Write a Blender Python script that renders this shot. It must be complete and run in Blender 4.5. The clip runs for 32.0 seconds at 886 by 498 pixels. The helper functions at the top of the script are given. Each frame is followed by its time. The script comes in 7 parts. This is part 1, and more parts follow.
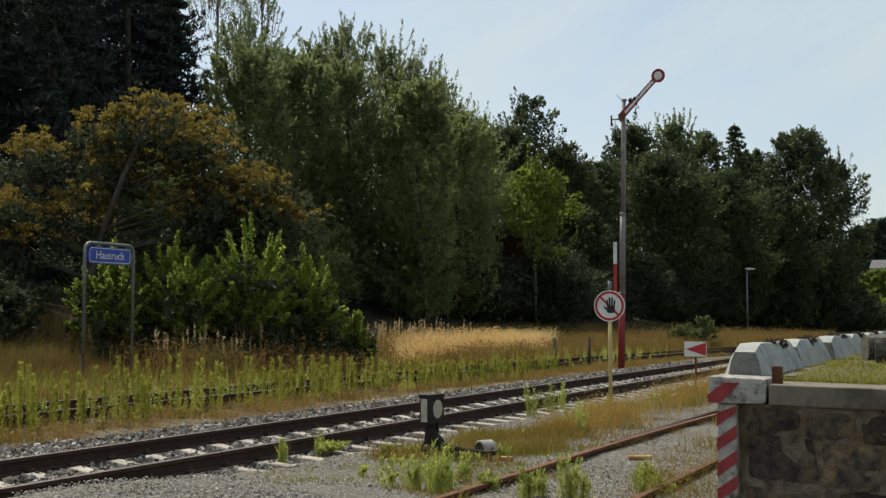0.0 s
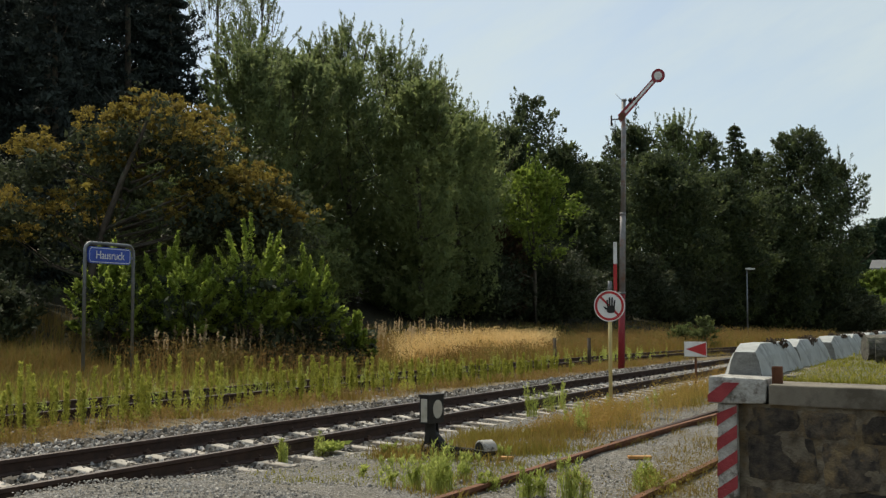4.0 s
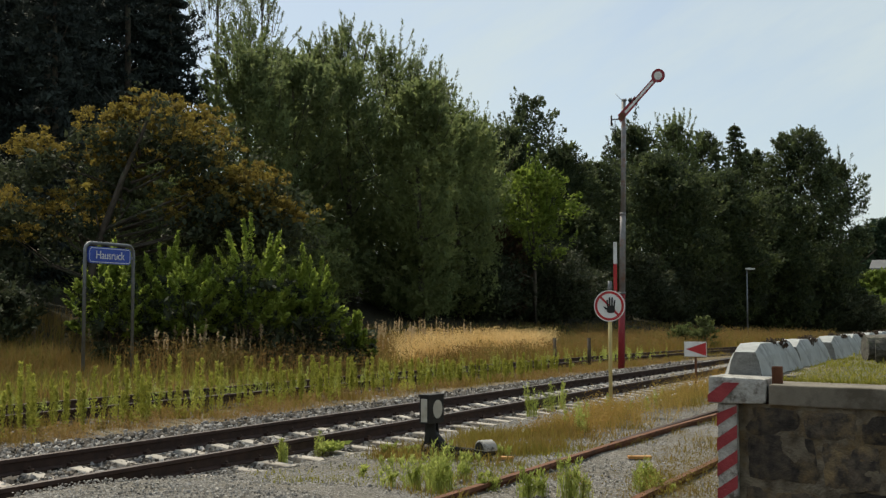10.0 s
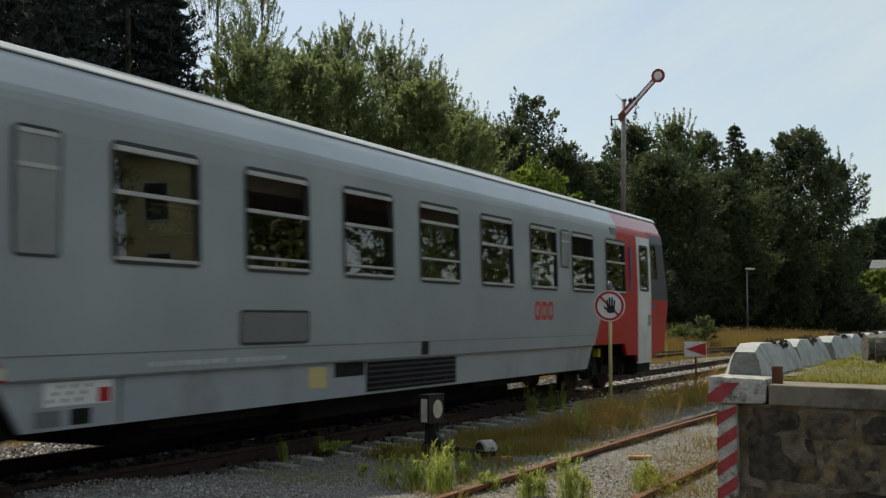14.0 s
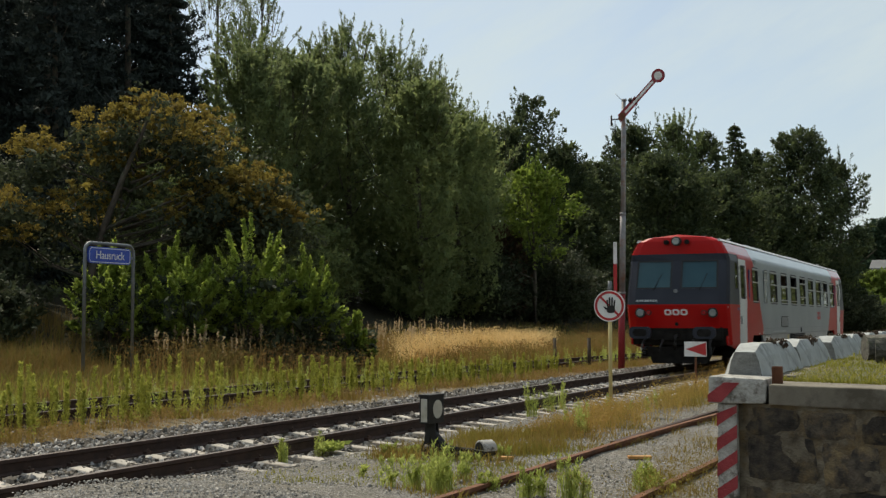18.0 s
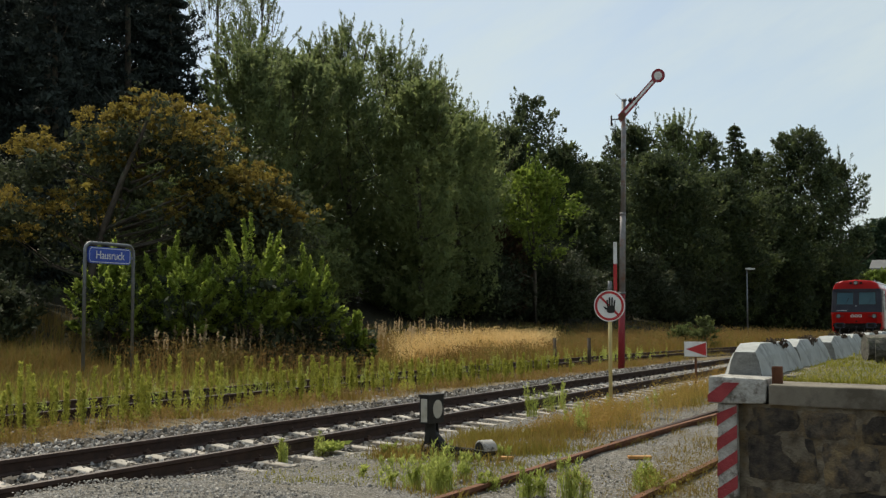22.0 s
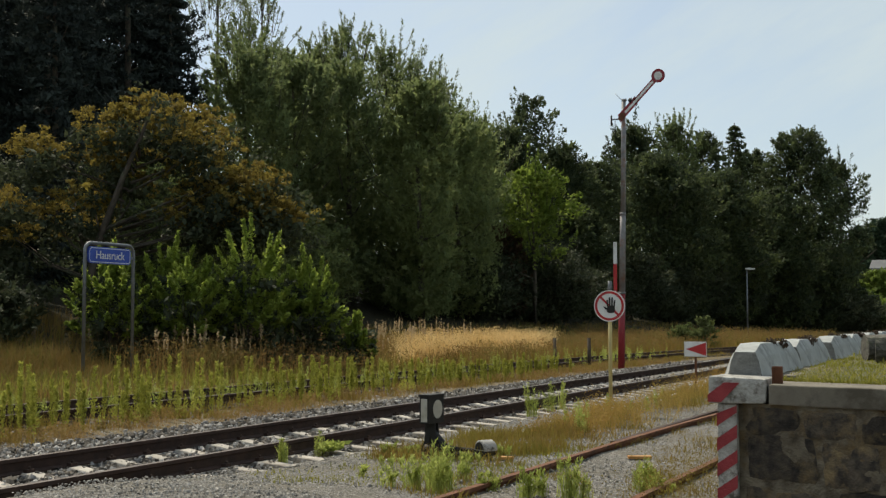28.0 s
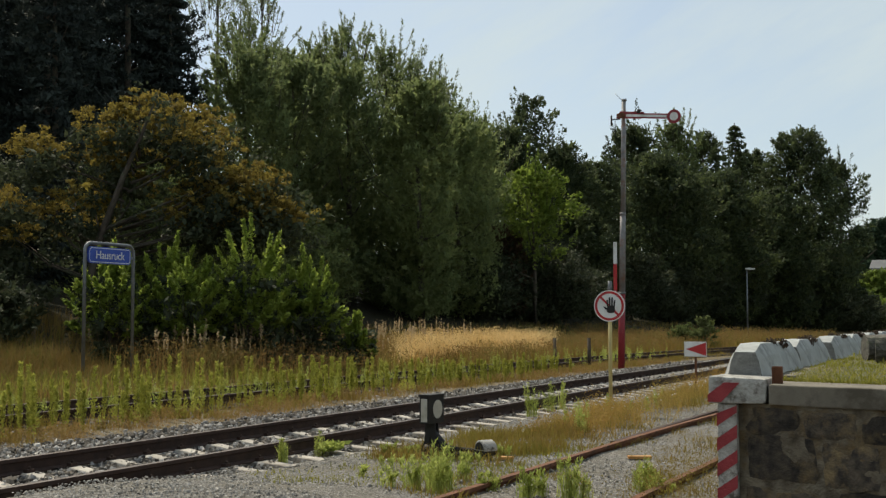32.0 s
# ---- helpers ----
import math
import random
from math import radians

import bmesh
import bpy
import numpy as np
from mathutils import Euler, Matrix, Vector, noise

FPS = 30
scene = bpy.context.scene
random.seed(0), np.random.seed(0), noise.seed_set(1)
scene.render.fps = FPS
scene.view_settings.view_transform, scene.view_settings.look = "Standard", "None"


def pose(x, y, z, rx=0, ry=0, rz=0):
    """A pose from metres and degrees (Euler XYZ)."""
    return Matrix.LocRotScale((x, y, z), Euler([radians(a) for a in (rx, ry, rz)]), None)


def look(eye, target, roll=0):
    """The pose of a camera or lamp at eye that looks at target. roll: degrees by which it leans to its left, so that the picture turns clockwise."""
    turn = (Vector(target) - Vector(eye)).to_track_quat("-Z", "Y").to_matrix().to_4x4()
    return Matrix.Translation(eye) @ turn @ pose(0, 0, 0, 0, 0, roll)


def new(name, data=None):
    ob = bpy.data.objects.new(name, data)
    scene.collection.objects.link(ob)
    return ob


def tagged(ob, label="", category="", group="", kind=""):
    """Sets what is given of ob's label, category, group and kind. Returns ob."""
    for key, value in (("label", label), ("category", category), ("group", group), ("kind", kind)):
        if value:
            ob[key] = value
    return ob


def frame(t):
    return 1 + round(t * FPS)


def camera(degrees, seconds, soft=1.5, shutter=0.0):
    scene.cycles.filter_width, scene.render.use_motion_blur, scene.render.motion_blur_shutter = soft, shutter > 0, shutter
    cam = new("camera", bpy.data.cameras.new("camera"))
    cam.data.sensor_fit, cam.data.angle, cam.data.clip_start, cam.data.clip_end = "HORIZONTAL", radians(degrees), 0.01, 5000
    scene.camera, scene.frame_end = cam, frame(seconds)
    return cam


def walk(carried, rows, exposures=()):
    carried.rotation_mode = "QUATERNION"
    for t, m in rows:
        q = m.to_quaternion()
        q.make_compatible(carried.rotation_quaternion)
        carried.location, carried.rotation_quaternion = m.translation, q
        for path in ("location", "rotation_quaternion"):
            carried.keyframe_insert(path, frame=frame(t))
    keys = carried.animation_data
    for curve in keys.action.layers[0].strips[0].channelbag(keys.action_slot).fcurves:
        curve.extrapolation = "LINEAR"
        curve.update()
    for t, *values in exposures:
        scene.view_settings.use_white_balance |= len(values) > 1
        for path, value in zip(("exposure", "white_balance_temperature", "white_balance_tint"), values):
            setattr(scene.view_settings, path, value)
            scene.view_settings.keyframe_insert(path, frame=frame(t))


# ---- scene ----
# ---- the camera stands on a tripod ----
EYE = (0.0, 0.0, 1.555)
cam = camera(39.73, 32.0, soft=1.35, shutter=0.5)
AIM = Matrix.Translation(EYE) @ pose(0, 0, 0, 90 + 3.271, 0, 24.872)
walk(cam, [(0.0, AIM), (32.0, AIM)], exposures=[(0.0, 0.0), (32.0, 0.0)])

# ---- daylight: sun high over the wood, thin haze ----
SUN_UP, SUN_TURN = 53.5, 58.0  # degrees of height; degrees from +y towards -x
world = bpy.data.worlds.new("sky")
scene.world = world
world.use_nodes = True
wt = world.node_tree
wt.nodes.clear()
w_out = wt.nodes.new("ShaderNodeOutputWorld")
w_bg = wt.nodes.new("ShaderNodeBackground")
w_sky = wt.nodes.new("ShaderNodeTexSky")
w_sky.sky_type, w_sky.sun_disc = "NISHITA", False
w_sky.sun_elevation, w_sky.sun_rotation = radians(SUN_UP), radians(-SUN_TURN)
w_sky.air_density, w_sky.dust_density, w_sky.ozone_density = 1.0, 1.5, 1.2
# thin streaky cloud
w_co = wt.nodes.new("ShaderNodeTexCoord")
w_map = wt.nodes.new("ShaderNodeMapping")
w_map.vector_type = "TEXTURE"
w_along, w_across = Vector((0.80, 0.37, 0.47)).normalized(), Vector((-0.43, -0.20, 0.88)).normalized()
w_map.inputs["Rotation"].default_value = Matrix((w_along, w_across.cross(w_along), w_across)).transposed().to_euler()
w_map.inputs["Scale"].default_value = (0.62, 0.62, 0.16)
w_no = wt.nodes.new("ShaderNodeTexNoise")
w_no.inputs["Scale"].default_value, w_no.inputs["Detail"].default_value = 1.6, 6.0
w_no.inputs["Roughness"].default_value = 0.62
w_ramp = wt.nodes.new("ShaderNodeValToRGB")
w_ramp.color_ramp.elements[0].position, w_ramp.color_ramp.elements[1].position = 0.42, 0.72
w_ramp.color_ramp.elements[0].color, w_ramp.color_ramp.elements[1].color = (0.42, 0.42, 0.42, 1), (0.95, 0.95, 0.95, 1)
w_mix = wt.nodes.new("ShaderNodeMix")
w_mix.data_type = "RGBA"
w_mix.inputs["B"].default_value = (5.35, 6.05, 6.0, 1)
wt.links.new(w_co.outputs["Generated"], w_map.inputs["Vector"])
wt.links.new(w_map.outputs["Vector"], w_no.inputs["Vector"])
wt.links.new(w_no.outputs["Fac"], w_ramp.inputs["Fac"])
wt.links.new(w_ramp.outputs["Color"], w_mix.inputs["Factor"])
wt.links.new(w_sky.outputs["Color"], w_mix.inputs["A"])
wt.links.new(w_mix.outputs["Result"], w_bg.inputs["Color"])
w_bg.inputs["Strength"].default_value = 0.123
wt.links.new(w_bg.outputs["Background"], w_out.inputs["Surface"])

sun_data = bpy.data.lights.new("sun", "SUN")
sun_data.energy, sun_data.angle, sun_data.color = 3.95, radians(0.9), (1.0, 0.91, 0.72)
sun = new("sun", sun_data)
su, st = radians(SUN_UP), radians(SUN_TURN)
sun.matrix_world = look((-60 * math.sin(st), 60 * math.cos(st), 60 * math.tan(su)), (0, 0, 0))

# ---- materials ----


def nodes_of(name):
    m = bpy.data.materials.new(name)
    m.use_nodes = True
    return m, m.node_tree.nodes, m.node_tree.links, m.node_tree.nodes["Principled BSDF"]


def ramp(nt, pairs):
    r = nt.new("ShaderNodeValToRGB")
    els = r.color_ramp.elements
    while len(els) < len(pairs):
        els.new(0.5)
    for e, (p, c) in zip(els, pairs):
        e.position, e.color = p, (*c, 1)
    return r


def surface(name, c1, c2, scale=6.0, rough=0.7, metal=0.0, grain=60.0, bump=0.15, stain=None, stain_scale=1.2, spread=0.0, coat=0.0, spec=0.5):
    """A worn surface: two tones in noise, fine grain in relief, stains, and a shift from piece to piece."""
    m, n, l, b = nodes_of(name)
    co = n.new("ShaderNodeTexCoord")
    t1 = n.new("ShaderNodeTexNoise")
    t1.inputs["Scale"].default_value, t1.inputs["Detail"].default_value = scale, 5.0
    l.new(co.outputs["Object"], t1.inputs["Vector"])
    r1 = ramp(n, [(0.32, c1), (0.68, c2)])
    l.new(t1.outputs["Fac"], r1.inputs["Fac"])
    col = r1.outputs["Color"]
    if stain:
        t2 = n.new("ShaderNodeTexNoise")
        t2.inputs["Scale"].default_value, t2.inputs["Detail"].default_value = stain_scale, 7.0
        t2.inputs["Roughness"].default_value = 0.65
        l.new(co.outputs["Object"], t2.inputs["Vector"])
        r2 = ramp(n, [(0.5, (0, 0, 0)), (0.66, (1, 1, 1))])
        l.new(t2.outputs["Fac"], r2.inputs["Fac"])
        mx = n.new("ShaderNodeMix")
        mx.data_type = "RGBA"
        mx.inputs["B"].default_value = (*stain, 1)
        l.new(r2.outputs["Color"], mx.inputs["Factor"])
        l.new(col, mx.inputs["A"])
        col = mx.outputs["Result"]
    if spread:
        oi = n.new("ShaderNodeObjectInfo")
        mr = n.new("ShaderNodeMapRange")
        mr.inputs["To Min"].default_value, mr.inputs["To Max"].default_value = 1 - spread, 1 + spread
        l.new(oi.outputs["Random"], mr.inputs["Value"])
        hs = n.new("ShaderNodeHueSaturation")
        l.new(mr.outputs["Result"], hs.inputs["Value"])
        l.new(col, hs.inputs["Color"])
        col = hs.outputs["Color"]
    l.new(col, b.inputs["Base Color"])
    b.inputs["Roughness"].default_value, b.inputs["Metallic"].default_value = rough, metal
    b.inputs["Coat Weight"].default_value, b.inputs["Specular IOR Level"].default_value = coat, spec
    if bump:
        t3 = n.new("ShaderNodeTexNoise")
        t3.inputs["Scale"].default_value, t3.inputs["Detail"].default_value = grain, 4.0
        l.new(co.outputs["Object"], t3.inputs["Vector"])
        bp = n.new("ShaderNodeBump")
        bp.inputs["Strength"].default_value, bp.inputs["Distance"].default_value = bump, 0.02
        l.new(t3.outputs["Fac"], bp.inputs["Height"])
        l.new(bp.outputs["Normal"], b.inputs["Normal"])
    return m


def leafage(name, tones, rough=0.6, through_light=0.35, scale=0.7, vary=0.42, drift=1.5):
    """Leaves and blades: each island takes its own tone, drifting over the crown; light comes through."""
    m, n, l, b = nodes_of(name)
    ge = n.new("ShaderNodeNewGeometry")
    co = n.new("ShaderNodeTexCoord")
    t1 = n.new("ShaderNodeTexNoise")
    t1.inputs["Scale"].default_value = scale
    l.new(co.outputs["Object"], t1.inputs["Vector"])
    ad = n.new("ShaderNodeMath")
    ad.operation = "MULTIPLY_ADD"
    l.new(ge.outputs["Random Per Island"], ad.inputs[0])
    ad.inputs[1].default_value = vary
    sc = n.new("ShaderNodeMath")
    sc.operation = "MULTIPLY_ADD"
    l.new(t1.outputs["Fac"], sc.inputs[0])
    sc.inputs[1].default_value, sc.inputs[2].default_value = drift, 0.5 - vary / 2 - drift / 2
    l.new(sc.outputs["Value"], ad.inputs[2])
    k = len(tones)
    r = ramp(n, [(i / (k - 1), c) for i, c in enumerate(tones)])
    l.new(ad.outputs["Value"], r.inputs["Fac"])
    l.new(r.outputs["Color"], b.inputs["Base Color"])
    b.inputs["Roughness"].default_value, b.inputs["Specular IOR Level"].default_value = rough, 0.16
    tr = n.new("ShaderNodeBsdfTranslucent")
    l.new(r.outputs["Color"], tr.inputs["Color"])
    mx = n.new("ShaderNodeMixShader")
    mx.inputs["Fac"].default_value = through_light
    l.new(b.outputs["BSDF"], mx.inputs[1])
    l.new(tr.outputs["BSDF"], mx.inputs[2])
    l.new(mx.outputs["Shader"], n["Material Output"].inputs["Surface"])
    return m


def ground_material():
    """Gravel by the tracks, sandy soil and thin sward beyond, in ragged zones across the plan."""
    m, n, l, b = nodes_of("ground")
    co = n.new("ShaderNodeTexCoord")
    sp = n.new("ShaderNodeSeparateXYZ")
    l.new(co.outputs["Object"], sp.inputs["Vector"])
    vo = n.new("ShaderNodeTexVoronoi")
    vo.inputs["Scale"].default_value = 48.0
    l.new(co.outputs["Object"], vo.inputs["Vector"])
    big = n.new("ShaderNodeTexNoise")
    big.inputs["Scale"].default_value, big.inputs["Detail"].default_value = 0.7, 8.0
    big.inputs["Roughness"].default_value = 0.7
    l.new(co.outputs["Object"], big.inputs["Vector"])
    g1 = ramp(n, [(0.0, (0.050, 0.048, 0.044)), (0.45, (0.15, 0.143, 0.132)), (1.0, (0.36, 0.343, 0.32))])
    sepc = n.new("ShaderNodeSeparateColor")
    l.new(vo.outputs["Color"], sepc.inputs["Color"])
    l.new(sepc.outputs["Red"], g1.inputs["Fac"])
    dirt = ramp(n, [(0.42, (0.0, 0.0, 0.0)), (0.68, (0.75, 0.75, 0.75))])
    l.new(big.outputs["Fac"], dirt.inputs["Fac"])
    gm = n.new("ShaderNodeMix")
    gm.data_type = "RGBA"
    gm.inputs["B"].default_value = (0.15, 0.128, 0.085, 1)
    l.new(dirt.outputs["Color"], gm.inputs["Factor"])
    l.new(g1.outputs["Color"], gm.inputs["A"])
    soil = ramp(n, [(0.3, (0.12, 0.088, 0.050)), (0.55, (0.19, 0.15, 0.09)), (0.75, (0.10, 0.10, 0.04))])
    l.new(big.outputs["Fac"], soil.inputs["Fac"])
    # ragged edge between gravel and soil
    wob = n.new("ShaderNodeMath")
    wob.operation = "MULTIPLY_ADD"
    l.new(big.outputs["Fac"], wob.inputs[0])
    wob.inputs[1].default_value = 2.4
    l.new(sp.outputs["X"], wob.inputs[2])
    zone = n.new("ShaderNodeMapRange")
    zone.inputs["From Min"].default_value, zone.inputs["From Max"].default_value = -9.9, -9.4
    l.new(wob.outputs["Value"], zone.inputs["Value"])
    zm = n.new("ShaderNodeMix")
    zm.data_type = "RGBA"
    l.new(zone.outputs["Result"], zm.inputs["Factor"])
    l.new(soil.outputs["Color"], zm.inputs["A"])
    l.new(gm.outputs["Result"], zm.inputs["B"])
    # darker turf soil beyond the loop
    turf = ramp(n, [(0.3, (0.090, 0.066, 0.026)), (0.55, (0.155, 0.110, 0.045)), (0.75, (0.085, 0.082, 0.026))])
    l.new(big.outputs["Fac"], turf.inputs["Fac"])
    far = n.new("ShaderNodeMapRange")
    far.inputs["From Min"].default_value, far.inputs["From Max"].default_value = -13.6, -12.8
    l.new(wob.outputs["Value"], far.inputs["Value"])
    tm = n.new("ShaderNodeMix")
    tm.data_type = "RGBA"
    l.new(far.outputs["Result"], tm.inputs["Factor"])
    l.new(turf.outputs["Color"], tm.inputs["A"])
    l.new(zm.outputs["Result"], tm.inputs["B"])
    # leaf litter under the wood
    deep = n.new("ShaderNodeMapRange")
    deep.inputs["From Min"].default_value, deep.inputs["From Max"].default_value = -21.0, -19.2
    l.new(wob.outputs["Value"], deep.inputs["Value"])
    lm = n.new("ShaderNodeMix")
    lm.data_type = "RGBA"
    lm.inputs["A"].default_value = (0.030, 0.028, 0.016, 1)
    l.new(deep.outputs["Result"], lm.inputs["Factor"])
    l.new(tm.outputs["Result"], lm.inputs["B"])
    # dark bed under the ballast: shade between the stones put into its colour
    off = n.new("ShaderNodeMath")
    off.operation = "ADD"
    l.new(sp.outputs["X"], off.inputs[0])
    off.inputs[1].default_value = 9.3
    dist = n.new("ShaderNodeMath")
    dist.operation = "ABSOLUTE"
    l.new(off.outputs["Value"], dist.inputs[0])
    bed = n.new("ShaderNodeMapRange")
    bed.inputs["From Min"].default_value, bed.inputs["From Max"].default_value = 1.7, 1.85
    bed.inputs["To Min"].default_value, bed.inputs["To Max"].default_value = 1.0, 0.0
    l.new(dist.outputs["Value"], bed.inputs["Value"])
    bm_ = n.new("ShaderNodeMix")
    bm_.data_type = "RGBA"
    bm_.inputs["B"].default_value = (0.075, 0.073, 0.070, 1)
    l.new(bed.outputs["Result"], bm_.inputs["Factor"])
    l.new(lm.outputs["Result"], bm_.inputs["A"])
    l.new(bm_.outputs["Result"], b.inputs["Base Color"])
    b.inputs["Roughness"].default_value, b.inputs["Specular IOR Level"].default_value = 0.95, 0.2
    bp = n.new("ShaderNodeBump")
    bp.inputs["Strength"].default_value, bp.inputs["Distance"].default_value = 0.7, 0.03
    l.new(vo.outputs["Distance"], bp.inputs["Height"])
    l.new(bp.outputs["Normal"], b.inputs["Normal"])
    return m


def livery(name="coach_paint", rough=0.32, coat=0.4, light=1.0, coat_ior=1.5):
    """Coach paint: light grey sides, red ends beyond a slanting line; the pattern lies on the body itself. light
    brightens the grey, which paints sky sheen on the eaves.
    """
    m, n, l, b = nodes_of(name)
    co = n.new("ShaderNodeTexCoord")
    sp = n.new("ShaderNodeSeparateXYZ")
    l.new(co.outputs["Object"], sp.inputs["Vector"])
    ay = n.new("ShaderNodeMath")
    ay.operation = "ABSOLUTE"
    l.new(sp.outputs["Y"], ay.inputs[0])
    zc = n.new("ShaderNodeMath")
    zc.operation = "MINIMUM"
    l.new(sp.outputs["Z"], zc.inputs[0])
    zc.inputs[1].default_value = 3.36
    li = n.new("ShaderNodeMath")  # |y| - 0.71 z > 6.395
    li.operation = "MULTIPLY_ADD"
    l.new(zc.outputs["Value"], li.inputs[0])
    li.inputs[1].default_value = -0.71
    l.new(ay.outputs["Value"], li.inputs[2])
    cut = n.new("ShaderNodeMath")
    cut.operation = "GREATER_THAN"
    l.new(li.outputs["Value"], cut.inputs[0])
    cut.inputs[1].default_value = 6.40
    dust = n.new("ShaderNodeTexNoise")
    dust.inputs["Scale"].default_value, dust.inputs["Detail"].default_value = 0.9, 7.0
    l.new(co.outputs["Object"], dust.inputs["Vector"])
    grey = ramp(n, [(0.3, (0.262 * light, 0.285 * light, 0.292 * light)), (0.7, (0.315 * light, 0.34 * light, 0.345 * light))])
    red = ramp(n, [(0.3, (0.365, 0.005, 0.005)), (0.7, (0.42, 0.008, 0.007))])
    for r in (grey, red):
        l.new(dust.outputs["Fac"], r.inputs["Fac"])
    a = n.new("ShaderNodeMix")
    a.data_type = "RGBA"
    l.new(cut.outputs["Value"], a.inputs["Factor"])
    l.new(grey.outputs["Color"], a.inputs["A"])
    l.new(red.outputs["Color"], a.inputs["B"])
    l.new(a.outputs["Result"], b.inputs["Base Color"])
    b.inputs["Roughness"].default_value, b.inputs["Coat Weight"].default_value = rough, coat
    b.inputs["Coat IOR"].default_value = coat_ior
    wave = n.new("ShaderNodeTexNoise")
    wave.inputs["Scale"].default_value, wave.inputs["Detail"].default_value = 1.7, 2.0
    l.new(co.outputs["Object"], wave.inputs["Vector"])
    bp = n.new("ShaderNodeBump")
    bp.inputs["Strength"].default_value, bp.inputs["Distance"].default_value = 0.5, 0.012
    l.new(wave.outputs["Fac"], bp.inputs["Height"])
    l.new(bp.outputs["Normal"], b.inputs["Coat Normal"])
    b.inputs["Coat Roughness"].default_value, b.inputs["Specular IOR Level"].default_value = 0.12, 0.14
    return m


def clear_glass(name, tint, rough=0.02, ior=1.55, film=(1, 1, 1)):
    """Thin glazing: part mirror by its angle, the rest lets light straight through."""
    m, n, l, b = nodes_of(name)
    tr = n.new("ShaderNodeBsdfTransparent")
    tr.inputs["Color"].default_value = (*tint, 1)
    gl = n.new("ShaderNodeBsdfGlossy")
    gl.inputs["Roughness"].default_value = rough
    fr = n.new("ShaderNodeFresnel")
    fr.inputs["IOR"].default_value = ior
    gl.inputs["Color"].default_value = (*film, 1)
    mx = n.new("ShaderNodeMixShader")
    l.new(fr.outputs["Fac"], mx.inputs["Fac"])
    l.new(tr.outputs["BSDF"], mx.inputs[1])
    l.new(gl.outputs["BSDF"], mx.inputs[2])
    l.new(mx.outputs["Shader"], n["Material Output"].inputs["Surface"])
    return m


M_GROUND = ground_material()
M_LIVERY = livery(rough=0.42, coat=0.12, coat_ior=1.4)
# eaves copy of the coach paint, its grey lightened to paint in sky sheen
M_EAVES = livery("coach_eaves_sheen", 0.3, 0.6, 1.25, 1.8)
M_GLASS = clear_glass("window_glass", (0.30, 0.33, 0.325), 0.02, 1.8)
M_GLASS2 = clear_glass("double_window_glass", (0.20, 0.23, 0.22), 0.02, 2.1)
M_CABGLASS = clear_glass("cab_glass", (0.12, 0.14, 0.15))
M_WINDSCREEN = clear_glass("heated_windscreen", (0.40, 0.52, 0.55), 0.04, 1.5, (0.70, 0.95, 1.0))
M_TEALPANEL = surface("teal_panel_sheet", (0.15, 0.25, 0.28), (0.19, 0.29, 0.32), 2, 0.8, 0, 60, 0.05)
M_RAIL = surface("rail_steel", (0.032, 0.017, 0.012), (0.062, 0.032, 0.022), 9, 0.8, 0.15, 80, 0.3)
M_RAILTOP = surface("rail_head", (0.075, 0.055, 0.048), (0.12, 0.095, 0.085), 14, 0.5, 0.4, 90, 0.05)
M_RUST = surface("rusty_rail", (0.12, 0.045, 0.022), (0.205, 0.088, 0.042), 7, 0.88, 0.1, 90, 0.5, (0.10, 0.05, 0.03), 5)
M_CONC = surface("sleeper_concrete", (0.36, 0.325, 0.28), (0.50, 0.46, 0.405), 5, 0.9, 0, 70, 0.3, (0.19, 0.155, 0.12), 3.0, 0.15)
M_WOODSLEEPER = surface("old_sleeper_wood", (0.05, 0.04, 0.03), (0.11, 0.085, 0.06), 8, 0.95, 0, 60, 0.5, None, 1, 0.2)
M_STONE = leafage("ballast_stone", [(0.024, 0.022, 0.020), (0.080, 0.073, 0.066), (0.145, 0.128, 0.110), (0.18, 0.18, 0.182), (0.46, 0.44, 0.41)], 0.9, 0.0, 1.6, 0.9, 0.5)
M_FINESTONE = leafage("fine_gravel_stone", [(0.105, 0.099, 0.090), (0.215, 0.204, 0.188), (0.305, 0.290, 0.267), (0.48, 0.46, 0.43)], 0.9, 0.0, 1.2, 0.8, 0.7)
M_BLOCK = surface("whitewashed_concrete", (0.34, 0.35, 0.34), (0.45, 0.46, 0.45), 7, 0.88, 0, 60, 0.25, (0.20, 0.205, 0.195), 4.5, 0.05)
M_BARECONC = surface("bare_concrete", (0.15, 0.15, 0.14), (0.27, 0.27, 0.255), 16, 0.92, 0, 70, 0.6, (0.10, 0.10, 0.09), 9.0)
M_CREAM = surface("yellowed_white_paint", (0.46, 0.43, 0.36), (0.58, 0.54, 0.46), 7, 0.6, 0, 60, 0.08, (0.36, 0.33, 0.26), 4)
M_SLAB = surface("coping_concrete", (0.140, 0.122, 0.092), (0.235, 0.208, 0.165), 6, 0.92, 0, 90, 0.2, (0.085, 0.072, 0.052), 3.0, 0.12)
M_RUBBLE = surface("rubble_stone", (0.018, 0.015, 0.013), (0.088, 0.070, 0.050), 16, 0.95, 0, 70, 0.8, (0.175, 0.125, 0.062), 5.0, 0.5)
M_MORTAR = surface("lime_mortar", (0.065, 0.050, 0.032), (0.220, 0.185, 0.132), 9, 0.95, 0, 60, 1.0, (0.150, 0.100, 0.042), 4.0)
M_WHITEPAINT = surface("flaked_white_paint", (0.33, 0.315, 0.285), (0.50, 0.485, 0.45), 14, 0.85, 0, 45, 0.8, (0.105, 0.090, 0.070), 13.0)
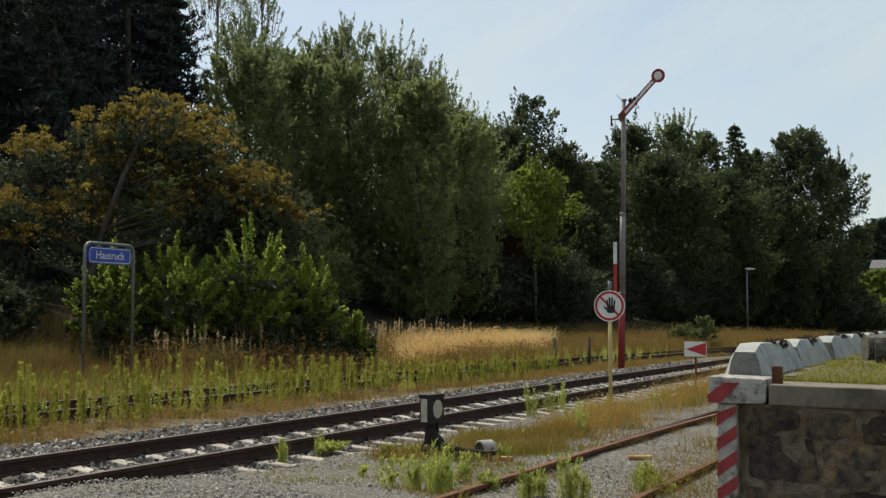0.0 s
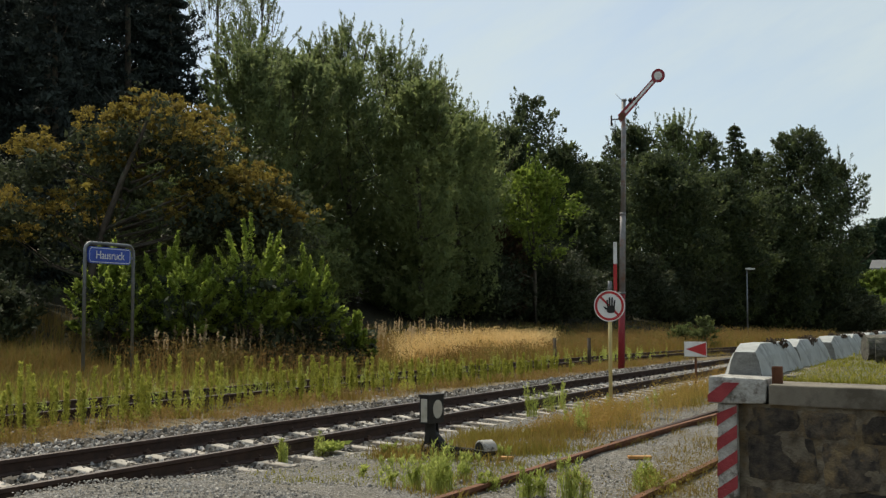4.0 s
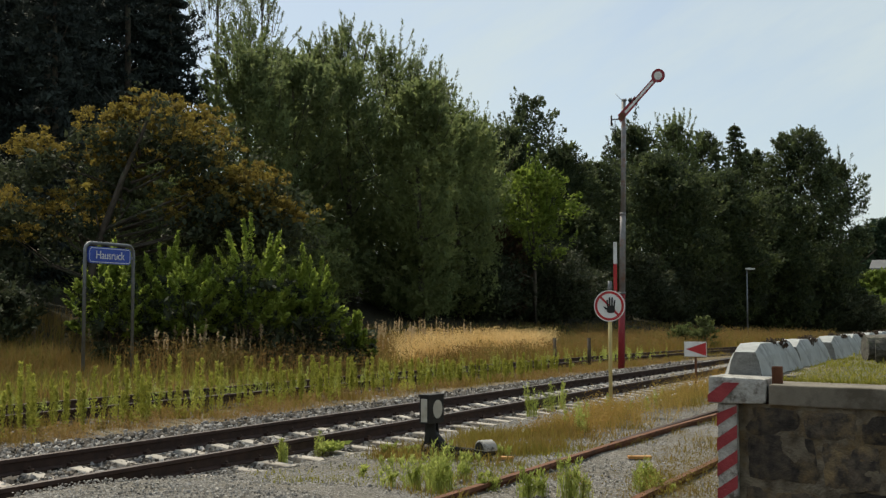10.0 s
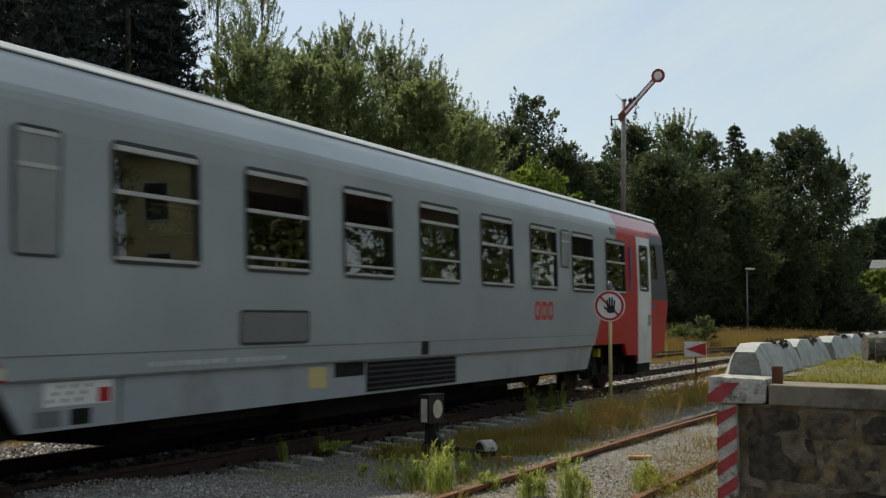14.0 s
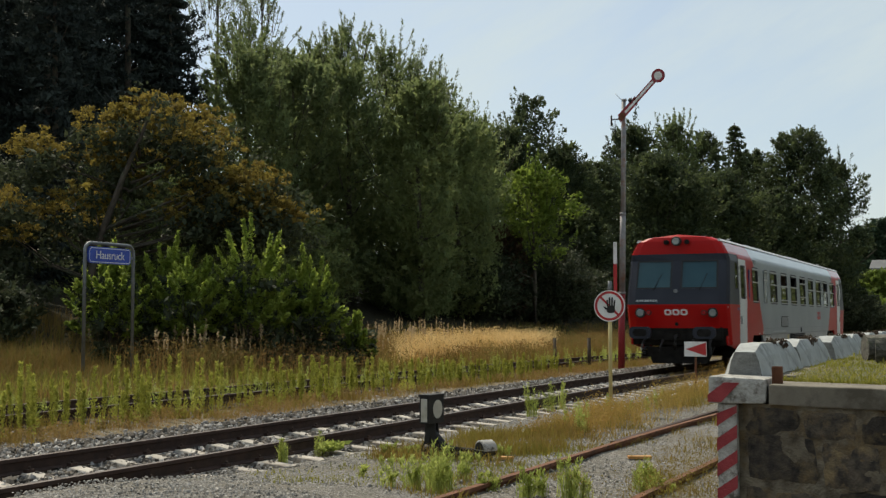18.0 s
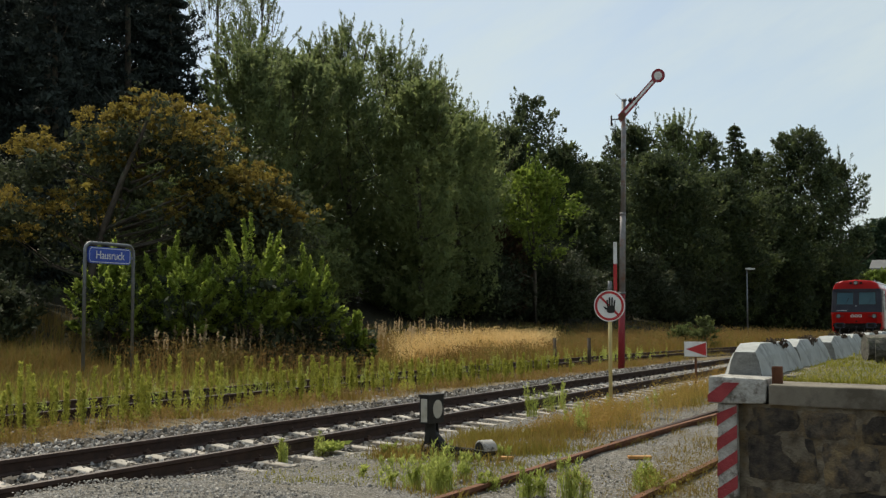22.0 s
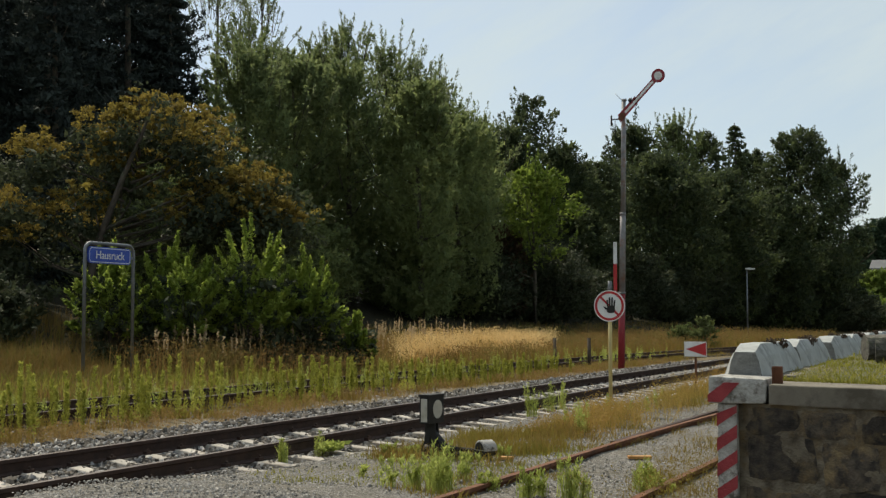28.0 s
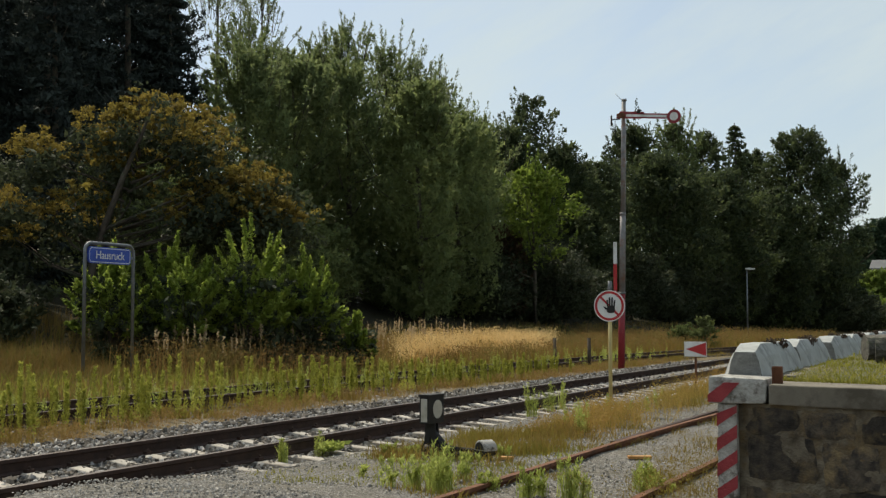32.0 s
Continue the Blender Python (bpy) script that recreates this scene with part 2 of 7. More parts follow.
M_REDPAINT = surface("flaked_red_paint", (0.26, 0.028, 0.034), (0.35, 0.045, 0.05), 9, 0.75, 0, 45, 0.5, (0.22, 0.10, 0.08), 5.0)
M_RED = surface("signal_red", (0.42, 0.020, 0.024), (0.52, 0.03, 0.03), 6, 0.5, 0, 60, 0.06, (0.30, 0.03, 0.03), 2)
M_FOOTRED = surface("faded_red_paint", (0.24, 0.018, 0.030), (0.32, 0.028, 0.040), 4, 0.6, 0, 40, 0.1, (0.20, 0.03, 0.035), 2)
M_WHITE = surface("signal_white", (0.70, 0.70, 0.68), (0.80, 0.80, 0.78), 6, 0.5, 0, 60, 0.06, (0.58, 0.56, 0.52), 2)
M_BLACK = surface("black_iron", (0.008, 0.007, 0.007), (0.020, 0.018, 0.016), 12, 0.65, 0.1, 60, 0.2)
M_GALV = surface("galvanised_steel", (0.14, 0.148, 0.155), (0.22, 0.23, 0.24), 8, 0.55, 0.5, 60, 0.1)
M_MAST = surface("mast_grey", (0.17, 0.165, 0.165), (0.26, 0.25, 0.25), 5, 0.6, 0.2, 40, 0.15, (0.22, 0.13, 0.10), 3)
M_YELLOW = surface("yellow_pole_paint", (0.50, 0.40, 0.16), (0.60, 0.49, 0.22), 6, 0.55, 0, 60, 0.08, (0.42, 0.32, 0.14), 3)
M_VALVE = surface("valve_yellow", (0.46, 0.36, 0.02), (0.58, 0.46, 0.04), 6, 0.5, 0, 60, 0.05)
M_BLUE = surface("enamel_blue", (0.020, 0.060, 0.36), (0.030, 0.085, 0.44), 3, 0.35, 0, 60, 0.02)
M_PANELBLUE = surface("panel_blue", (0.025, 0.025, 0.12), (0.035, 0.035, 0.16), 3, 0.4, 0, 60, 0.02)
M_DOORWHITE = surface("door_white", (0.62, 0.62, 0.60), (0.70, 0.70, 0.68), 1.2, 0.4, 0, 60, 0.02, (0.52, 0.52, 0.50), 1)
M_CABDARK = surface("cab_dark_grey", (0.022, 0.025, 0.036), (0.032, 0.035, 0.048), 1.5, 0.4, 0, 60, 0.02, None, 1, 0, 0.0, 0.2)
M_ROOF = surface("coach_roof", (0.46, 0.46, 0.46), (0.56, 0.56, 0.55), 1.2, 0.5, 0.2, 40, 0.05, (0.38, 0.37, 0.36), 1.0)
# paler than M_ROOF: sky reflection painted into the edge colour
M_ROOFEDGE = surface("sky_lit_roof_edge", (0.60, 0.60, 0.60), (0.70, 0.70, 0.69), 1.2, 0.5, 0, 40, 0.05)
M_PALEBAR = surface("faded_lettering", (0.40, 0.41, 0.41), (0.48, 0.49, 0.49), 5, 0.5, 0, 60, 0.02)
M_SKIRT = surface("skirt_grey", (0.275, 0.30, 0.325), (0.33, 0.355, 0.38), 0.8, 0.4, 0, 60, 0.02, (0.24, 0.255, 0.265), 1.2, 0, 0.3, 0.2)
M_UNDER = surface("underframe_black", (0.007, 0.0065, 0.006), (0.020, 0.018, 0.016), 5, 0.9, 0.0, 40, 0.4, None, 1, 0, 0, 0.2)
M_RUBBER = surface("rubber", (0.016, 0.016, 0.017), (0.026, 0.026, 0.027), 5, 0.7, 0, 60, 0.05)
M_ALU = surface("window_aluminium", (0.38, 0.38, 0.37), (0.48, 0.48, 0.47), 5, 0.45, 0.6, 60, 0.03)
M_BLIND = surface("frosted_panel", (0.19, 0.205, 0.205), (0.23, 0.245, 0.245), 2, 0.25, 0, 60, 0.02)
M_HATCH = surface("hatch_grey", (0.11, 0.12, 0.125), (0.14, 0.15, 0.155), 2, 0.4, 0, 60, 0.02)
M_INSIDE = surface("coach_lining", (0.30, 0.28, 0.24), (0.38, 0.36, 0.31), 2, 0.6, 0, 60, 0.02)
M_SEAT = surface("seat_cloth", (0.10, 0.035, 0.035), (0.16, 0.055, 0.05), 8, 0.9, 0, 90, 0.1)
M_LENS = surface("lamp_lens", (0.22, 0.24, 0.24), (0.36, 0.38, 0.38), 9, 0.12, 0.3, 60, 0.05)
M_REDLENS = surface("red_lens", (0.30, 0.01, 0.012), (0.42, 0.015, 0.018), 9, 0.2, 0, 60, 0.02)
M_BARK = surface("bark", (0.045, 0.036, 0.028), (0.10, 0.08, 0.06), 6, 0.95, 0, 22, 0.9, (0.09, 0.10, 0.06), 2)
M_OLDWOOD = surface("weathered_wood", (0.050, 0.046, 0.038), (0.155, 0.14, 0.115), 14, 0.95, 0, 30, 0.8, (0.07, 0.085, 0.04), 4)
M_ORANGEWOOD = surface("orange_wood", (0.42, 0.19, 0.05), (0.55, 0.30, 0.10), 12, 0.8, 0, 60, 0.3)
M_PLASTER = surface("yellow_plaster", (0.78, 0.66, 0.32), (0.86, 0.74, 0.40), 2, 0.9, 0, 40, 0.2, (0.68, 0.57, 0.32), 0.8)
M_TILE = surface("roof_tiles", (0.075, 0.045, 0.035), (0.12, 0.07, 0.05), 3, 0.9, 0, 8, 0.6, (0.10, 0.07, 0.05), 0.8)
M_FARROOF = surface("grey_sheet_roof", (0.102, 0.105, 0.108), (0.132, 0.135, 0.138), 0.6, 0.8, 0, 20, 0.1)
M_FARWALL = surface("pale_render", (0.60, 0.59, 0.56), (0.70, 0.69, 0.66), 1, 0.9, 0, 20, 0.1)
M_L_DARK = leafage("spruce_needles", [(0.025, 0.032, 0.031), (0.038, 0.049, 0.043), (0.057, 0.070, 0.058)], 0.75, 0.2)
# leaf green darkened to carry the shade inside and under growth
M_L_SHADE = leafage("shaded_leaves", [(0.032, 0.043, 0.027), (0.058, 0.070, 0.038), (0.088, 0.103, 0.051)], 0.65, 0.38)
M_L_MAPLE = leafage("maple_leaves", [(0.099, 0.148, 0.027), (0.179, 0.243, 0.042), (0.318, 0.392, 0.082)], 0.6, 0.58)
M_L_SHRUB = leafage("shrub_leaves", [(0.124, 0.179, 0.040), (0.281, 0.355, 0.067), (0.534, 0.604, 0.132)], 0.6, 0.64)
M_L_DEEP = leafage("deep_green_leaves", [(0.033, 0.047, 0.031), (0.069, 0.089, 0.039), (0.136, 0.166, 0.058)], 0.65, 0.45)
M_L_GREEN = leafage("mixed_leaves", [(0.075, 0.096, 0.043), (0.146, 0.177, 0.064), (0.247, 0.278, 0.094)], 0.65, 0.52)
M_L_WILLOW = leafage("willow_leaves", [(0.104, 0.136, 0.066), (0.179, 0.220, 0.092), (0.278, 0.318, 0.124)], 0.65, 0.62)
# willow leaves raised in tone, sunlight painted into the colour
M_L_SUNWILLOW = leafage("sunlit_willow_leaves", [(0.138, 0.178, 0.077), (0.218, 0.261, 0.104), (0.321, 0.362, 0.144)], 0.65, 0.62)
M_L_SHOOT = leafage("pale_shoot_leaves", [(0.13, 0.16, 0.080), (0.19, 0.22, 0.11), (0.27, 0.30, 0.16)], 0.6, 0.55)
M_L_BRIGHT = leafage("bright_leaves", [(0.072, 0.110, 0.022), (0.150, 0.205, 0.036), (0.270, 0.330, 0.066)], 0.6, 0.52)
M_L_YELLOW = leafage("golden_clusters", [(0.115, 0.085, 0.025), (0.235, 0.179, 0.042), (0.394, 0.317, 0.071)], 0.75, 0.5, 1.4)
M_L_BROWN = leafage("withered_leaves", [(0.040, 0.026, 0.016), (0.075, 0.047, 0.026), (0.11, 0.080, 0.038)], 0.75, 0.3)
M_L_FAR = leafage("far_leaves", [(0.032, 0.057, 0.033), (0.054, 0.085, 0.046), (0.081, 0.114, 0.061)], 0.6, 0.3)
M_G_SWARD = leafage("sward", [(0.107, 0.113, 0.024), (0.170, 0.130, 0.037), (0.252, 0.158, 0.057), (0.132, 0.147, 0.029), (0.227, 0.193, 0.044)], 0.8, 0.3, 0.35)
M_G_OLIVE = leafage("olive_grass", [(0.146, 0.130, 0.026), (0.269, 0.215, 0.045), (0.235, 0.155, 0.050), (0.370, 0.290, 0.065)], 0.8, 0.4, 0.7)
M_G_FRESH = leafage("fresh_weed_leaves", [(0.24, 0.29, 0.065), (0.36, 0.41, 0.10), (0.50, 0.53, 0.17)], 0.7, 0.58, 1.5)
M_G_BROWN = leafage("seeding_grass", [(0.233, 0.145, 0.055), (0.339, 0.215, 0.085), (0.265, 0.200, 0.070)], 0.85, 0.35, 0.5)
M_G_DUN = leafage("dun_grass", [(0.155, 0.094, 0.038), (0.295, 0.173, 0.065), (0.182, 0.160, 0.047), (0.394, 0.249, 0.110)], 0.85, 0.4, 0.6)
M_G_GOLD = leafage("ripe_grass", [(0.52, 0.35, 0.13), (0.68, 0.49, 0.22), (0.80, 0.62, 0.32)], 0.85, 0.55, 0.5)
M_G_STRAW = leafage("straw_grass", [(0.254, 0.160, 0.048), (0.424, 0.265, 0.080), (0.339, 0.260, 0.065), (0.551, 0.380, 0.140)], 0.85, 0.45, 0.6)
M_G_PLUME = leafage("reed_plumes", [(0.325, 0.240, 0.133), (0.475, 0.364, 0.217), (0.625, 0.507, 0.336)], 0.9, 0.4, 0.5)
M_G_WEED = leafage("weed_leaves", [(0.24, 0.255, 0.044), (0.34, 0.35, 0.062), (0.46, 0.46, 0.10)], 0.7, 0.62, 0.6)
M_G_MID = leafage("green_weed_leaves", [(0.17, 0.175, 0.030), (0.26, 0.25, 0.045), (0.36, 0.32, 0.08)], 0.7, 0.45, 0.9)
M_SEDUM = leafage("withered_sedum", [(0.045, 0.030, 0.024), (0.080, 0.055, 0.040), (0.070, 0.075, 0.045)], 0.8, 0.15, 3)

# ---- building tools ----


def part(name, bm, material, parent=None, label="", smooth=False):
    """Link a bmesh as one mesh object, under a thing or under a part."""
    me = bpy.data.meshes.new(name)
    bm.normal_update()
    bm.to_mesh(me)
    bm.free()
    for mt in material if isinstance(material, (list, tuple)) else [material]:
        me.materials.append(mt)
    if smooth:
        me.polygons.foreach_set("use_smooth", [True] * len(me.polygons))
    ob = new(name, me)
    if parent:
        ob.parent = parent
    if label:
        ob["label"] = label
    return ob


def arrays(name, verts, faces, material, parent=None):
    """A mesh from numpy arrays: verts (n, 3), faces (m, 3) or (m, 4)."""
    verts, faces = np.asarray(verts, np.float32), np.asarray(faces, np.int32)
    me = bpy.data.meshes.new(name)
    k = faces.shape[1]
    me.vertices.add(len(verts))
    me.vertices.foreach_set("co", verts.ravel())
    me.loops.add(faces.size)
    me.loops.foreach_set("vertex_index", faces.ravel())
    me.polygons.add(len(faces))
    me.polygons.foreach_set("loop_start", np.arange(0, faces.size, k, dtype=np.int32))
    me.update(calc_edges=True)
    me.materials.append(material)
    ob = new(name, me)
    if parent:
        ob.parent = parent
    return ob


def thing(name, x=0.0, y=0.0, z=0.0, turn=0.0, label="", category="", group="", kind=""):
    ob = new(name)
    ob.empty_display_size = 0.2
    ob.matrix_basis = pose(x, y, z, 0, 0, turn)
    return tagged(ob, label, category, group, kind)


def box(bm, x0, x1, y0, y1, z0, z1, bevel=0.0, mat=0, m=None):
    vs = [bm.verts.new(Vector(c) if m is None else m @ Vector(c)) for c in
          ((x0, y0, z0), (x1, y0, z0), (x1, y1, z0), (x0, y1, z0), (x0, y0, z1), (x1, y0, z1), (x1, y1, z1), (x0, y1, z1))]
    fs = [bm.faces.new([vs[i] for i in f]) for f in ((3, 2, 1, 0), (4, 5, 6, 7), (0, 1, 5, 4), (1, 2, 6, 5), (2, 3, 7, 6), (3, 0, 4, 7))]
    for f in fs:
        f.material_index = mat
    if bevel:
        made = bmesh.ops.bevel(bm, geom=list({e for f in fs for e in f.edges}), offset=bevel, segments=2, profile=0.6, affect="EDGES")
        for f in made["faces"]:
            f.material_index = mat
    return bm


def bar(bm, p0, p1, r0, r1=None, seg=10, mat=0, ends=True):
    """A round bar from p0 to p1."""
    r1 = r0 if r1 is None else r1
    p0, p1 = Vector(p0), Vector(p1)
    q = (p1 - p0).to_track_quat("Z", "Y")
    rings = []
    for p, r in ((p0, r0), (p1, r1)):
        rings.append([bm.verts.new(p + q @ Vector((r * math.cos(a), r * math.sin(a), 0))) for a in [2 * math.pi * i / seg for i in range(seg)]])
    for i in range(seg):
        f = bm.faces.new((rings[0][i], rings[0][(i + 1) % seg], rings[1][(i + 1) % seg], rings[1][i]))
        f.smooth, f.material_index = True, mat
    if ends:
        for ring in (rings[0][::-1], rings[1]):
            bm.faces.new(ring).material_index = mat
    return bm


def tube(bm, pts, r, seg=8, mat=0):
    """A bent round tube along pts."""
    pts = [Vector(p) for p in pts]
    prev = None
    for i, p in enumerate(pts):
        d = (pts[min(i + 1, len(pts) - 1)] - pts[max(i - 1, 0)]).normalized()
        q = d.to_track_quat("Z", "Y")
        rr = r[i] if isinstance(r, (list, tuple)) else r
        ring = [bm.verts.new(p + q @ Vector((rr * math.cos(2 * math.pi * k / seg), rr * math.sin(2 * math.pi * k / seg), 0))) for k in range(seg)]
        if prev:
            for k in range(seg):
                f = bm.faces.new((prev[k], prev[(k + 1) % seg], ring[(k + 1) % seg], ring[k]))
                f.smooth, f.material_index = True, mat
        else:
            bm.faces.new(ring[::-1]).material_index = mat
        prev = ring
    bm.faces.new(prev).material_index = mat
    return bm


def plate(bm, outline, y0, y1, mat=0, axis="y"):
    """A flat plate: an outline of (a, b) drawn out along an axis: y: (x, z); x: (y, z); z: (x, y)."""
    def at(a, b, c):
        return {"y": (a, c, b), "x": (c, a, b), "z": (a, b, c)}[axis]
    f0 = [bm.verts.new(at(a, b, y0)) for a, b in outline]
    f1 = [bm.verts.new(at(a, b, y1)) for a, b in outline]
    k = len(outline)
    faces = [bm.faces.new(f0), bm.faces.new(f1[::-1])] + [bm.faces.new((f0[i], f1[i], f1[(i + 1) % k], f0[(i + 1) % k])) for i in range(k)]
    for f in faces:
        f.material_index = mat
    bmesh.ops.recalc_face_normals(bm, faces=faces)
    return bm


def disc_outline(r, n=28, cx=0.0, cz=0.0):
    return [(cx + r * math.cos(2 * math.pi * i / n), cz + r * math.sin(2 * math.pi * i / n)) for i in range(n)]


def rounded(x0, x1, z0, z1, r, n=5):
    pts = []
    for cx, cz, a0 in ((x1 - r, z1 - r, 0), (x0 + r, z1 - r, 90), (x0 + r, z0 + r, 180), (x1 - r, z0 + r, 270)):
        pts += [(cx + r * math.cos(radians(a0 + 90 * i / n)), cz + r * math.sin(radians(a0 + 90 * i / n))) for i in range(n + 1)]
    return pts


RT = 0.17      # rail top
MX = -8.30     # main line's middle
HALF = 0.7535  # rail's middle from the track's middle


def ground_z(x, y):
    """Height of the ground: flat by the tracks, a bank under the wood."""
    z = 0.0
    if x < -15.5:
        z += 0.06 * min(-15.5 - x, 6.5)
    if x < -22.0:
        z += 0.22 * min(-22.0 - x, 30.0)
    if -7.5 < x < -4.0:  # trodden gravel lies up to the rail at the near end
        z += 0.165 * min(max((11.3 - y) / 2.8, 0.0), 1.0) ** 1.6 * min((x + 7.5) / 0.08, 1.0) * min((-4.0 - x) / 1.2, 1.0)
    if -12.6 < x < -10.9:
        z -= 0.04
    return z


def ground_za(x, y):
    z = 0.06 * np.clip(-15.5 - x, 0, 6.5) + 0.22 * np.clip(-22.0 - x, 0, 30.0)
    near = 0.165 * np.clip((11.3 - y) / 2.8, 0, 1) ** 1.6 * np.clip((-4.0 - x) / 1.2, 0, 1) * ((x > -7.46) & (x < -4.0))
    return z + near - 0.04 * ((x > -12.6) & (x < -10.9))
# ---- ground ----


def build_ground():
    xs = [-1800, -900, -450, -200, -120, -80, -60] + [-52 + i for i in range(30)] + [-22 + 0.5 * i for i in range(29)] + [-7.6, -7.5, -7.42, -7.3, -7.1, -6.8, -6.5] + [-6.25 + 0.25 * i for i in range(18)] + [-1.6, -1.0, 0.0, 1.0, 2.0] + [3 + i * 2 for i in range(8)] + [30, 60, 120, 300, 900, 1800]
    ys = [-1800, -600, -200, -80, -40, -20, -10] + [-5 + 0.75 * i for i in range(16)] + [7 + 0.25 * i for i in range(20)] + [12.25 + 0.75 * i for i in range(37)] + [40 + 3 * i for i in range(30)] + [135, 160, 200, 280, 400, 800, 1800]
    vs, fs = [], []
    for y in ys:
        for x in xs:
            near = -20 < x < 6 and -5 < y < 60
            bump = 0.035 * noise.noise((x * 0.9, y * 0.9, 0)) if near else (0.25 * noise.noise((x * 0.15, y * 0.15, 3)) if x < -21 else 0)
            if -11.2 < x < -7.45 or -14.9 < x < -12.6:
                bump = min(bump, 0.0) * 0.3 - 0.035
            if abs(x - MX) < 1.1:
                bump = -0.035
            vs.append((x, y, ground_z(x, y) - 0.02 + bump))
    w = len(xs)
    for j in range(len(ys) - 1):
        for i in range(w - 1):
            fs.append((j * w + i, j * w + i + 1, (j + 1) * w + i + 1, (j + 1) * w + i))
    ob = arrays("ground", vs, fs, M_GROUND)
    ob.data.polygons.foreach_set("use_smooth", [True] * len(ob.data.polygons))
    tagged(ob, "grey gravel and sandy soil beside the railway tracks", "ground", kind="structure")


build_ground()

# ---- tracks ----
RAIL_PROFILE = [(-0.036, 0.17), (-0.036, 0.135), (-0.010, 0.122), (-0.009, 0.040), (-0.068, 0.020), (-0.068, 0.008),
                (0.068, 0.008), (0.068, 0.020), (0.009, 0.040), (0.010, 0.122), (0.036, 0.135), (0.036, 0.17)]


def rail_mesh(path, mats, drop=0.0, worn=True):
    """A rail swept along (x, y) points; its worn head is a second material."""
    bm = bmesh.new()
    prev = None
    for i, (x, y) in enumerate(path):
        ax, ay = path[max(i - 1, 0)]
        bx, by = path[min(i + 1, len(path) - 1)]
        d = Vector((bx - ax, by - ay)).normalized()
        ring = [bm.verts.new((x + d.y * px, y - d.x * px, pz - drop)) for px, pz in RAIL_PROFILE]
        if prev:
            k = len(ring)
            for j in range(k):
                f = bm.faces.new((prev[j], prev[(j + 1) % k], ring[(j + 1) % k], ring[j]))
                f.material_index = 1 if worn and j == k - 1 else 0
        else:
            bm.faces.new(ring)
        prev = ring
    bm.faces.new(prev[::-1])
    bmesh.ops.recalc_face_normals(bm, faces=bm.faces)
    return bm


def sleeper_data(name, half, width, height, mat):
    """A sleeper whose rail seats stand proud of its dipped middle and sloping ends."""
    stops = [(-half, -0.012), (-0.93, 0.014), (-0.60, 0.018), (-0.30, -0.030), (0.30, -0.030), (0.60, 0.018), (0.93, 0.014), (half, -0.012)]
    bm = bmesh.new()
    rings = []
    for x, top in stops:
        w0, w1 = width / 2, width * 0.40
        rings.append([bm.verts.new(p) for p in ((x, -w0, -height), (x, -w0 * 0.97, top - 0.05), (x, -w1, top - 0.008), (x, -w1 + 0.012, top), (x, w1 - 0.012, top), (x, w1, top - 0.008), (x, w0 * 0.97, top - 0.05), (x, w0, -height))])
    for p, q in zip(rings, rings[1:]):
        for k in range(8):
            bm.faces.new((p[k], q[k], q[(k + 1) % 8], p[(k + 1) % 8]))
    bm.faces.new(rings[0])
    bm.faces.new(rings[-1][::-1])
    bmesh.ops.recalc_face_normals(bm, faces=bm.faces)
    me = bpy.data.meshes.new(name)
    bm.to_mesh(me)
    bm.free()
    me.materials.append(mat)
    return me


def clips(track, xs, y0, y1, step, z=0.02):
    """Rail fastenings on both sides of each rail."""
    bm = bmesh.new()
    y = y0
    while y < y1:
        for x in xs:
            for s in (-1, 1):
                box(bm, x + s * 0.085 - 0.028, x + s * 0.085 + 0.028, y - 0.05, y + 0.05, z - 0.01, z + 0.035)
                bar(bm, (x + s * 0.09, y, z + 0.03), (x + s * 0.09, y, z + 0.06), 0.014, seg=6)
        y += step
    tagged(part("rail_fastening", bm, M_RAIL, track), kind="stuff")


def main_line():
    tr = thing("railway_track", label="railway track with brown rails on pale concrete sleepers in ballast", category="track", kind="structure")
    for s in (-1, 1):
        part("rail", rail_mesh([(MX + s * HALF, y) for y in (-60, 0, 40, 120, 300, 600)], None), [M_RAIL, M_RAILTOP], tr)
    me = sleeper_data("sleeper", 1.30, 0.235, 0.16, M_CONC)
    me_far = bmesh.new()
    y = -19.65
    while y < 300:
        if 3.0 < y < 95:
            ob = new("sleeper", me)
            ob.parent = tr
            ob.location = (MX + random.uniform(-0.012, 0.012), y + random.uniform(-0.015, 0.015), random.uniform(-0.006, 0.004))
            ob.rotation_euler.z = random.uniform(-0.012, 0.012)
        else:
            box(me_far, MX - 1.3, MX + 1.3, y - 0.12, y + 0.12, -0.1, 0.012)
        y += 0.62
    tagged(part("far_sleepers", me_far, M_CONC, tr), kind="stuff")
    clips(tr, (MX - HALF, MX + HALF), 3.29, 60, 0.62)


def loop_x(y):
    """Middle of the loop track, which draws in towards the main line."""
    return -13.95 if y < 26 else -13.95 + 0.00155 * (y - 26) ** 2


def loop_line():
    tr = thing("railway_track", label="overgrown loop track with rusty rails half hidden in weeds", category="track", kind="structure")
    ys = [-40, 0, 10, 20, 26] + [30 + 4 * i for i in range(10)]
    for s in (-1, 1):
        part("rail", rail_mesh([(loop_x(y) + s * HALF, y) for y in ys], None), [M_RAIL, M_RAILTOP], tr)
    me = sleeper_data("sleeper", 1.25, 0.25, 0.15, M_WOODSLEEPER)
    y = 4.0
    while y < 66:
        ob = new("sleeper", me)
        ob.parent = tr
        ob.location = (loop_x(y), y, random.uniform(-0.01, 0.004))
        y += 0.65


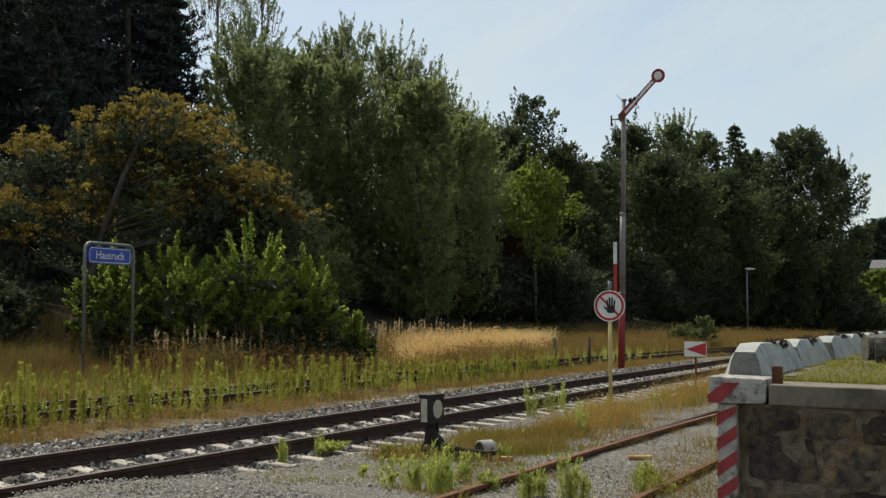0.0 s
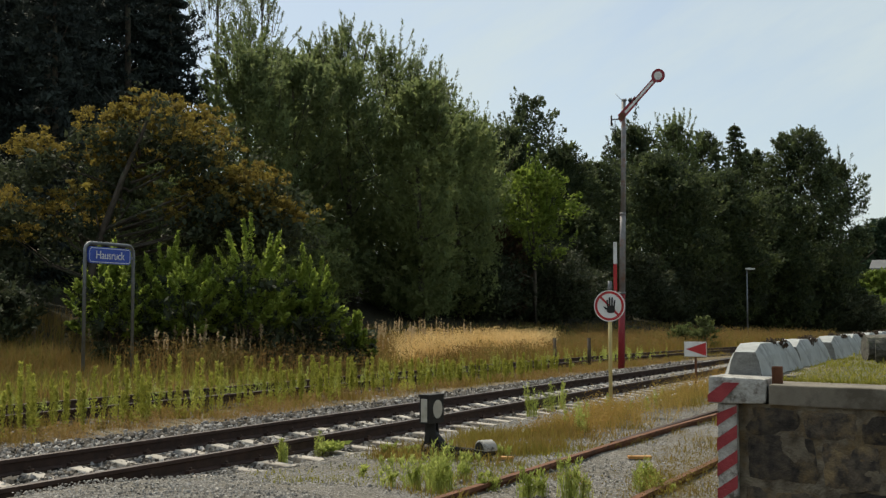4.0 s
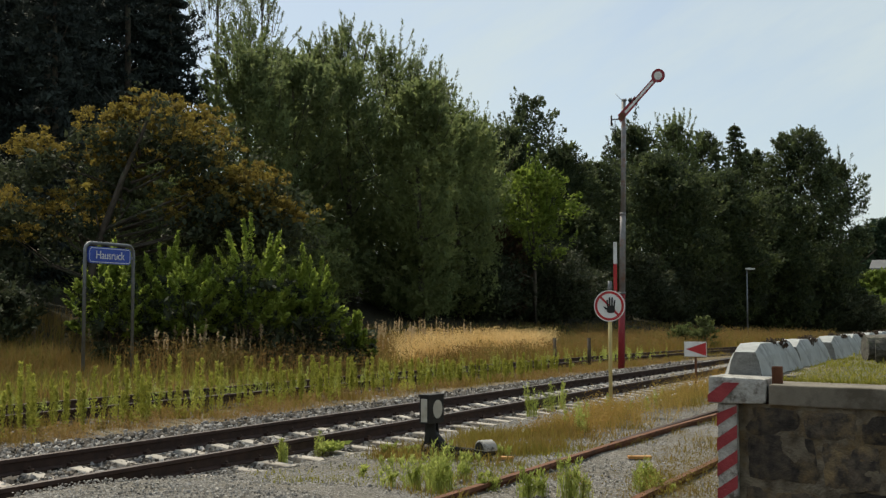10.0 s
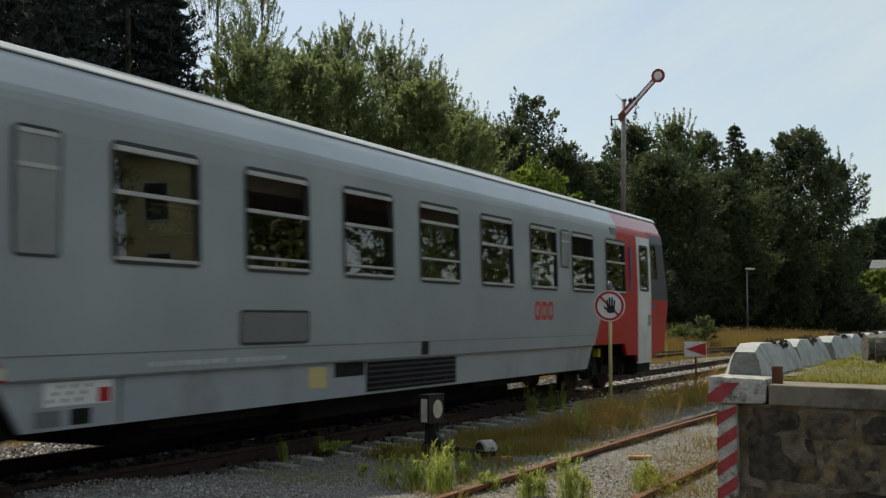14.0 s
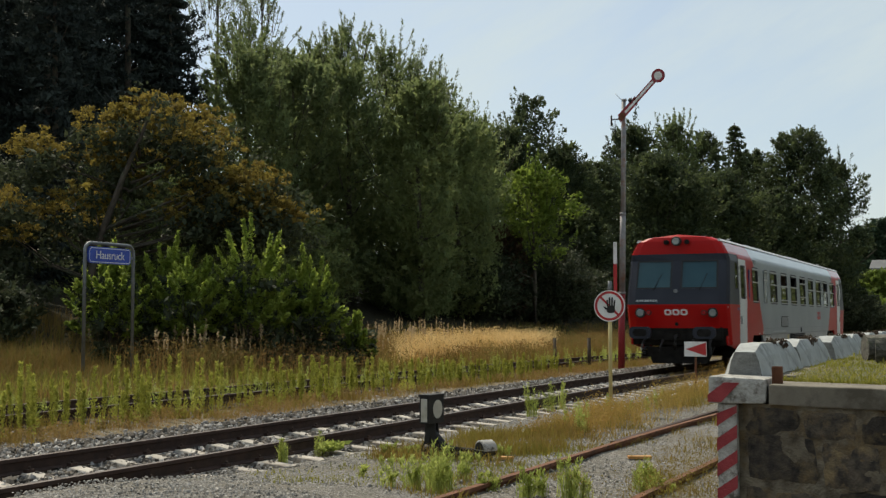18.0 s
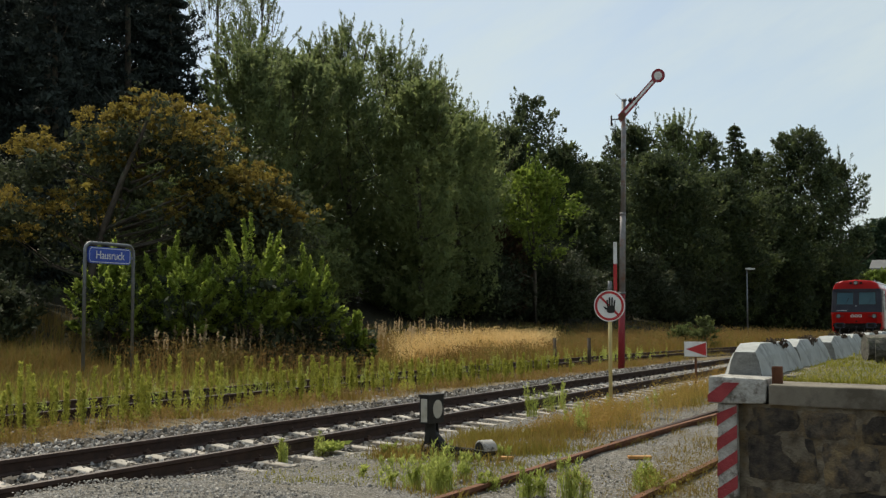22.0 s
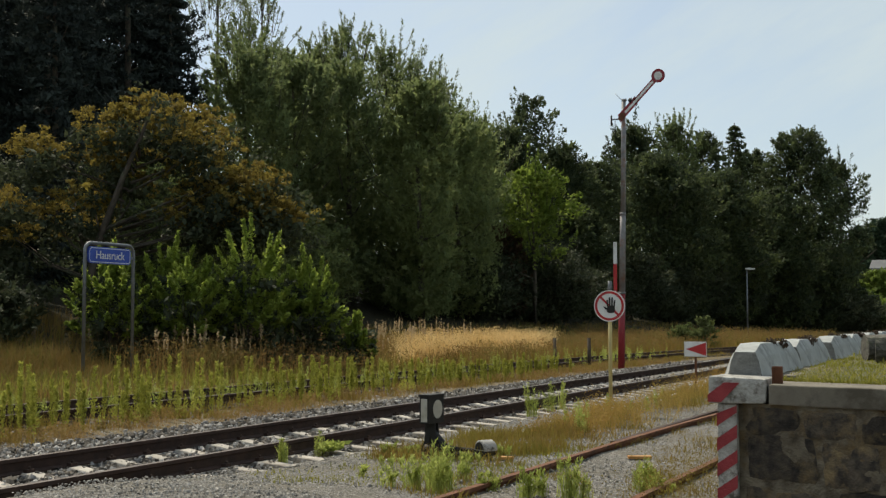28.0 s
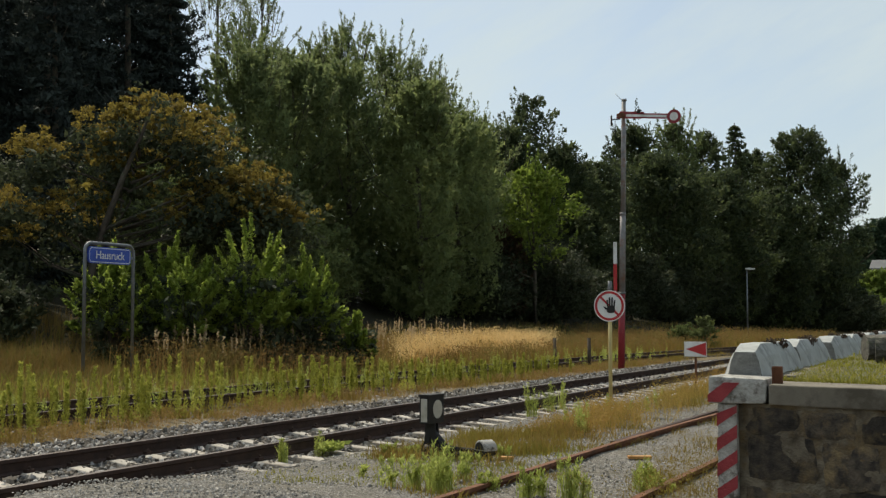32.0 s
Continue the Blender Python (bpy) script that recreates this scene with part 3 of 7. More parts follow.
def siding():
    tr = thing("railway_track", label="disused rusty siding sunk in weedy gravel", category="track", kind="structure")
    sx = -3.62
    ys = (-20, 4, 8, 12, 14, 15, 16, 17, 18, 20, 24, 30)
    for s in (-1, 1):
        part("rail", rail_mesh([(sx + s * HALF - 0.04 + 0.008 * max(y - 14, 0) ** 1.6, y) for y in ys], None, drop=0.11), [M_RUST, M_RUST], tr)
    # the old straight rail runs on behind the bent one
    part("guard_rail", rail_mesh([(sx - HALF - 0.10 + 0.0045 * max(y - 15, 0), y) for y in (14.6, 16, 20, 30, 60, 90)], None, drop=0.11), [M_RAIL, M_RAIL], tr)
    me = sleeper_data("sleeper", 1.25, 0.25, 0.15, M_WOODSLEEPER)
    y = 4.0
    while y < 34:
        ob = new("sleeper", me)
        ob.parent = tr
        ob.location = (sx, y, -0.06 + random.uniform(-0.012, 0.02))
        ob.rotation_euler.z = random.uniform(-0.02, 0.02)
        y += 0.66


main_line()
loop_line()
siding()


def stones(name, n, sampler, size, seed, label, mat=M_STONE):
    """Broken stone: angular lumps, each its own island."""
    rng = np.random.default_rng(seed)
    base = np.array([(-1, -.8, -.5), (1, -.7, -.6), (.9, .8, -.5), (-.8, .9, -.6), (-.6, -.6, .55), (.7, -.5, .7), (.5, .6, .5), (-.5, .5, .75)])
    quads = np.array([(4, 5, 6, 7), (0, 1, 5, 4), (1, 2, 6, 5), (2, 3, 7, 6), (3, 0, 4, 7)])
    p = sampler(rng, n)
    v = base[None] * rng.uniform(0.65, 1.3, (n, 8, 3)) * (size * rng.lognormal(0, 0.32, (n, 1, 1))) * rng.uniform(0.6, 1.1, (n, 1, 3))
    a, e = rng.uniform(0, 2 * np.pi, n), rng.uniform(-0.9, 0.9, n)
    ca, sa, ce, se = np.cos(a)[:, None], np.sin(a)[:, None], np.cos(e)[:, None], np.sin(e)[:, None]
    x, y, z = v[..., 0], v[..., 1], v[..., 2]
    y, z = y * ce - z * se, y * se + z * ce
    x, y = x * ca - y * sa, x * sa + y * ca
    v = np.stack([x, y, z], -1) + p[:, None]
    f = quads[None] + (np.arange(n) * 8)[:, None, None]
    return tagged(arrays(name, v.reshape(-1, 3), f.reshape(-1, 4), mat), label, "ballast", kind="stuff")


def ballast_spots(rng, n):
    y = 6 + 40 * rng.random(n) ** 1.6
    x = MX + rng.choice([-1, 1], n, p=[0.6, 0.4]) * rng.uniform(0, 1, n)
    shoulder = rng.random(n) < 0.45
    x = np.where(shoulder, -9.7 - 1.5 * rng.random(n) ** 1.3, MX + rng.uniform(-1.35, 1.0, n))
    z = np.where(shoulder, 0.015 - 0.03 * np.clip(-9.9 - x, 0, 2), -0.002 - 0.018 * np.clip((0.62 - np.abs(x - MX)) / 0.3, 0, 1)) + rng.uniform(-0.035, 0.012, n)
    keep = np.where(np.abs(np.abs(x - MX) - HALF) < 0.09, 0, 1)
    return np.stack([x, y, np.where(keep, z, -0.06)], -1)


def near_gravel_spots(rng, n):
    x, y = rng.uniform(-7.36, -1.9, n), 7.6 + 15 * rng.random(n) ** 1.7
    return np.stack([x, y, ground_za(x, y) - 0.010 + rng.uniform(-0.02, 0.006, n)], -1)


stones("ballast", 31000, ballast_spots, 0.026, 11, "grey blue broken ballast stone between and beside the rails")
stones("gravel", 23000, near_gravel_spots, 0.0092, 12, "fine grey gravel spread beside the tracks", M_FINESTONE)

def verge_spots(rng, n):
    x, y = rng.uniform(-12.9, -11.1, n), 9 + 30 * rng.random(n) ** 1.6
    return np.stack([x, y, ground_za(x, y) - 0.012 + rng.uniform(-0.02, 0.004, n)], -1)


stones("verge_gravel", 4000, verge_spots, 0.015, 14, "scattered grey stones on the sandy verge", M_FINESTONE)

# ---- loading ramp of rubble stone ----
RAMP_Y, RAMP_X, RAMP_TOP = 8.36, -1.83, 1.155


def splay(verts, x0=RAMP_X + 0.13, reach=0.7):
    """The ramp's end wall does not stand square to the line: its far end comes nearer."""
    for v in verts:
        if v.co.x > x0 and v.co.y < RAMP_Y + reach:
            v.co.y -= 0.33 * (v.co.x - x0)


def loading_ramp():
    bm = bmesh.new()
    box(bm, RAMP_X + 0.05, 4.6, RAMP_Y + 0.14, 46.0, -0.3, 0.985)
    splay(bm.verts)
    core = part("wall_ramp", bm, M_MORTAR)
    tagged(core, "loading ramp of dark rubble stone in pale mortar", "wall", kind="structure")
    # mortar face, smeared unevenly over the joints
    rng = random.Random(5)
    nx, nz = 150, 34
    vs, fs = [], []
    for j in range(nz + 1):
        for i in range(nx + 1):
            px, pz = RAMP_X + 0.12 + 5.0 * i / nx, 0.99 * j / nz
            d = 0.020 * noise.noise((px * 5, pz * 6, 1)) + 0.012 * noise.noise((px * 17, pz * 17, 4))
            vs.append((px, RAMP_Y + 0.052 - d - 0.33 * max(px - RAMP_X - 0.13, 0), pz))
    for j in range(nz):
        for i in range(nx):
            q = j * (nx + 1) + i
            fs.append((q, q + 1, q + nx + 2, q + nx + 1))
    arrays("mortar_face", vs, fs, M_MORTAR, core)
    # rubble: uneven courses, each stone a lump of its own that stands a little out of the mortar
    z = -0.02
    for h in (0.17, 0.31, 0.32, 0.20):
        x = RAMP_X + 0.15 + rng.uniform(0, 0.03)
        while x < 3.0:
            w = rng.choice((0.2, 0.3, 0.38, 0.46)) * rng.uniform(0.9, 1.1)
            cx, cz = x + w / 2, z + h / 2 + rng.uniform(-0.02, 0.02)
            hw2, hh2 = w / 2 - rng.uniform(0.002, 0.022), h / 2 - rng.uniform(0.002, 0.014)
            b = bmesh.new()
            n = 24
            f0, f1, f2 = [], [], []
            ph = rng.uniform(0, 6)
            for i in range(n):
                a = 2 * math.pi * i / n
                ca, sa = math.cos(a), math.sin(a)
                q = (abs(ca) ** 9 + abs(sa) ** 9) ** (-1 / 9)
                q *= 1.0 + 0.11 * noise.noise((ca * 1.3 + x * 7, sa * 1.3 + z * 7, ph)) + 0.07 * noise.noise((ca * 4 + x * 7, sa * 4, ph + 9))
                for ring, k, d in ((f0, 1.0, 0.03), (f1, 0.95, -0.004), (f2, 0.60, -0.010)):
                    ring.append(b.verts.new((cx + hw2 * q * ca * k, d - 0.016 * noise.noise((ca * k + x * 3, sa * k + z, ph + 2)), cz + hh2 * q * sa * k)))
            top = b.verts.new((cx, -0.012, cz))
            for i in range(n):
                k = (i + 1) % n
                b.faces.new((f0[i], f0[k], f1[k], f1[i]))
                b.faces.new((f1[i], f1[k], f2[k], f2[i]))
                b.faces.new((f2[i], f2[k], top))
            bmesh.ops.recalc_face_normals(b, faces=b.faces)
            for v in b.verts:
                v.co.y += RAMP_Y + 0.052
            splay(b.verts)
            part("stone", b, M_RUBBLE, core)
            x += w
        z += h
    # side towards the siding: longer dressed stones
    z = 0.0
    for h in (0.33, 0.33, 0.31):
        y = RAMP_Y + 0.1 + (0.2 if h == 0.31 else 0)
        while y < 24:
            w = rng.uniform(0.5, 0.9)
            b = bmesh.new()
            box(b, RAMP_X + 0.012, RAMP_X + 0.08, y, y + w - 0.02, z + 0.01, z + h - 0.01, 0.012)
            part("stone", b, M_RUBBLE, core)
            y += w
        z += h
    # striped corner: red bands slanting up on white
    b = bmesh.new()
    box(b, RAMP_X + 0.005, RAMP_X + 0.135, RAMP_Y - 0.012, RAMP_Y + 0.2, 0.0, 0.985, 0.01)
    corner = part("corner_strip", b, M_WHITEPAINT, core, "white painted corner with red diagonal bands")
    z = 0.045
    while z < 0.98:
        b = bmesh.new()
        x0, x1 = RAMP_X + 0.0035, RAMP_X + 0.1365
        lo, hi = z, z + 0.085
        pts = [(x0, lo - 0.05), (x1, lo + 0.045), (x1, hi + 0.045), (x0, hi - 0.05)]
        pts = [(px, min(max(pz, 0.0), 0.975)) for px, pz in pts]
        plate(b, pts, RAMP_Y - 0.0165, RAMP_Y - 0.0125)
        part("red_band", b, M_REDPAINT, corner)
        b = bmesh.new()
        plate(b, [(RAMP_Y - 0.0135, pts[0][1]), (RAMP_Y + 0.19, max(pts[0][1] - 0.06, 0.0)), (RAMP_Y + 0.19, max(pts[3][1] - 0.06, 0.0)), (RAMP_Y - 0.0135, pts[3][1])], RAMP_X + 0.0005, RAMP_X + 0.0045, axis="x")
        part("red_band", b, M_REDPAINT, corner)
        z += 0.168
    # capping: painted corner stone, then grey slabs
    b = bmesh.new()
    box(b, RAMP_X - 0.05, RAMP_X + 0.335, RAMP_Y - 0.05, RAMP_Y + 0.62, 0.988, RAMP_TOP + 0.008, 0.018)
    for v in b.verts:
        v.co += Vector((noise.noise(v.co * 9), noise.noise(v.co * 9 + Vector((5, 0, 0))), noise.noise(v.co * 9 + Vector((0, 7, 0))))) * 0.012
    cs = part("corner_stone", b, M_WHITEPAINT, core, "chipped white corner stone with a red band")
    b = bmesh.new()
    plate(b, [(RAMP_X - 0.05, 0.998), (RAMP_X + 0.04, 0.998), (RAMP_X + 0.165, 1.13), (RAMP_X + 0.06, 1.13), (RAMP_X - 0.05, 1.045)], RAMP_Y - 0.0575, RAMP_Y - 0.0525)
    part("red_band", b, M_REDPAINT, cs)
    x = RAMP_X + 0.352
    for w in (1.55, 1.6, 1.7):
        b = bmesh.new()
        box(b, x, x + w - 0.012, RAMP_Y - 0.045, RAMP_Y + 0.53, 0.988, RAMP_TOP - 0.033, 0.010)
        splay(b.verts, RAMP_X + 0.352)
        part("coping_slab", b, M_SLAB, core)
        x += w
    y = RAMP_Y + 0.64
    while y < 40:
        b = bmesh.new()
        box(b, RAMP_X - 0.04, RAMP_X + 0.42, y, y + 1.18, 0.99, RAMP_TOP, 0.014)
        part("coping_slab", b, M_SLAB, core)
        y += 1.2
    # turf on top
    vs, fs = [], []
    xs, ys = [RAMP_X + 0.29 + (0.35 * i if i > 1 else 0.15 * i) for i in range(18)], [RAMP_Y + 0.50 + 0.5 * i for i in range(74)]
    for yy in ys:
        for xx in xs:
            edge = min((yy - ys[0]) / 1.2, 1) * min((xx - xs[0]) / 0.15, 1)
            vs.append((xx, yy - 0.33 * (xx - xs[0]) * max(0, 1 - (yy - ys[0]) / 8), RAMP_TOP - 0.034 + edge * (0.07 + 0.04 * noise.noise((xx * 1.7, yy * 1.7, 2)))))
    w = len(xs)
    for j in range(len(ys) - 1):
        for i in range(w - 1):
            fs.append((j * w + i, j * w + i + 1, (j + 1) * w + i + 1, (j + 1) * w + i))
    tagged(arrays("ramp_turf", vs, fs, surface("turf_soil", (0.055, 0.060, 0.018), (0.11, 0.105, 0.038), 9, 0.95, 0, 40, 0.8, (0.13, 0.105, 0.05), 3)),
           "dry turf on the loading ramp", "ground", kind="structure")


loading_ramp()


def concrete_block(y):
    """A whitewashed bar of trapezoid section with chamfered ends."""
    t = thing("concrete_block", RAMP_X + 0.125, y, RAMP_TOP + 0.006, random.uniform(-1.5, 1.5), "whitewashed concrete kerb block with sloping sides on the ramp edge", "concrete block", "kerb blocks on the ramp")
    b = bmesh.new()
    # along the block: half width of the foot, height of the back, half width of the back
    stops = [(0.0, 0.118, 0.164, 0.070), (0.025, 0.122, 0.172, 0.072), (0.09, 0.163, 0.190, 0.072), (0.20, 0.165, 0.220, 0.070), (0.68, 0.165, 0.220, 0.070), (0.76, 0.150, 0.196, 0.060), (0.84, 0.150, 0.196, 0.060), (0.92, 0.165, 0.216, 0.070), (1.42, 0.165, 0.216, 0.070), (1.54, 0.160, 0.188, 0.072), (1.62, 0.120, 0.160, 0.070)]
    rings = [[b.verts.new(p) for p in ((-w, yy, 0), (-w * 0.45 - tw * 0.62, yy, z * 0.62), (-tw, yy, z), (tw, yy, z), (w * 0.45 + tw * 0.62, yy, z * 0.62), (w, yy, 0))] for yy, w, z, tw in stops]
    b.faces.new(rings[0])
    b.faces.new(rings[-1][::-1])
    for r0, r1 in zip(rings, rings[1:]):
        for i in range(6):
            b.faces.new((r0[i], r1[i], r1[(i + 1) % 6], r0[(i + 1) % 6]))
    bmesh.ops.recalc_face_normals(b, faces=b.faces)
    b.normal_update()
    for f in b.faces:  # the ends are bare
        if abs(f.normal.y) > 0.9:
            f.material_index = 1
    part("body", b, [M_BLOCK, M_BARECONC], t)
    return t


BLOCK_YS = [8.70, 10.50, 12.66, 14.36, 16.05, 17.75, 19.45, 21.15, 22.85]
for y_block in BLOCK_YS:
    concrete_block(y_block)


def rusty_stub():
    t = thing("pipe_stub", -1.44, 8.46, RAMP_TOP - 0.035, 0, "short rusty steel channel stub standing on the ramp coping", "pipe stub")
    b = bmesh.new()
    box(b, -0.033, 0.033, -0.008, 0.004, 0, 0.118, 0.003)
    part("web", b, M_RUST, t)
    for s in (-1, 1):
        b = bmesh.new()
        box(b, s * 0.031 - 0.004, s * 0.031 + 0.004, -0.03, 0.0, 0, 0.118, 0.002)
        part("flange", b, M_RUST, t)


def log_piece(x, y, z, r, length, turn, label):
    t = thing("log", x, y, z, turn, label, "log", "old timber on the ramp")
    b = bmesh.new()
    pts, seg = [], 14
    prev = None
    for i in range(6):
        u = i / 5 * length
        ring = []
        for k in range(seg):
            a = 2 * math.pi * k / seg
            rr = r * (1 + 0.10 * noise.noise((math.cos(a) * 2, math.sin(a) * 2, u * 2 + x)))
            ring.append(b.verts.new((rr * math.cos(a), u, r * 0.95 + rr * math.sin(a))))
        if prev:
            for k in range(seg):
                b.faces.new((prev[k], prev[(k + 1) % seg], ring[(k + 1) % seg], ring[k]))
        else:
            b.faces.new(ring[::-1])
        prev = ring
    b.faces.new(prev)
    bmesh.ops.recalc_face_normals(b, faces=b.faces)
    part("trunk_piece", b, M_OLDWOOD, t)


rusty_stub()
log_piece(-1.17, 11.25, RAMP_TOP + 0.035, 0.115, 0.7, -66, "thick mossy weathered log lying on dry turf")
log_piece(-1.03, 10.70, RAMP_TOP + 0.035, 0.12, 0.6, -84, "weathered sawn timber log lying on dry turf")


# ---- signals and signs ----


def station_sign():
    t = thing("station_sign", -19.6, 22.41, ground_z(-19.6, 22.4) - 0.06, 0, "blue enamel station name sign on a bent grey tube frame", "sign")
    h = 3.16
    b = bmesh.new()
    pts = [(0, 0, -0.1), (0, 0, h - 0.2)] + [(0, 0.2 - 0.2 * math.cos(a), h - 0.2 + 0.2 * math.sin(a)) for a in (0.4, 0.8, 1.2, 1.57)]
    pts += [(0, 1.54 + 0.2 * math.sin(a), h - 0.2 + 0.2 * math.cos(a)) for a in (0.0, 0.4, 0.8, 1.2)] + [(0, 1.74, h - 0.2), (0, 1.74, -0.1)]
    tube(b, pts, 0.042, 10)
    part("tube_frame", b, M_GALV, t)
    b = bmesh.new()
    plate(b, rounded(0.06, 1.57, h - 0.475, h - 0.085, 0.09), 0.01, 0.06, axis="x")
    pl = part("name_plate", b, M_BLUE, t, "blue enamel plate with white rim and lettering")
    b = bmesh.new()  # white rim line
    o, i = rounded(0.085, 1.545, h - 0.452, h - 0.108, 0.08), rounded(0.10, 1.53, h - 0.437, h - 0.123, 0.07)
    k = len(o)
    vo, vi = [b.verts.new((0.063, *p)) for p in o], [b.verts.new((0.063, *p)) for p in i]
    for j in range(k):
        b.faces.new((vo[j], vo[(j + 1) % k], vi[(j + 1) % k], vi[j]))
    bmesh.ops.recalc_face_normals(b, faces=b.faces)
    part("rim_line", b, M_WHITE, pl)
    cu = bpy.data.curves.new("lettering", "FONT")
    cu.body, cu.size, cu.align_x, cu.align_y, cu.extrude = "Hausruck", 0.275, "CENTER", "CENTER", 0.002
    cu.space_character = 0.97
    tmp = new("lettering_curve", cu)
    me = bpy.data.meshes.new_from_object(tmp.evaluated_get(bpy.context.evaluated_depsgraph_get()))
    bpy.data.objects.remove(tmp)
    me.materials.clear()
    me.materials.append(M_WHITE)
    tx = new("lettering", me)
    tx.parent = pl
    tx.matrix_basis = Matrix.Translation((0.066, 0.815, h - 0.283)) @ Matrix(((0, 0, 1), (1, 0, 0), (0, 1, 0))).to_4x4()
    for y in (0.0, 1.74):
        b = bmesh.new()
        box(b, -0.02, 0.02, y + (0.04 if y == 0 else -0.12), y + (0.12 if y == 0 else -0.04), h - 0.34, h - 0.27)
        part("clamp", b, M_GALV, t)


def semaphore():
    """Home signal: lattice-free grey mast, red and white arm at its head. Its face looks back along the line."""
    t = thing("semaphore_signal", -11.62, 38.9, 0.0, 0, "tall grey semaphore signal mast with a red and white arm", "railway signal")
    b = bmesh.new()
    lean = 0.16
    tube(b, [(0, 0, -0.1), (lean * 0.3, 0, 2.4)], [0.11, 0.105], 12)
    part("mast_foot", b, M_FOOTRED, t, "red painted foot of the mast")
    b = bmesh.new()
    tube(b, [(lean * 0.3, 0, 2.4), (lean * 0.5, 0, 4.0), (lean * 0.62, 0, 5.0)], [0.10, 0.098, 0.095], 12)
    tube(b, [(lean * 0.62, 0, 5.0), (lean * 0.8, 0, 7.0), (lean, 0, 8.78)], [0.082, 0.076, 0.07], 12)
    for z, r in ((2.4, 0.125), (5.0, 0.11), (8.76, 0.085)):
        bar(b, (lean * z / 8.2, 0, z - 0.03), (lean * z / 8.2, 0, z + 0.04), r, seg=12)
    part("mast", b, M_MAST, t)
    for z0, z1, m, nm in ((2.42, 3.36, M_RED, "red_board"), (3.36, 4.08, M_WHITE, "white_board"), (2.2, 2.42, M_WHITE, "white_board")):
        b = bmesh.new()
        box(b, -0.20, -0.08, -0.13, -0.105, z0, z1 - 0.002, 0.004)
        part(nm, b, m, t)
    # wire and pulley at the foot, counterweight lever at the head
    b = bmesh.new()
    bar(b, (-0.12 + lean, -0.02, 8.15), (-0.42 + lean, -0.02, 8.14), 0.025, seg=6)
    bar(b, (-0.42 + lean, -0.02, 8.28), (-0.42 + lean, -0.02, 7.95), 0.03, seg=6)
    bar(b, (-0.30 + lean, -0.02, 8.1), (-0.28 + lean, -0.02, 7.6), 0.012, seg=6)
    part("crank", b, M_BLACK, t)
    b = bmesh.new()
    for dx in (0.13, -0.13):
        bar(b, (dx * 0.8, 0.06, 0.1), (dx * 0.4 + lean, 0.06, 8.0), 0.008, seg=5)
    part("pull_wire", b, M_GALV, t)
    b = bmesh.new()
    bar(b, (lean - 0.02, 0, 8.72), (lean - 0.30, 0, 9.02), 0.008, seg=5)
    part("lightning_rod", b, M_GALV, t)
    # the arm turns about its pivot near the mast head
    arm = thing("arm")
    arm.parent = t
    b = bmesh.new()
    plate(b, [(-0.22, -0.10), (0.62, -0.10), (0.72, 0.13), (-0.10, 0.13)], -0.135, -0.115)
    plate(b, [(0.60, -0.085), (1.53, -0.085), (1.53, 0.085), (0.60, 0.085)], -0.135, -0.115)
    plate(b, disc_outline(0.225, 28, 1.71, 0.0), -0.137, -0.117)
    a_body = part("arm_blade", b, M_FOOTRED, arm, "red arm blade ending in a disc")
    b = bmesh.new()
    plate(b, [(0.12, -0.038), (1.47, -0.038), (1.47, 0.038), (0.12, 0.038)], -0.145, -0.138)
    part("white_stripe", b, M_WHITE, a_body)
    b = bmesh.new()
    plate(b, disc_outline(0.135, 26, 1.71, 0.0), -0.146, -0.138)
    part("white_disc", b, M_WHITE, a_body)
    b = bmesh.new()
    plate(b, disc_outline(0.085, 14, 0.0, 0.0), -0.165, -0.10)
    plate(b, [(-0.20, -0.06), (0.0, -0.10), (0.0, 0.10), (-0.20, 0.04)], -0.16, -0.14)
    part("hub", b, M_RUST, arm)
    b = bmesh.new()
    bar(b, (0.52, -0.10, 0.085), (0.52, -0.10, 0.22), 0.07, 0.06, seg=10)
    bar(b, (0.30, -0.10, 0.10), (0.62, -0.10, 0.18), 0.02, seg=6)
    part("spectacle", b, M_BLACK, arm)
    return arm, lean


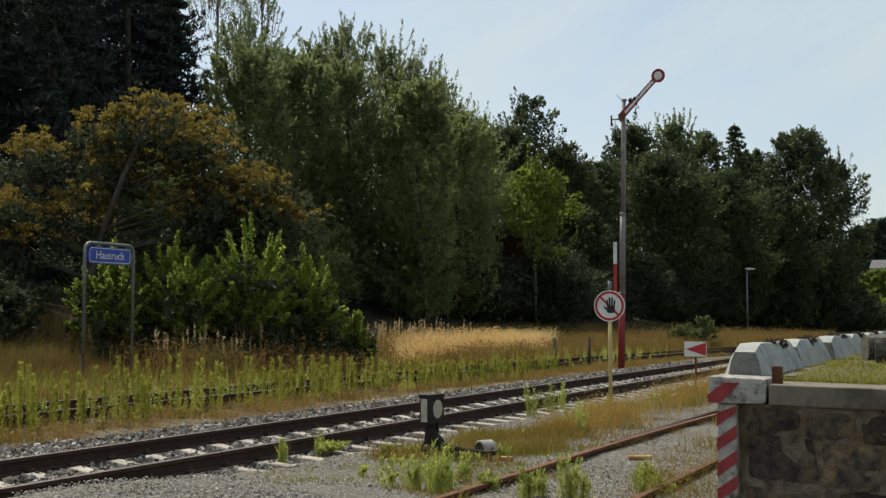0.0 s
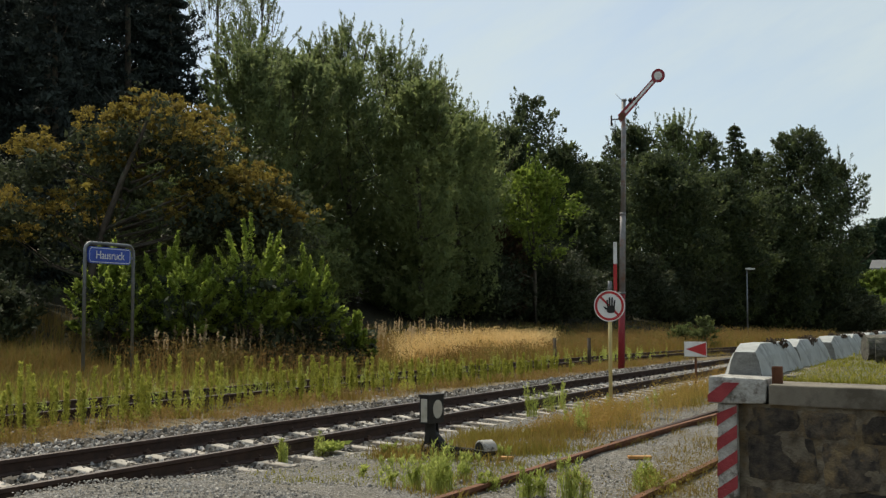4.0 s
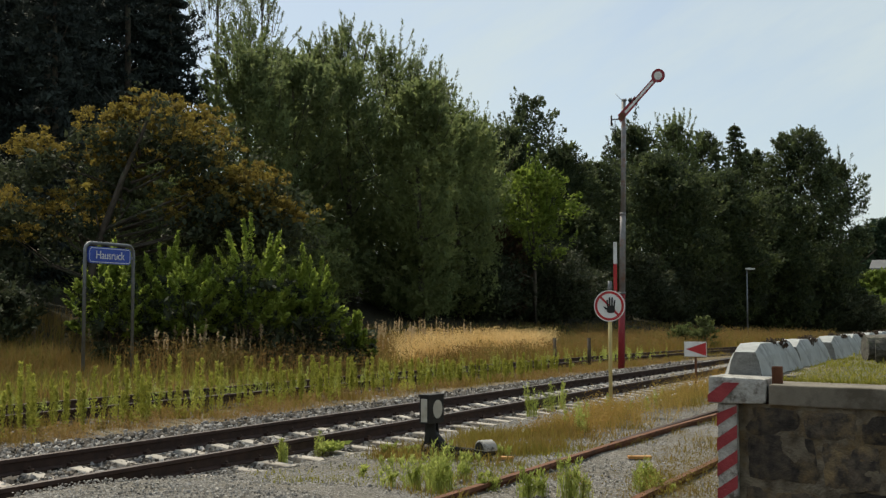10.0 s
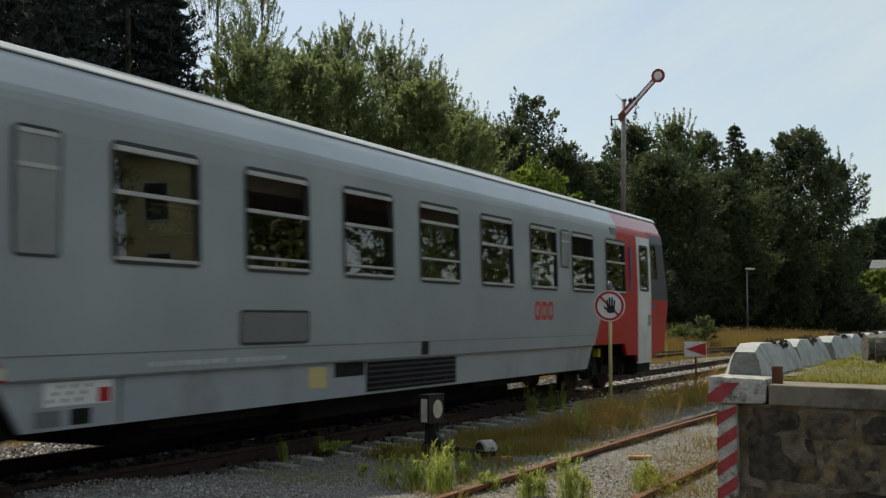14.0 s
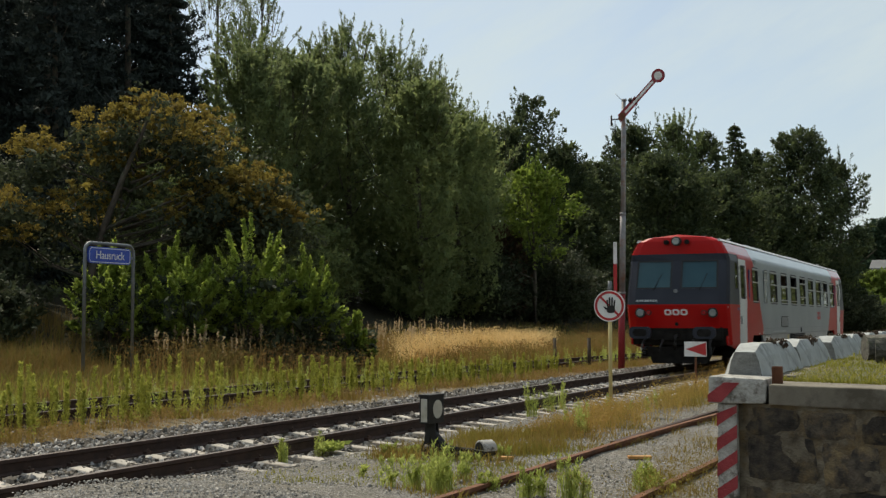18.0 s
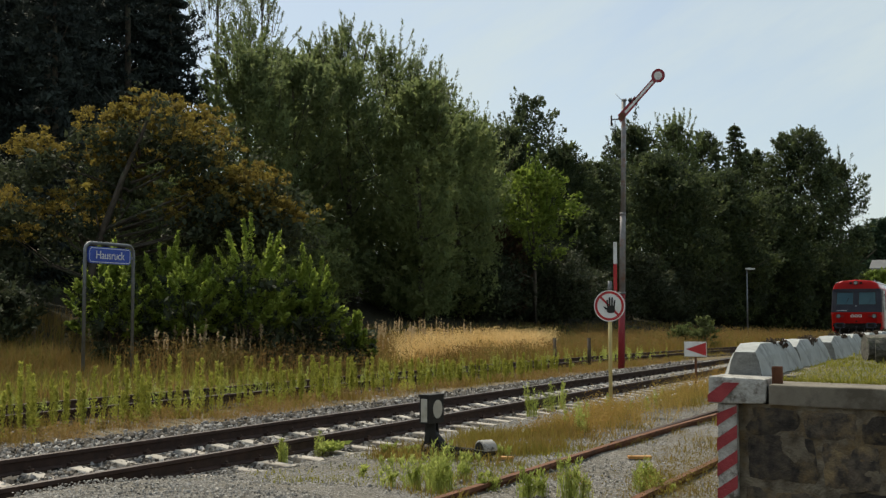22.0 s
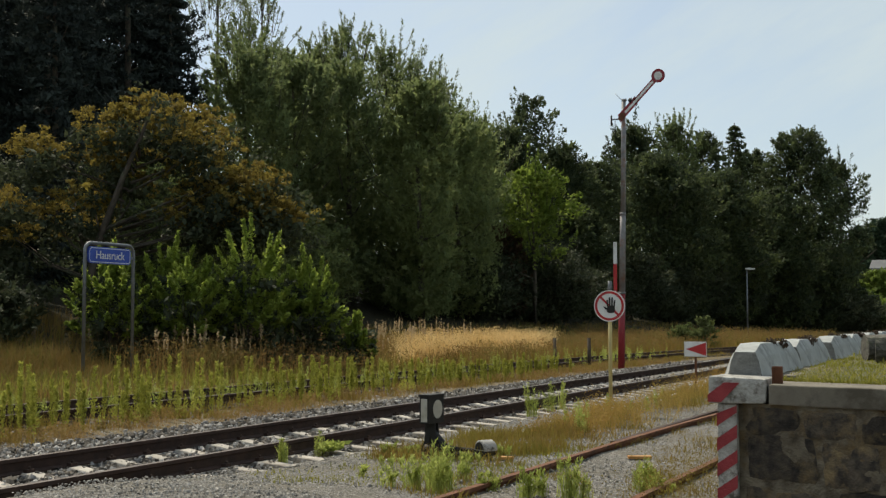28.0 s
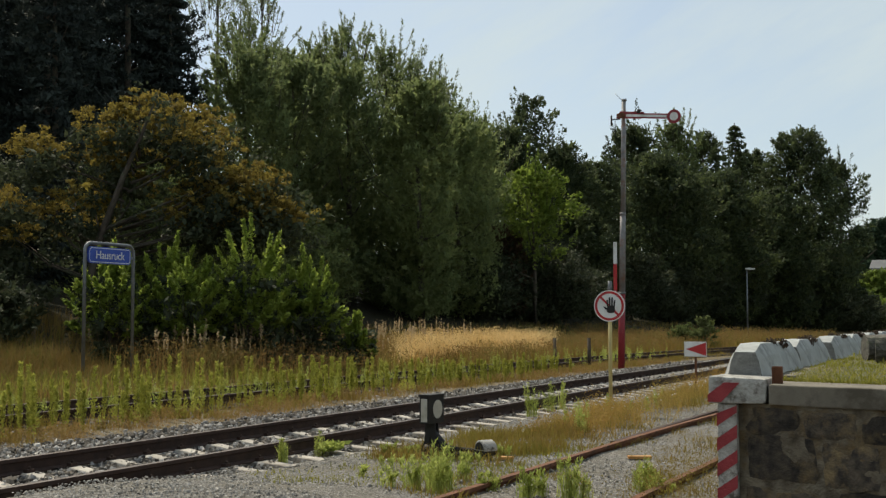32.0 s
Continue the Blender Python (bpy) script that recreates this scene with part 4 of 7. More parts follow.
def prohibition_sign():
    t = thing("prohibition_sign", -6.10, 19.78, 0.0, 6, "round red-rimmed white prohibition sign on a yellow pole", "sign")
    b = bmesh.new()
    bar(b, (0, 0.03, -0.1), (0, 0.03, 2.02), 0.032, seg=12)
    part("pole", b, M_YELLOW, t, "yellow painted pole")
    b = bmesh.new()
    bar(b, (0, 0.03, 2.02), (0, 0.03, 2.19), 0.036, seg=12)
    bar(b, (0, 0.03, 2.06), (0, 0.03, 2.08), 0.042, seg=12)
    part("pole_cap", b, M_GALV, t)
    b = bmesh.new()
    plate(b, disc_outline(0.262, 36, 0, 1.775), -0.024, -0.008)
    d = part("disc", b, M_WHITE, t)
    b = bmesh.new()
    o, i = disc_outline(0.245, 40, 0, 1.775), disc_outline(0.205, 40, 0, 1.775)
    vo, vi = [b.verts.new((x, -0.0275, z)) for x, z in o], [b.verts.new((x, -0.0275, z)) for x, z in i]
    for j in range(40):
        b.faces.new((vo[j], vo[(j + 1) % 40], vi[(j + 1) % 40], vi[j]))
    c, s = math.cos(radians(45)), math.sin(radians(45))
    def diag(u, w):
        return (u * c + w * s, -0.0272, 1.775 - u * s + w * c)
    b.faces.new([b.verts.new(diag(u, w)) for u, w in ((-0.21, -0.018), (0.21, -0.018), (0.21, 0.018), (-0.21, 0.018))])
    bmesh.ops.recalc_face_normals(b, faces=b.faces)
    part("red_rim", b, M_RED, d)
    # plain dark emblem: a rounded block with upright bars
    b = bmesh.new()
    plate(b, rounded(-0.045, 0.095, 1.655, 1.775, 0.05), -0.033, -0.029)
    for x0, z1, tilt in ((-0.038, 1.875, -0.012), (-0.005, 1.92, -0.004), (0.030, 1.915, 0.006), (0.065, 1.87, 0.016)):
        plate(b, [(x0, 1.75), (x0 + 0.026, 1.75), (x0 + 0.026 + tilt, z1), (x0 + tilt, z1)], -0.0332, -0.0292)
    plate(b, [(-0.04, 1.70), (-0.045, 1.74), (-0.10, 1.775), (-0.095, 1.745)], -0.0334, -0.0294)
    part("emblem", b, M_BLACK, d)
    for z in (1.66, 1.89):
        b = bmesh.new()
        box(b, -0.05, 0.05, -0.008, 0.068, z - 0.02, z + 0.02, 0.003)
        part("clamp", b, M_GALV, t)


def arrow_sign():
    t = thing("track_sign", -6.13, 25.99, 0.0, 4, "small white board with a red triangle on a rusty post", "sign")
    b = bmesh.new()
    box(b, -0.022, 0.022, 0.0, 0.04, -0.1, 0.80, 0.004)
    part("post", b, M_RUST, t)
    b = bmesh.new()
    box(b, -0.235, 0.235, -0.016, 0.0, 0.76, 1.075, 0.004)
    bd = part("board", b, M_WHITE, t)
    b = bmesh.new()
    plate(b, [(-0.20, 0.915), (0.225, 0.775), (0.225, 1.06)], -0.0215, -0.0185)
    part("triangle", b, M_RED, bd)


def point_lever():
    t = thing("point_lever", -6.07, 12.85, 0.0, 0, "black point lever with a lantern box and a half white weight", "point lever")
    b = bmesh.new()
    box(b, -0.16, 0.55, -0.14, 0.14, -0.03, 0.035, 0.01)
    part("base_plate", b, M_BLACK, t)
    b = bmesh.new()
    bar(b, (-0.03, 0, 0.03), (-0.03, 0, 0.12), 0.12, 0.085, seg=12)
    bar(b, (-0.03, 0, 0.12), (-0.03, 0, 0.36), 0.055, 0.045, seg=12)
    tube(b, [(-0.02, 0, 0.26), (0.06, 0, 0.17), (0.14, 0, 0.09), (0.26, 0, 0.06)], [0.05, 0.05, 0.045, 0.035], 8)
    plate(b, [(-0.15, 0.03), (0.16, 0.03), (0.05, 0.16), (0.03, 0.36), (-0.09, 0.36), (-0.10, 0.16)], -0.05, -0.03)
    plate(b, [(-0.15, 0.03), (0.16, 0.03), (0.05, 0.16), (0.03, 0.36), (-0.09, 0.36), (-0.10, 0.16)], 0.03, 0.05)
    part("pedestal", b, M_BLACK, t)
    b = bmesh.new()
    bar(b, (0.05, -0.02, 0.09), (0.70, -0.06, 0.060), 0.030, 0.026, seg=8)
    lv = part("lever", b, M_BLACK, t)
    # a drum on its side, its end turned towards the siding: white crown, black foot and end
    drum = Matrix.Translation((0.67, -0.06, 0.085)) @ pose(0, 0, 0, 0, 0, -32) @ Matrix.Scale(0.86, 4)
    for nm, lab, mt, a0, a1 in (("weight_half", "white half of the weight", M_WHITEPAINT, 0.0, math.pi), ("weight_half", "black half of the weight", M_BLACK, math.pi, 2 * math.pi)):
        b = bmesh.new()
        rows = []
        for yy, rr in ((-0.10, 0.90), (-0.088, 1.0), (0.088, 1.0), (0.10, 0.90)):
            rows.append([b.verts.new((0.135 * rr * math.cos(a0 + (a1 - a0) * i / 14), yy, 0.135 * rr * math.sin(a0 + (a1 - a0) * i / 14) * (1.0 if a0 == 0.0 else 0.62))) for i in range(15)])
        for p, q in zip(rows, rows[1:]):
            for i in range(14):
                b.faces.new((p[i], p[i + 1], q[i + 1], q[i]))
        b.faces.new(rows[0])
        b.faces.new(rows[-1])
        bmesh.ops.recalc_face_normals(b, faces=b.faces)
        part(nm, b, mt, lv, lab).matrix_basis = drum
    b = bmesh.new()
    plate(b, [(0.095 * math.cos(math.pi * i / 12), 0.012 + 0.095 * math.sin(math.pi * i / 12)) for i in range(13)], -0.106, -0.1005)
    part("end_plate", b, M_BLACK, lv).matrix_basis = drum
    # lantern box turned half towards the line
    head = thing("lantern")
    head.parent = t
    head.matrix_basis = pose(-0.03, 0, 0.36, 0, 0, -3)
    b = bmesh.new()
    box(b, -0.17, 0.17, -0.065, 0.065, 0.0, 0.315, 0.006)
    box(b, -0.18, 0.18, -0.075, 0.075, 0.31, 0.332, 0.005)
    hb = part("box", b, M_BLACK, head)
    hb.matrix_basis = pose(0, 0, 0, 0, 0, 88)
    b = bmesh.new()
    plate(b, [(-0.040, 0.02), (0.040, 0.02), (0.040, 0.285), (-0.040, 0.285)], 0.1715, 0.1755, axis="y")
    g = part("white_panel", b, M_CREAM, hb)
    g.matrix_basis = pose(0, 0, 0, 0, 0, 90)
    b = bmesh.new()
    plate(b, disc_outline(0.105, 28, 0.02, 0.16), -0.0705, -0.0665)
    part("round_panel", b, M_CREAM, hb)


def street_lamp():
    t = thing("street_lamp", -19.55, 101.1, 0.24, 0, "grey street lamp with a short arm beside the wood", "street lamp")
    b = bmesh.new()
    bar(b, (0, 0, -0.2), (0, 0, 5.42), 0.075, 0.05, seg=10)
    part("pole", b, M_GALV, t)
    b = bmesh.new()
    plate(b, [(-0.12, 5.38), (0.25, 5.30), (0.64, 5.36), (0.64, 5.44), (0.2, 5.5), (-0.12, 5.46)], -0.14, 0.14)
    part("lamp_head", b, M_FARWALL, t)


def loose_board(x, y, turn, length, label):
    t = thing("board", x, y, ground_z(x, y) - 0.005, turn, label, "board")
    b = bmesh.new()
    box(b, -length / 2, length / 2, -0.05, 0.05, 0.0, 0.03, 0.004)
    part("plank", b, M_ORANGEWOOD, t)


def fence_post(x, y, h):
    t = thing("fence_post", x, y, ground_z(x, y) - 0.02, 0, "weathered dark wooden fence post in tall grass", "fence post", "posts by the loop")
    b = bmesh.new()
    bar(b, (0, 0, -0.1), (random.uniform(-0.03, 0.03), 0, h), 0.07, 0.06, seg=8)
    part("post", b, M_WOODSLEEPER, t)


station_sign()
SIGNAL_ARM, ARM_LEAN = semaphore()
prohibition_sign()
arrow_sign()
point_lever()
street_lamp()
loose_board(-3.83, 13.5, 24, 0.26, "short orange wooden board lying on gravel")
loose_board(-5.16, 12.8, 8, 0.16, "pale yellow wooden block lying by the point lever")
fence_post(-12.7, 38.9, 0.95)
fence_post(-14.9, 41.7, 0.9)


def house_block(name, label, x0, x1, y0, y1, base, eave, ridge, wall_mat, gable_y, windows, turn=0, roof_mat=M_TILE):
    """A plain house: walls, saddle roof with eaves, windows with frames on the side that shows."""
    t = thing(name, (x0 + x1) / 2, (y0 + y1) / 2, base, turn, label, "house")
    w, d = (x1 - x0) / 2, (y1 - y0) / 2
    b = bmesh.new()
    box(b, -w, w, -d, d, -0.5, eave)
    if gable_y:
        plate(b, [(-w, eave), (w, eave), (0, ridge - 0.05)], -d, d)
    else:
        plate(b, [(-d, eave), (d, eave), (0, ridge - 0.05)], -w, w, axis="x")
    part("wall", b, wall_mat, t)
    for s in (-1, 1):
        b = bmesh.new()
        o = 0.5
        if gable_y:
            run = w
            plate(b, [(s * (run + o), eave - o * (ridge - eave) / run), (s * (run + o), eave - o * (ridge - eave) / run + 0.18), (0, ridge + 0.18), (0, ridge)], -d - 0.4, d + 0.4)
        else:
            run = d
            plate(b, [(s * (run + o), eave - o * (ridge - eave) / run), (s * (run + o), eave - o * (ridge - eave) / run + 0.18), (0, ridge + 0.18), (0, ridge)], -w - 0.4, w + 0.4, axis="x")
        part("roof", b, roof_mat, t)
    for side, a, z0, ww, hh in windows:
        b = bmesh.new()
        if side == "x-":
            box(b, -w - 0.05, -w + 0.03, a - ww / 2, a + ww / 2, z0, z0 + hh)
        else:
            box(b, a - ww / 2, a + ww / 2, -d - 0.05, -d + 0.03, z0, z0 + hh)
        wn = part("window", b, M_WHITE, t)
        b = bmesh.new()
        if side == "x-":
            box(b, -w - 0.056, -w - 0.052, a - ww / 2 + 0.08, a + ww / 2 - 0.08, z0 + 0.08, z0 + hh - 0.08)
        else:
            box(b, a - ww / 2 + 0.08, a + ww / 2 - 0.08, -d - 0.056, -d - 0.052, z0 + 0.08, z0 + hh - 0.08)
        part("pane", b, M_RUBBER, wn)


# the yellow station house behind the camera, which the coach windows mirror
house_block("station_house", "yellow plastered station house with a tiled roof", 15.2, 23.2, 42.6, 49.6, 0, 10.2, 13.0, M_PLASTER, True,
            [("x-", a, z, 1.1, 1.7) for a in (-2.2, 0.0, 2.2) for z in (1.1, 4.2, 7.2)] + [("y-", a, z, 1.1, 1.7) for a in (-2.4, 0.4, 2.8) for z in (0.9, 3.1)], 52.3)
house_block("far_house", "pale house with a grey roof far down the line", -22.9, -12.4, 234.1, 244.1, 0.0, 10.7, 12.3, M_FARWALL, False,
            [("y-", a, z, 1.2, 1.4) for a in (-3, 0, 3) for z in (1.0, 4.0, 7.0)], 0, M_FARROOF)
# ---- the railcar ----
SIDE = [(1.425, 1.08), (1.43, 1.5), (1.43, 2.06), (1.40, 3.05), (1.385, 3.24), (1.37, 3.31), (1.34, 3.37)]
ROOF = [(1.34, 3.37), (1.25, 3.55), (1.16, 3.69), (1.13, 3.70), (0.95, 3.785), (0.70, 3.84), (0.35, 3.875), (0.0, 3.885)]
WINDOWS = [(7.93, 9.13), (5.97, 7.13), (3.95, 5.15), (1.96, 3.16), (-0.04, 1.16), (-2.03, -0.83), (-4.0, -2.82), (-5.99, -4.8), (-8.89, -8.06)]
BLINDS = [(-7.15, -6.65, 2.05, 3.05), (5.36, 5.77, 2.44, 3.06)]


def side_x(z):
    for (x0, z0), (x1, z1) in zip(SIDE, SIDE[1:]):
        if z <= z1:
            return x0 + (x1 - x0) * (z - z0) / (z1 - z0)
    return SIDE[-1][0]


NOSE = 0.33
REAR_DOOR, REAR_NOSE = 0.18, 0.26  # the rear end is set a little nearer the middle


def nose_y(z):
    pts = [(0.85, 11.97), (1.10, 12.06), (1.94, 12.34), (2.35, 12.25), (3.20, 12.03), (3.36, 12.03), (3.40, 12.03), (3.66, 12.025), (3.72, 12.015), (3.80, 11.98), (3.885, 11.90)]
    for (z0, y0), (z1, y1) in zip(pts, pts[1:]):
        if z <= z1:
            return NOSE + y0 + (y1 - y0) * (z - z0) / (z1 - z0)
    return NOSE + pts[-1][1]


def body_side(train, s):
    """One long side with its window and door openings."""
    b = bmesh.new()
    vs = sorted({-11.0 + REAR_DOOR, -10.0 + REAR_DOOR, 10.0, 11.0, *[v for w in WINDOWS for v in w]})
    zs = [z for _, z in SIDE]
    grid = {}

    def vert(y, z):
        k = (y, z)
        if k not in grid:
            grid[k] = b.verts.new((s * side_x(z), y, z))
        return grid[k]
    for y0, y1 in zip(vs, vs[1:]):
        for z0, z1 in zip(zs, zs[1:]):
            mid = (y0 + y1) / 2
            if z0 >= 2.05 and z1 <= 3.06 and any(a < mid < c for a, c in WINDOWS):
                continue
            if (mid > 10 or mid < -10 + REAR_DOOR) and z1 <= 3.25:
                continue
            b.faces.new([vert(y0, z0), vert(y1, z0), vert(y1, z1), vert(y0, z1)])
    bmesh.ops.recalc_face_normals(b, faces=b.faces)
    ob = part("body_side", b, M_LIVERY, train)
    so = ob.modifiers.new("thick", "SOLIDIFY")
    so.thickness, so.offset = 0.05, -1.0
    return ob


def coach_window(train, s, y0, y1, k, vent):
    """Aluminium frame, cross bar, panes; the upper pane may be let down."""
    zl, zh = 2.06, 3.05
    x = lambda z: s * (side_x(z) + 0.006)
    zmid = 2.40 if vent == 1 else 2.60
    b = bmesh.new()
    o, i = rounded(y0 - 0.035, y1 + 0.035, zl - 0.035, zh + 0.035, 0.09), rounded(y0 + 0.012, y1 - 0.012, zl + 0.005, zh - 0.004, 0.06)
    vo, vi = [b.verts.new((x(z) + s * 0.004, y, z)) for y, z in o], [b.verts.new((x(z) + s * 0.004, y, z)) for y, z in i]
    vb = [b.verts.new((x(z) - s * 0.045, y, z)) for y, z in i]
    for j in range(len(o)):
        q = (j + 1) % len(o)
        b.faces.new((vo[j], vo[q], vi[q], vi[j]))
        b.faces.new((vi[j], vi[q], vb[q], vb[j]))
    bmesh.ops.recalc_face_normals(b, faces=b.faces)
    fr = part("window_frame", b, M_RUBBER, train)
    bars = [(zl + 0.014, 0.016), (zh - 0.03, 0.024), (2.82 if vent == 2 else 2.64, 0.020)]
    if vent:
        bars.append((2.34 if vent == 2 else 2.17, 0.014))
    for zc, w in bars:
        b = bmesh.new()
        xx = x(zc)
        box(b, min(xx + s * 0.008, xx - s * 0.05), max(xx + s * 0.008, xx - s * 0.05), y0 + 0.01, y1 - 0.01, zc - w, zc + w, 0.003)
        part("glazing_bar", b, M_ALU, fr)
    lo, hi = (zl, 2.62), (2.62, zh)
    if vent:
        hi = (2.34, 2.82) if vent == 2 else (2.15, 2.64)
    for j, (a, c) in enumerate((lo, hi)):
        b = bmesh.new()
        dx = 0.022 + 0.014 * j
        ends = (y0, y1) if s > 0 else (y1, y0)
        b.faces.new([b.verts.new(p) for p in ((x(a) - s * dx, ends[0], a), (x(a) - s * dx, ends[1], a), (x(c) - s * dx, ends[1], c), (x(c) - s * dx, ends[0], c))])
        g = part("pane", b, M_GLASS2 if vent and j == 0 else M_GLASS, fr)
        g.visible_shadow = False


def door(train, s, e):
    """White folding door with a tall rounded window, at end e."""
    y0, y1 = (10.0, 11.0) if e > 0 else (-11.0 + REAR_DOOR, -10.0 + REAR_DOOR)
    b = bmesh.new()
    pts = [(y0 + 0.012, 0.66), (y1 - 0.012, 0.66), (y1 - 0.012, 3.235), (y0 + 0.012, 3.235)]
    hole = rounded(y0 + 0.15, y1 - 0.19, 2.14, 3.05, 0.11)

    def at(y, z, d=0.0):
        return (s * (side_x(max(z, 1.08)) + 0.008 - d), y, z)
    # frame of the leaf round its window, as strips
    a0, a1 = y0 + 0.15, y1 - 0.19
    for ya, yb, za, zb in ((y0 + 0.012, a0, 0.66, 3.235), (a1, y1 - 0.012, 0.66, 3.235), (a0, a1, 0.66, 2.14), (a0, a1, 3.05, 3.235)):
        zz = [za] + [z for z in (1.08, 2.06, 2.9) if za < z < zb] + [zb]
        for c0, c1 in zip(zz, zz[1:]):
            v0 = [b.verts.new(at(y, z)) for y, z in ((ya, c0), (yb, c0), (yb, c1), (ya, c1))]
            v1 = [b.verts.new(at(y, z, 0.05)) for y, z in ((ya, c0), (yb, c0), (yb, c1), (ya, c1))]
            b.faces.new(v0), b.faces.new(v1[::-1])
            for i in range(4):
                b.faces.new((v0[i], v1[i], v1[(i + 1) % 4], v0[(i + 1) % 4]))
    bmesh.ops.remove_doubles(b, verts=b.verts, dist=0.0006)
    bmesh.ops.recalc_face_normals(b, faces=b.faces)
    leaf = part("door", b, M_DOORWHITE, train, "white entrance door with a tall window")
    b = bmesh.new()
    o, i = rounded(a0 - 0.02, a1 + 0.02, 2.12, 3.07, 0.11), rounded(a0 + 0.03, a1 - 0.03, 2.17, 3.02, 0.09)
    vo, vi = [b.verts.new(at(y, z, -0.006)) for y, z in o], [b.verts.new(at(y, z, -0.006)) for y, z in i]
    for j in range(len(o)):
        q = (j + 1) % len(o)
        b.faces.new((vo[j], vo[q], vi[q], vi[j]))
    bmesh.ops.recalc_face_normals(b, faces=b.faces)
    part("door_seal", b, M_RUBBER, leaf)
    b = bmesh.new()
    b.faces.new([b.verts.new(at(y, z, 0.015)) for y, z in ((a0, 2.14), (a1, 2.14), (a1, 3.05), (a0, 3.05))])
    part("door_pane", b, M_GLASS, leaf).visible_shadow = False
    b = bmesh.new()
    yh = (y1 - 0.24) if e > 0 else (y0 + 0.12)
    box(b, s * 1.438 - 0.012, s * 1.438 + 0.012, yh, yh + 0.13, 1.42, 1.64, 0.006)
    part("door_handle", b, M_GALV, leaf)
    b = bmesh.new()
    box(b, min(s * 1.40, s * 0.9), max(s * 1.40, s * 0.9), y0 + 0.03, y1 - 0.03, 0.48, 0.655, 0.01)
    part("step", b, M_UNDER, train)
    b = bmesh.new()
    # blue route panel beside the door, its small lettering as bars
    yp = 9.5 if e > 0 else -9.41
    box(b, s * 1.40, s * 1.43 + s * 0.006 if s > 0 else s * 1.40, yp - 0.06, yp + 0.06, 2.1, 2.98, 0.0) if s > 0 else box(b, s * 1.436, s * 1.40, yp - 0.06, yp + 0.06, 2.1, 2.98, 0.0)
    pl = part("route_panel", b, M_PANELBLUE, train, "narrow blue panel with white markings")
    for k in range(6):
        b = bmesh.new()
        z = 2.16 + 0.135 * k
        xx = s * 1.4385
        b.faces.new([b.verts.new(p) for p in ((xx, yp - 0.035, z), (xx, yp + 0.035, z), (xx, yp + 0.035, z + 0.05), (xx, yp - 0.035, z + 0.05))])
        part("marking_bar", b, M_BLIND, pl)


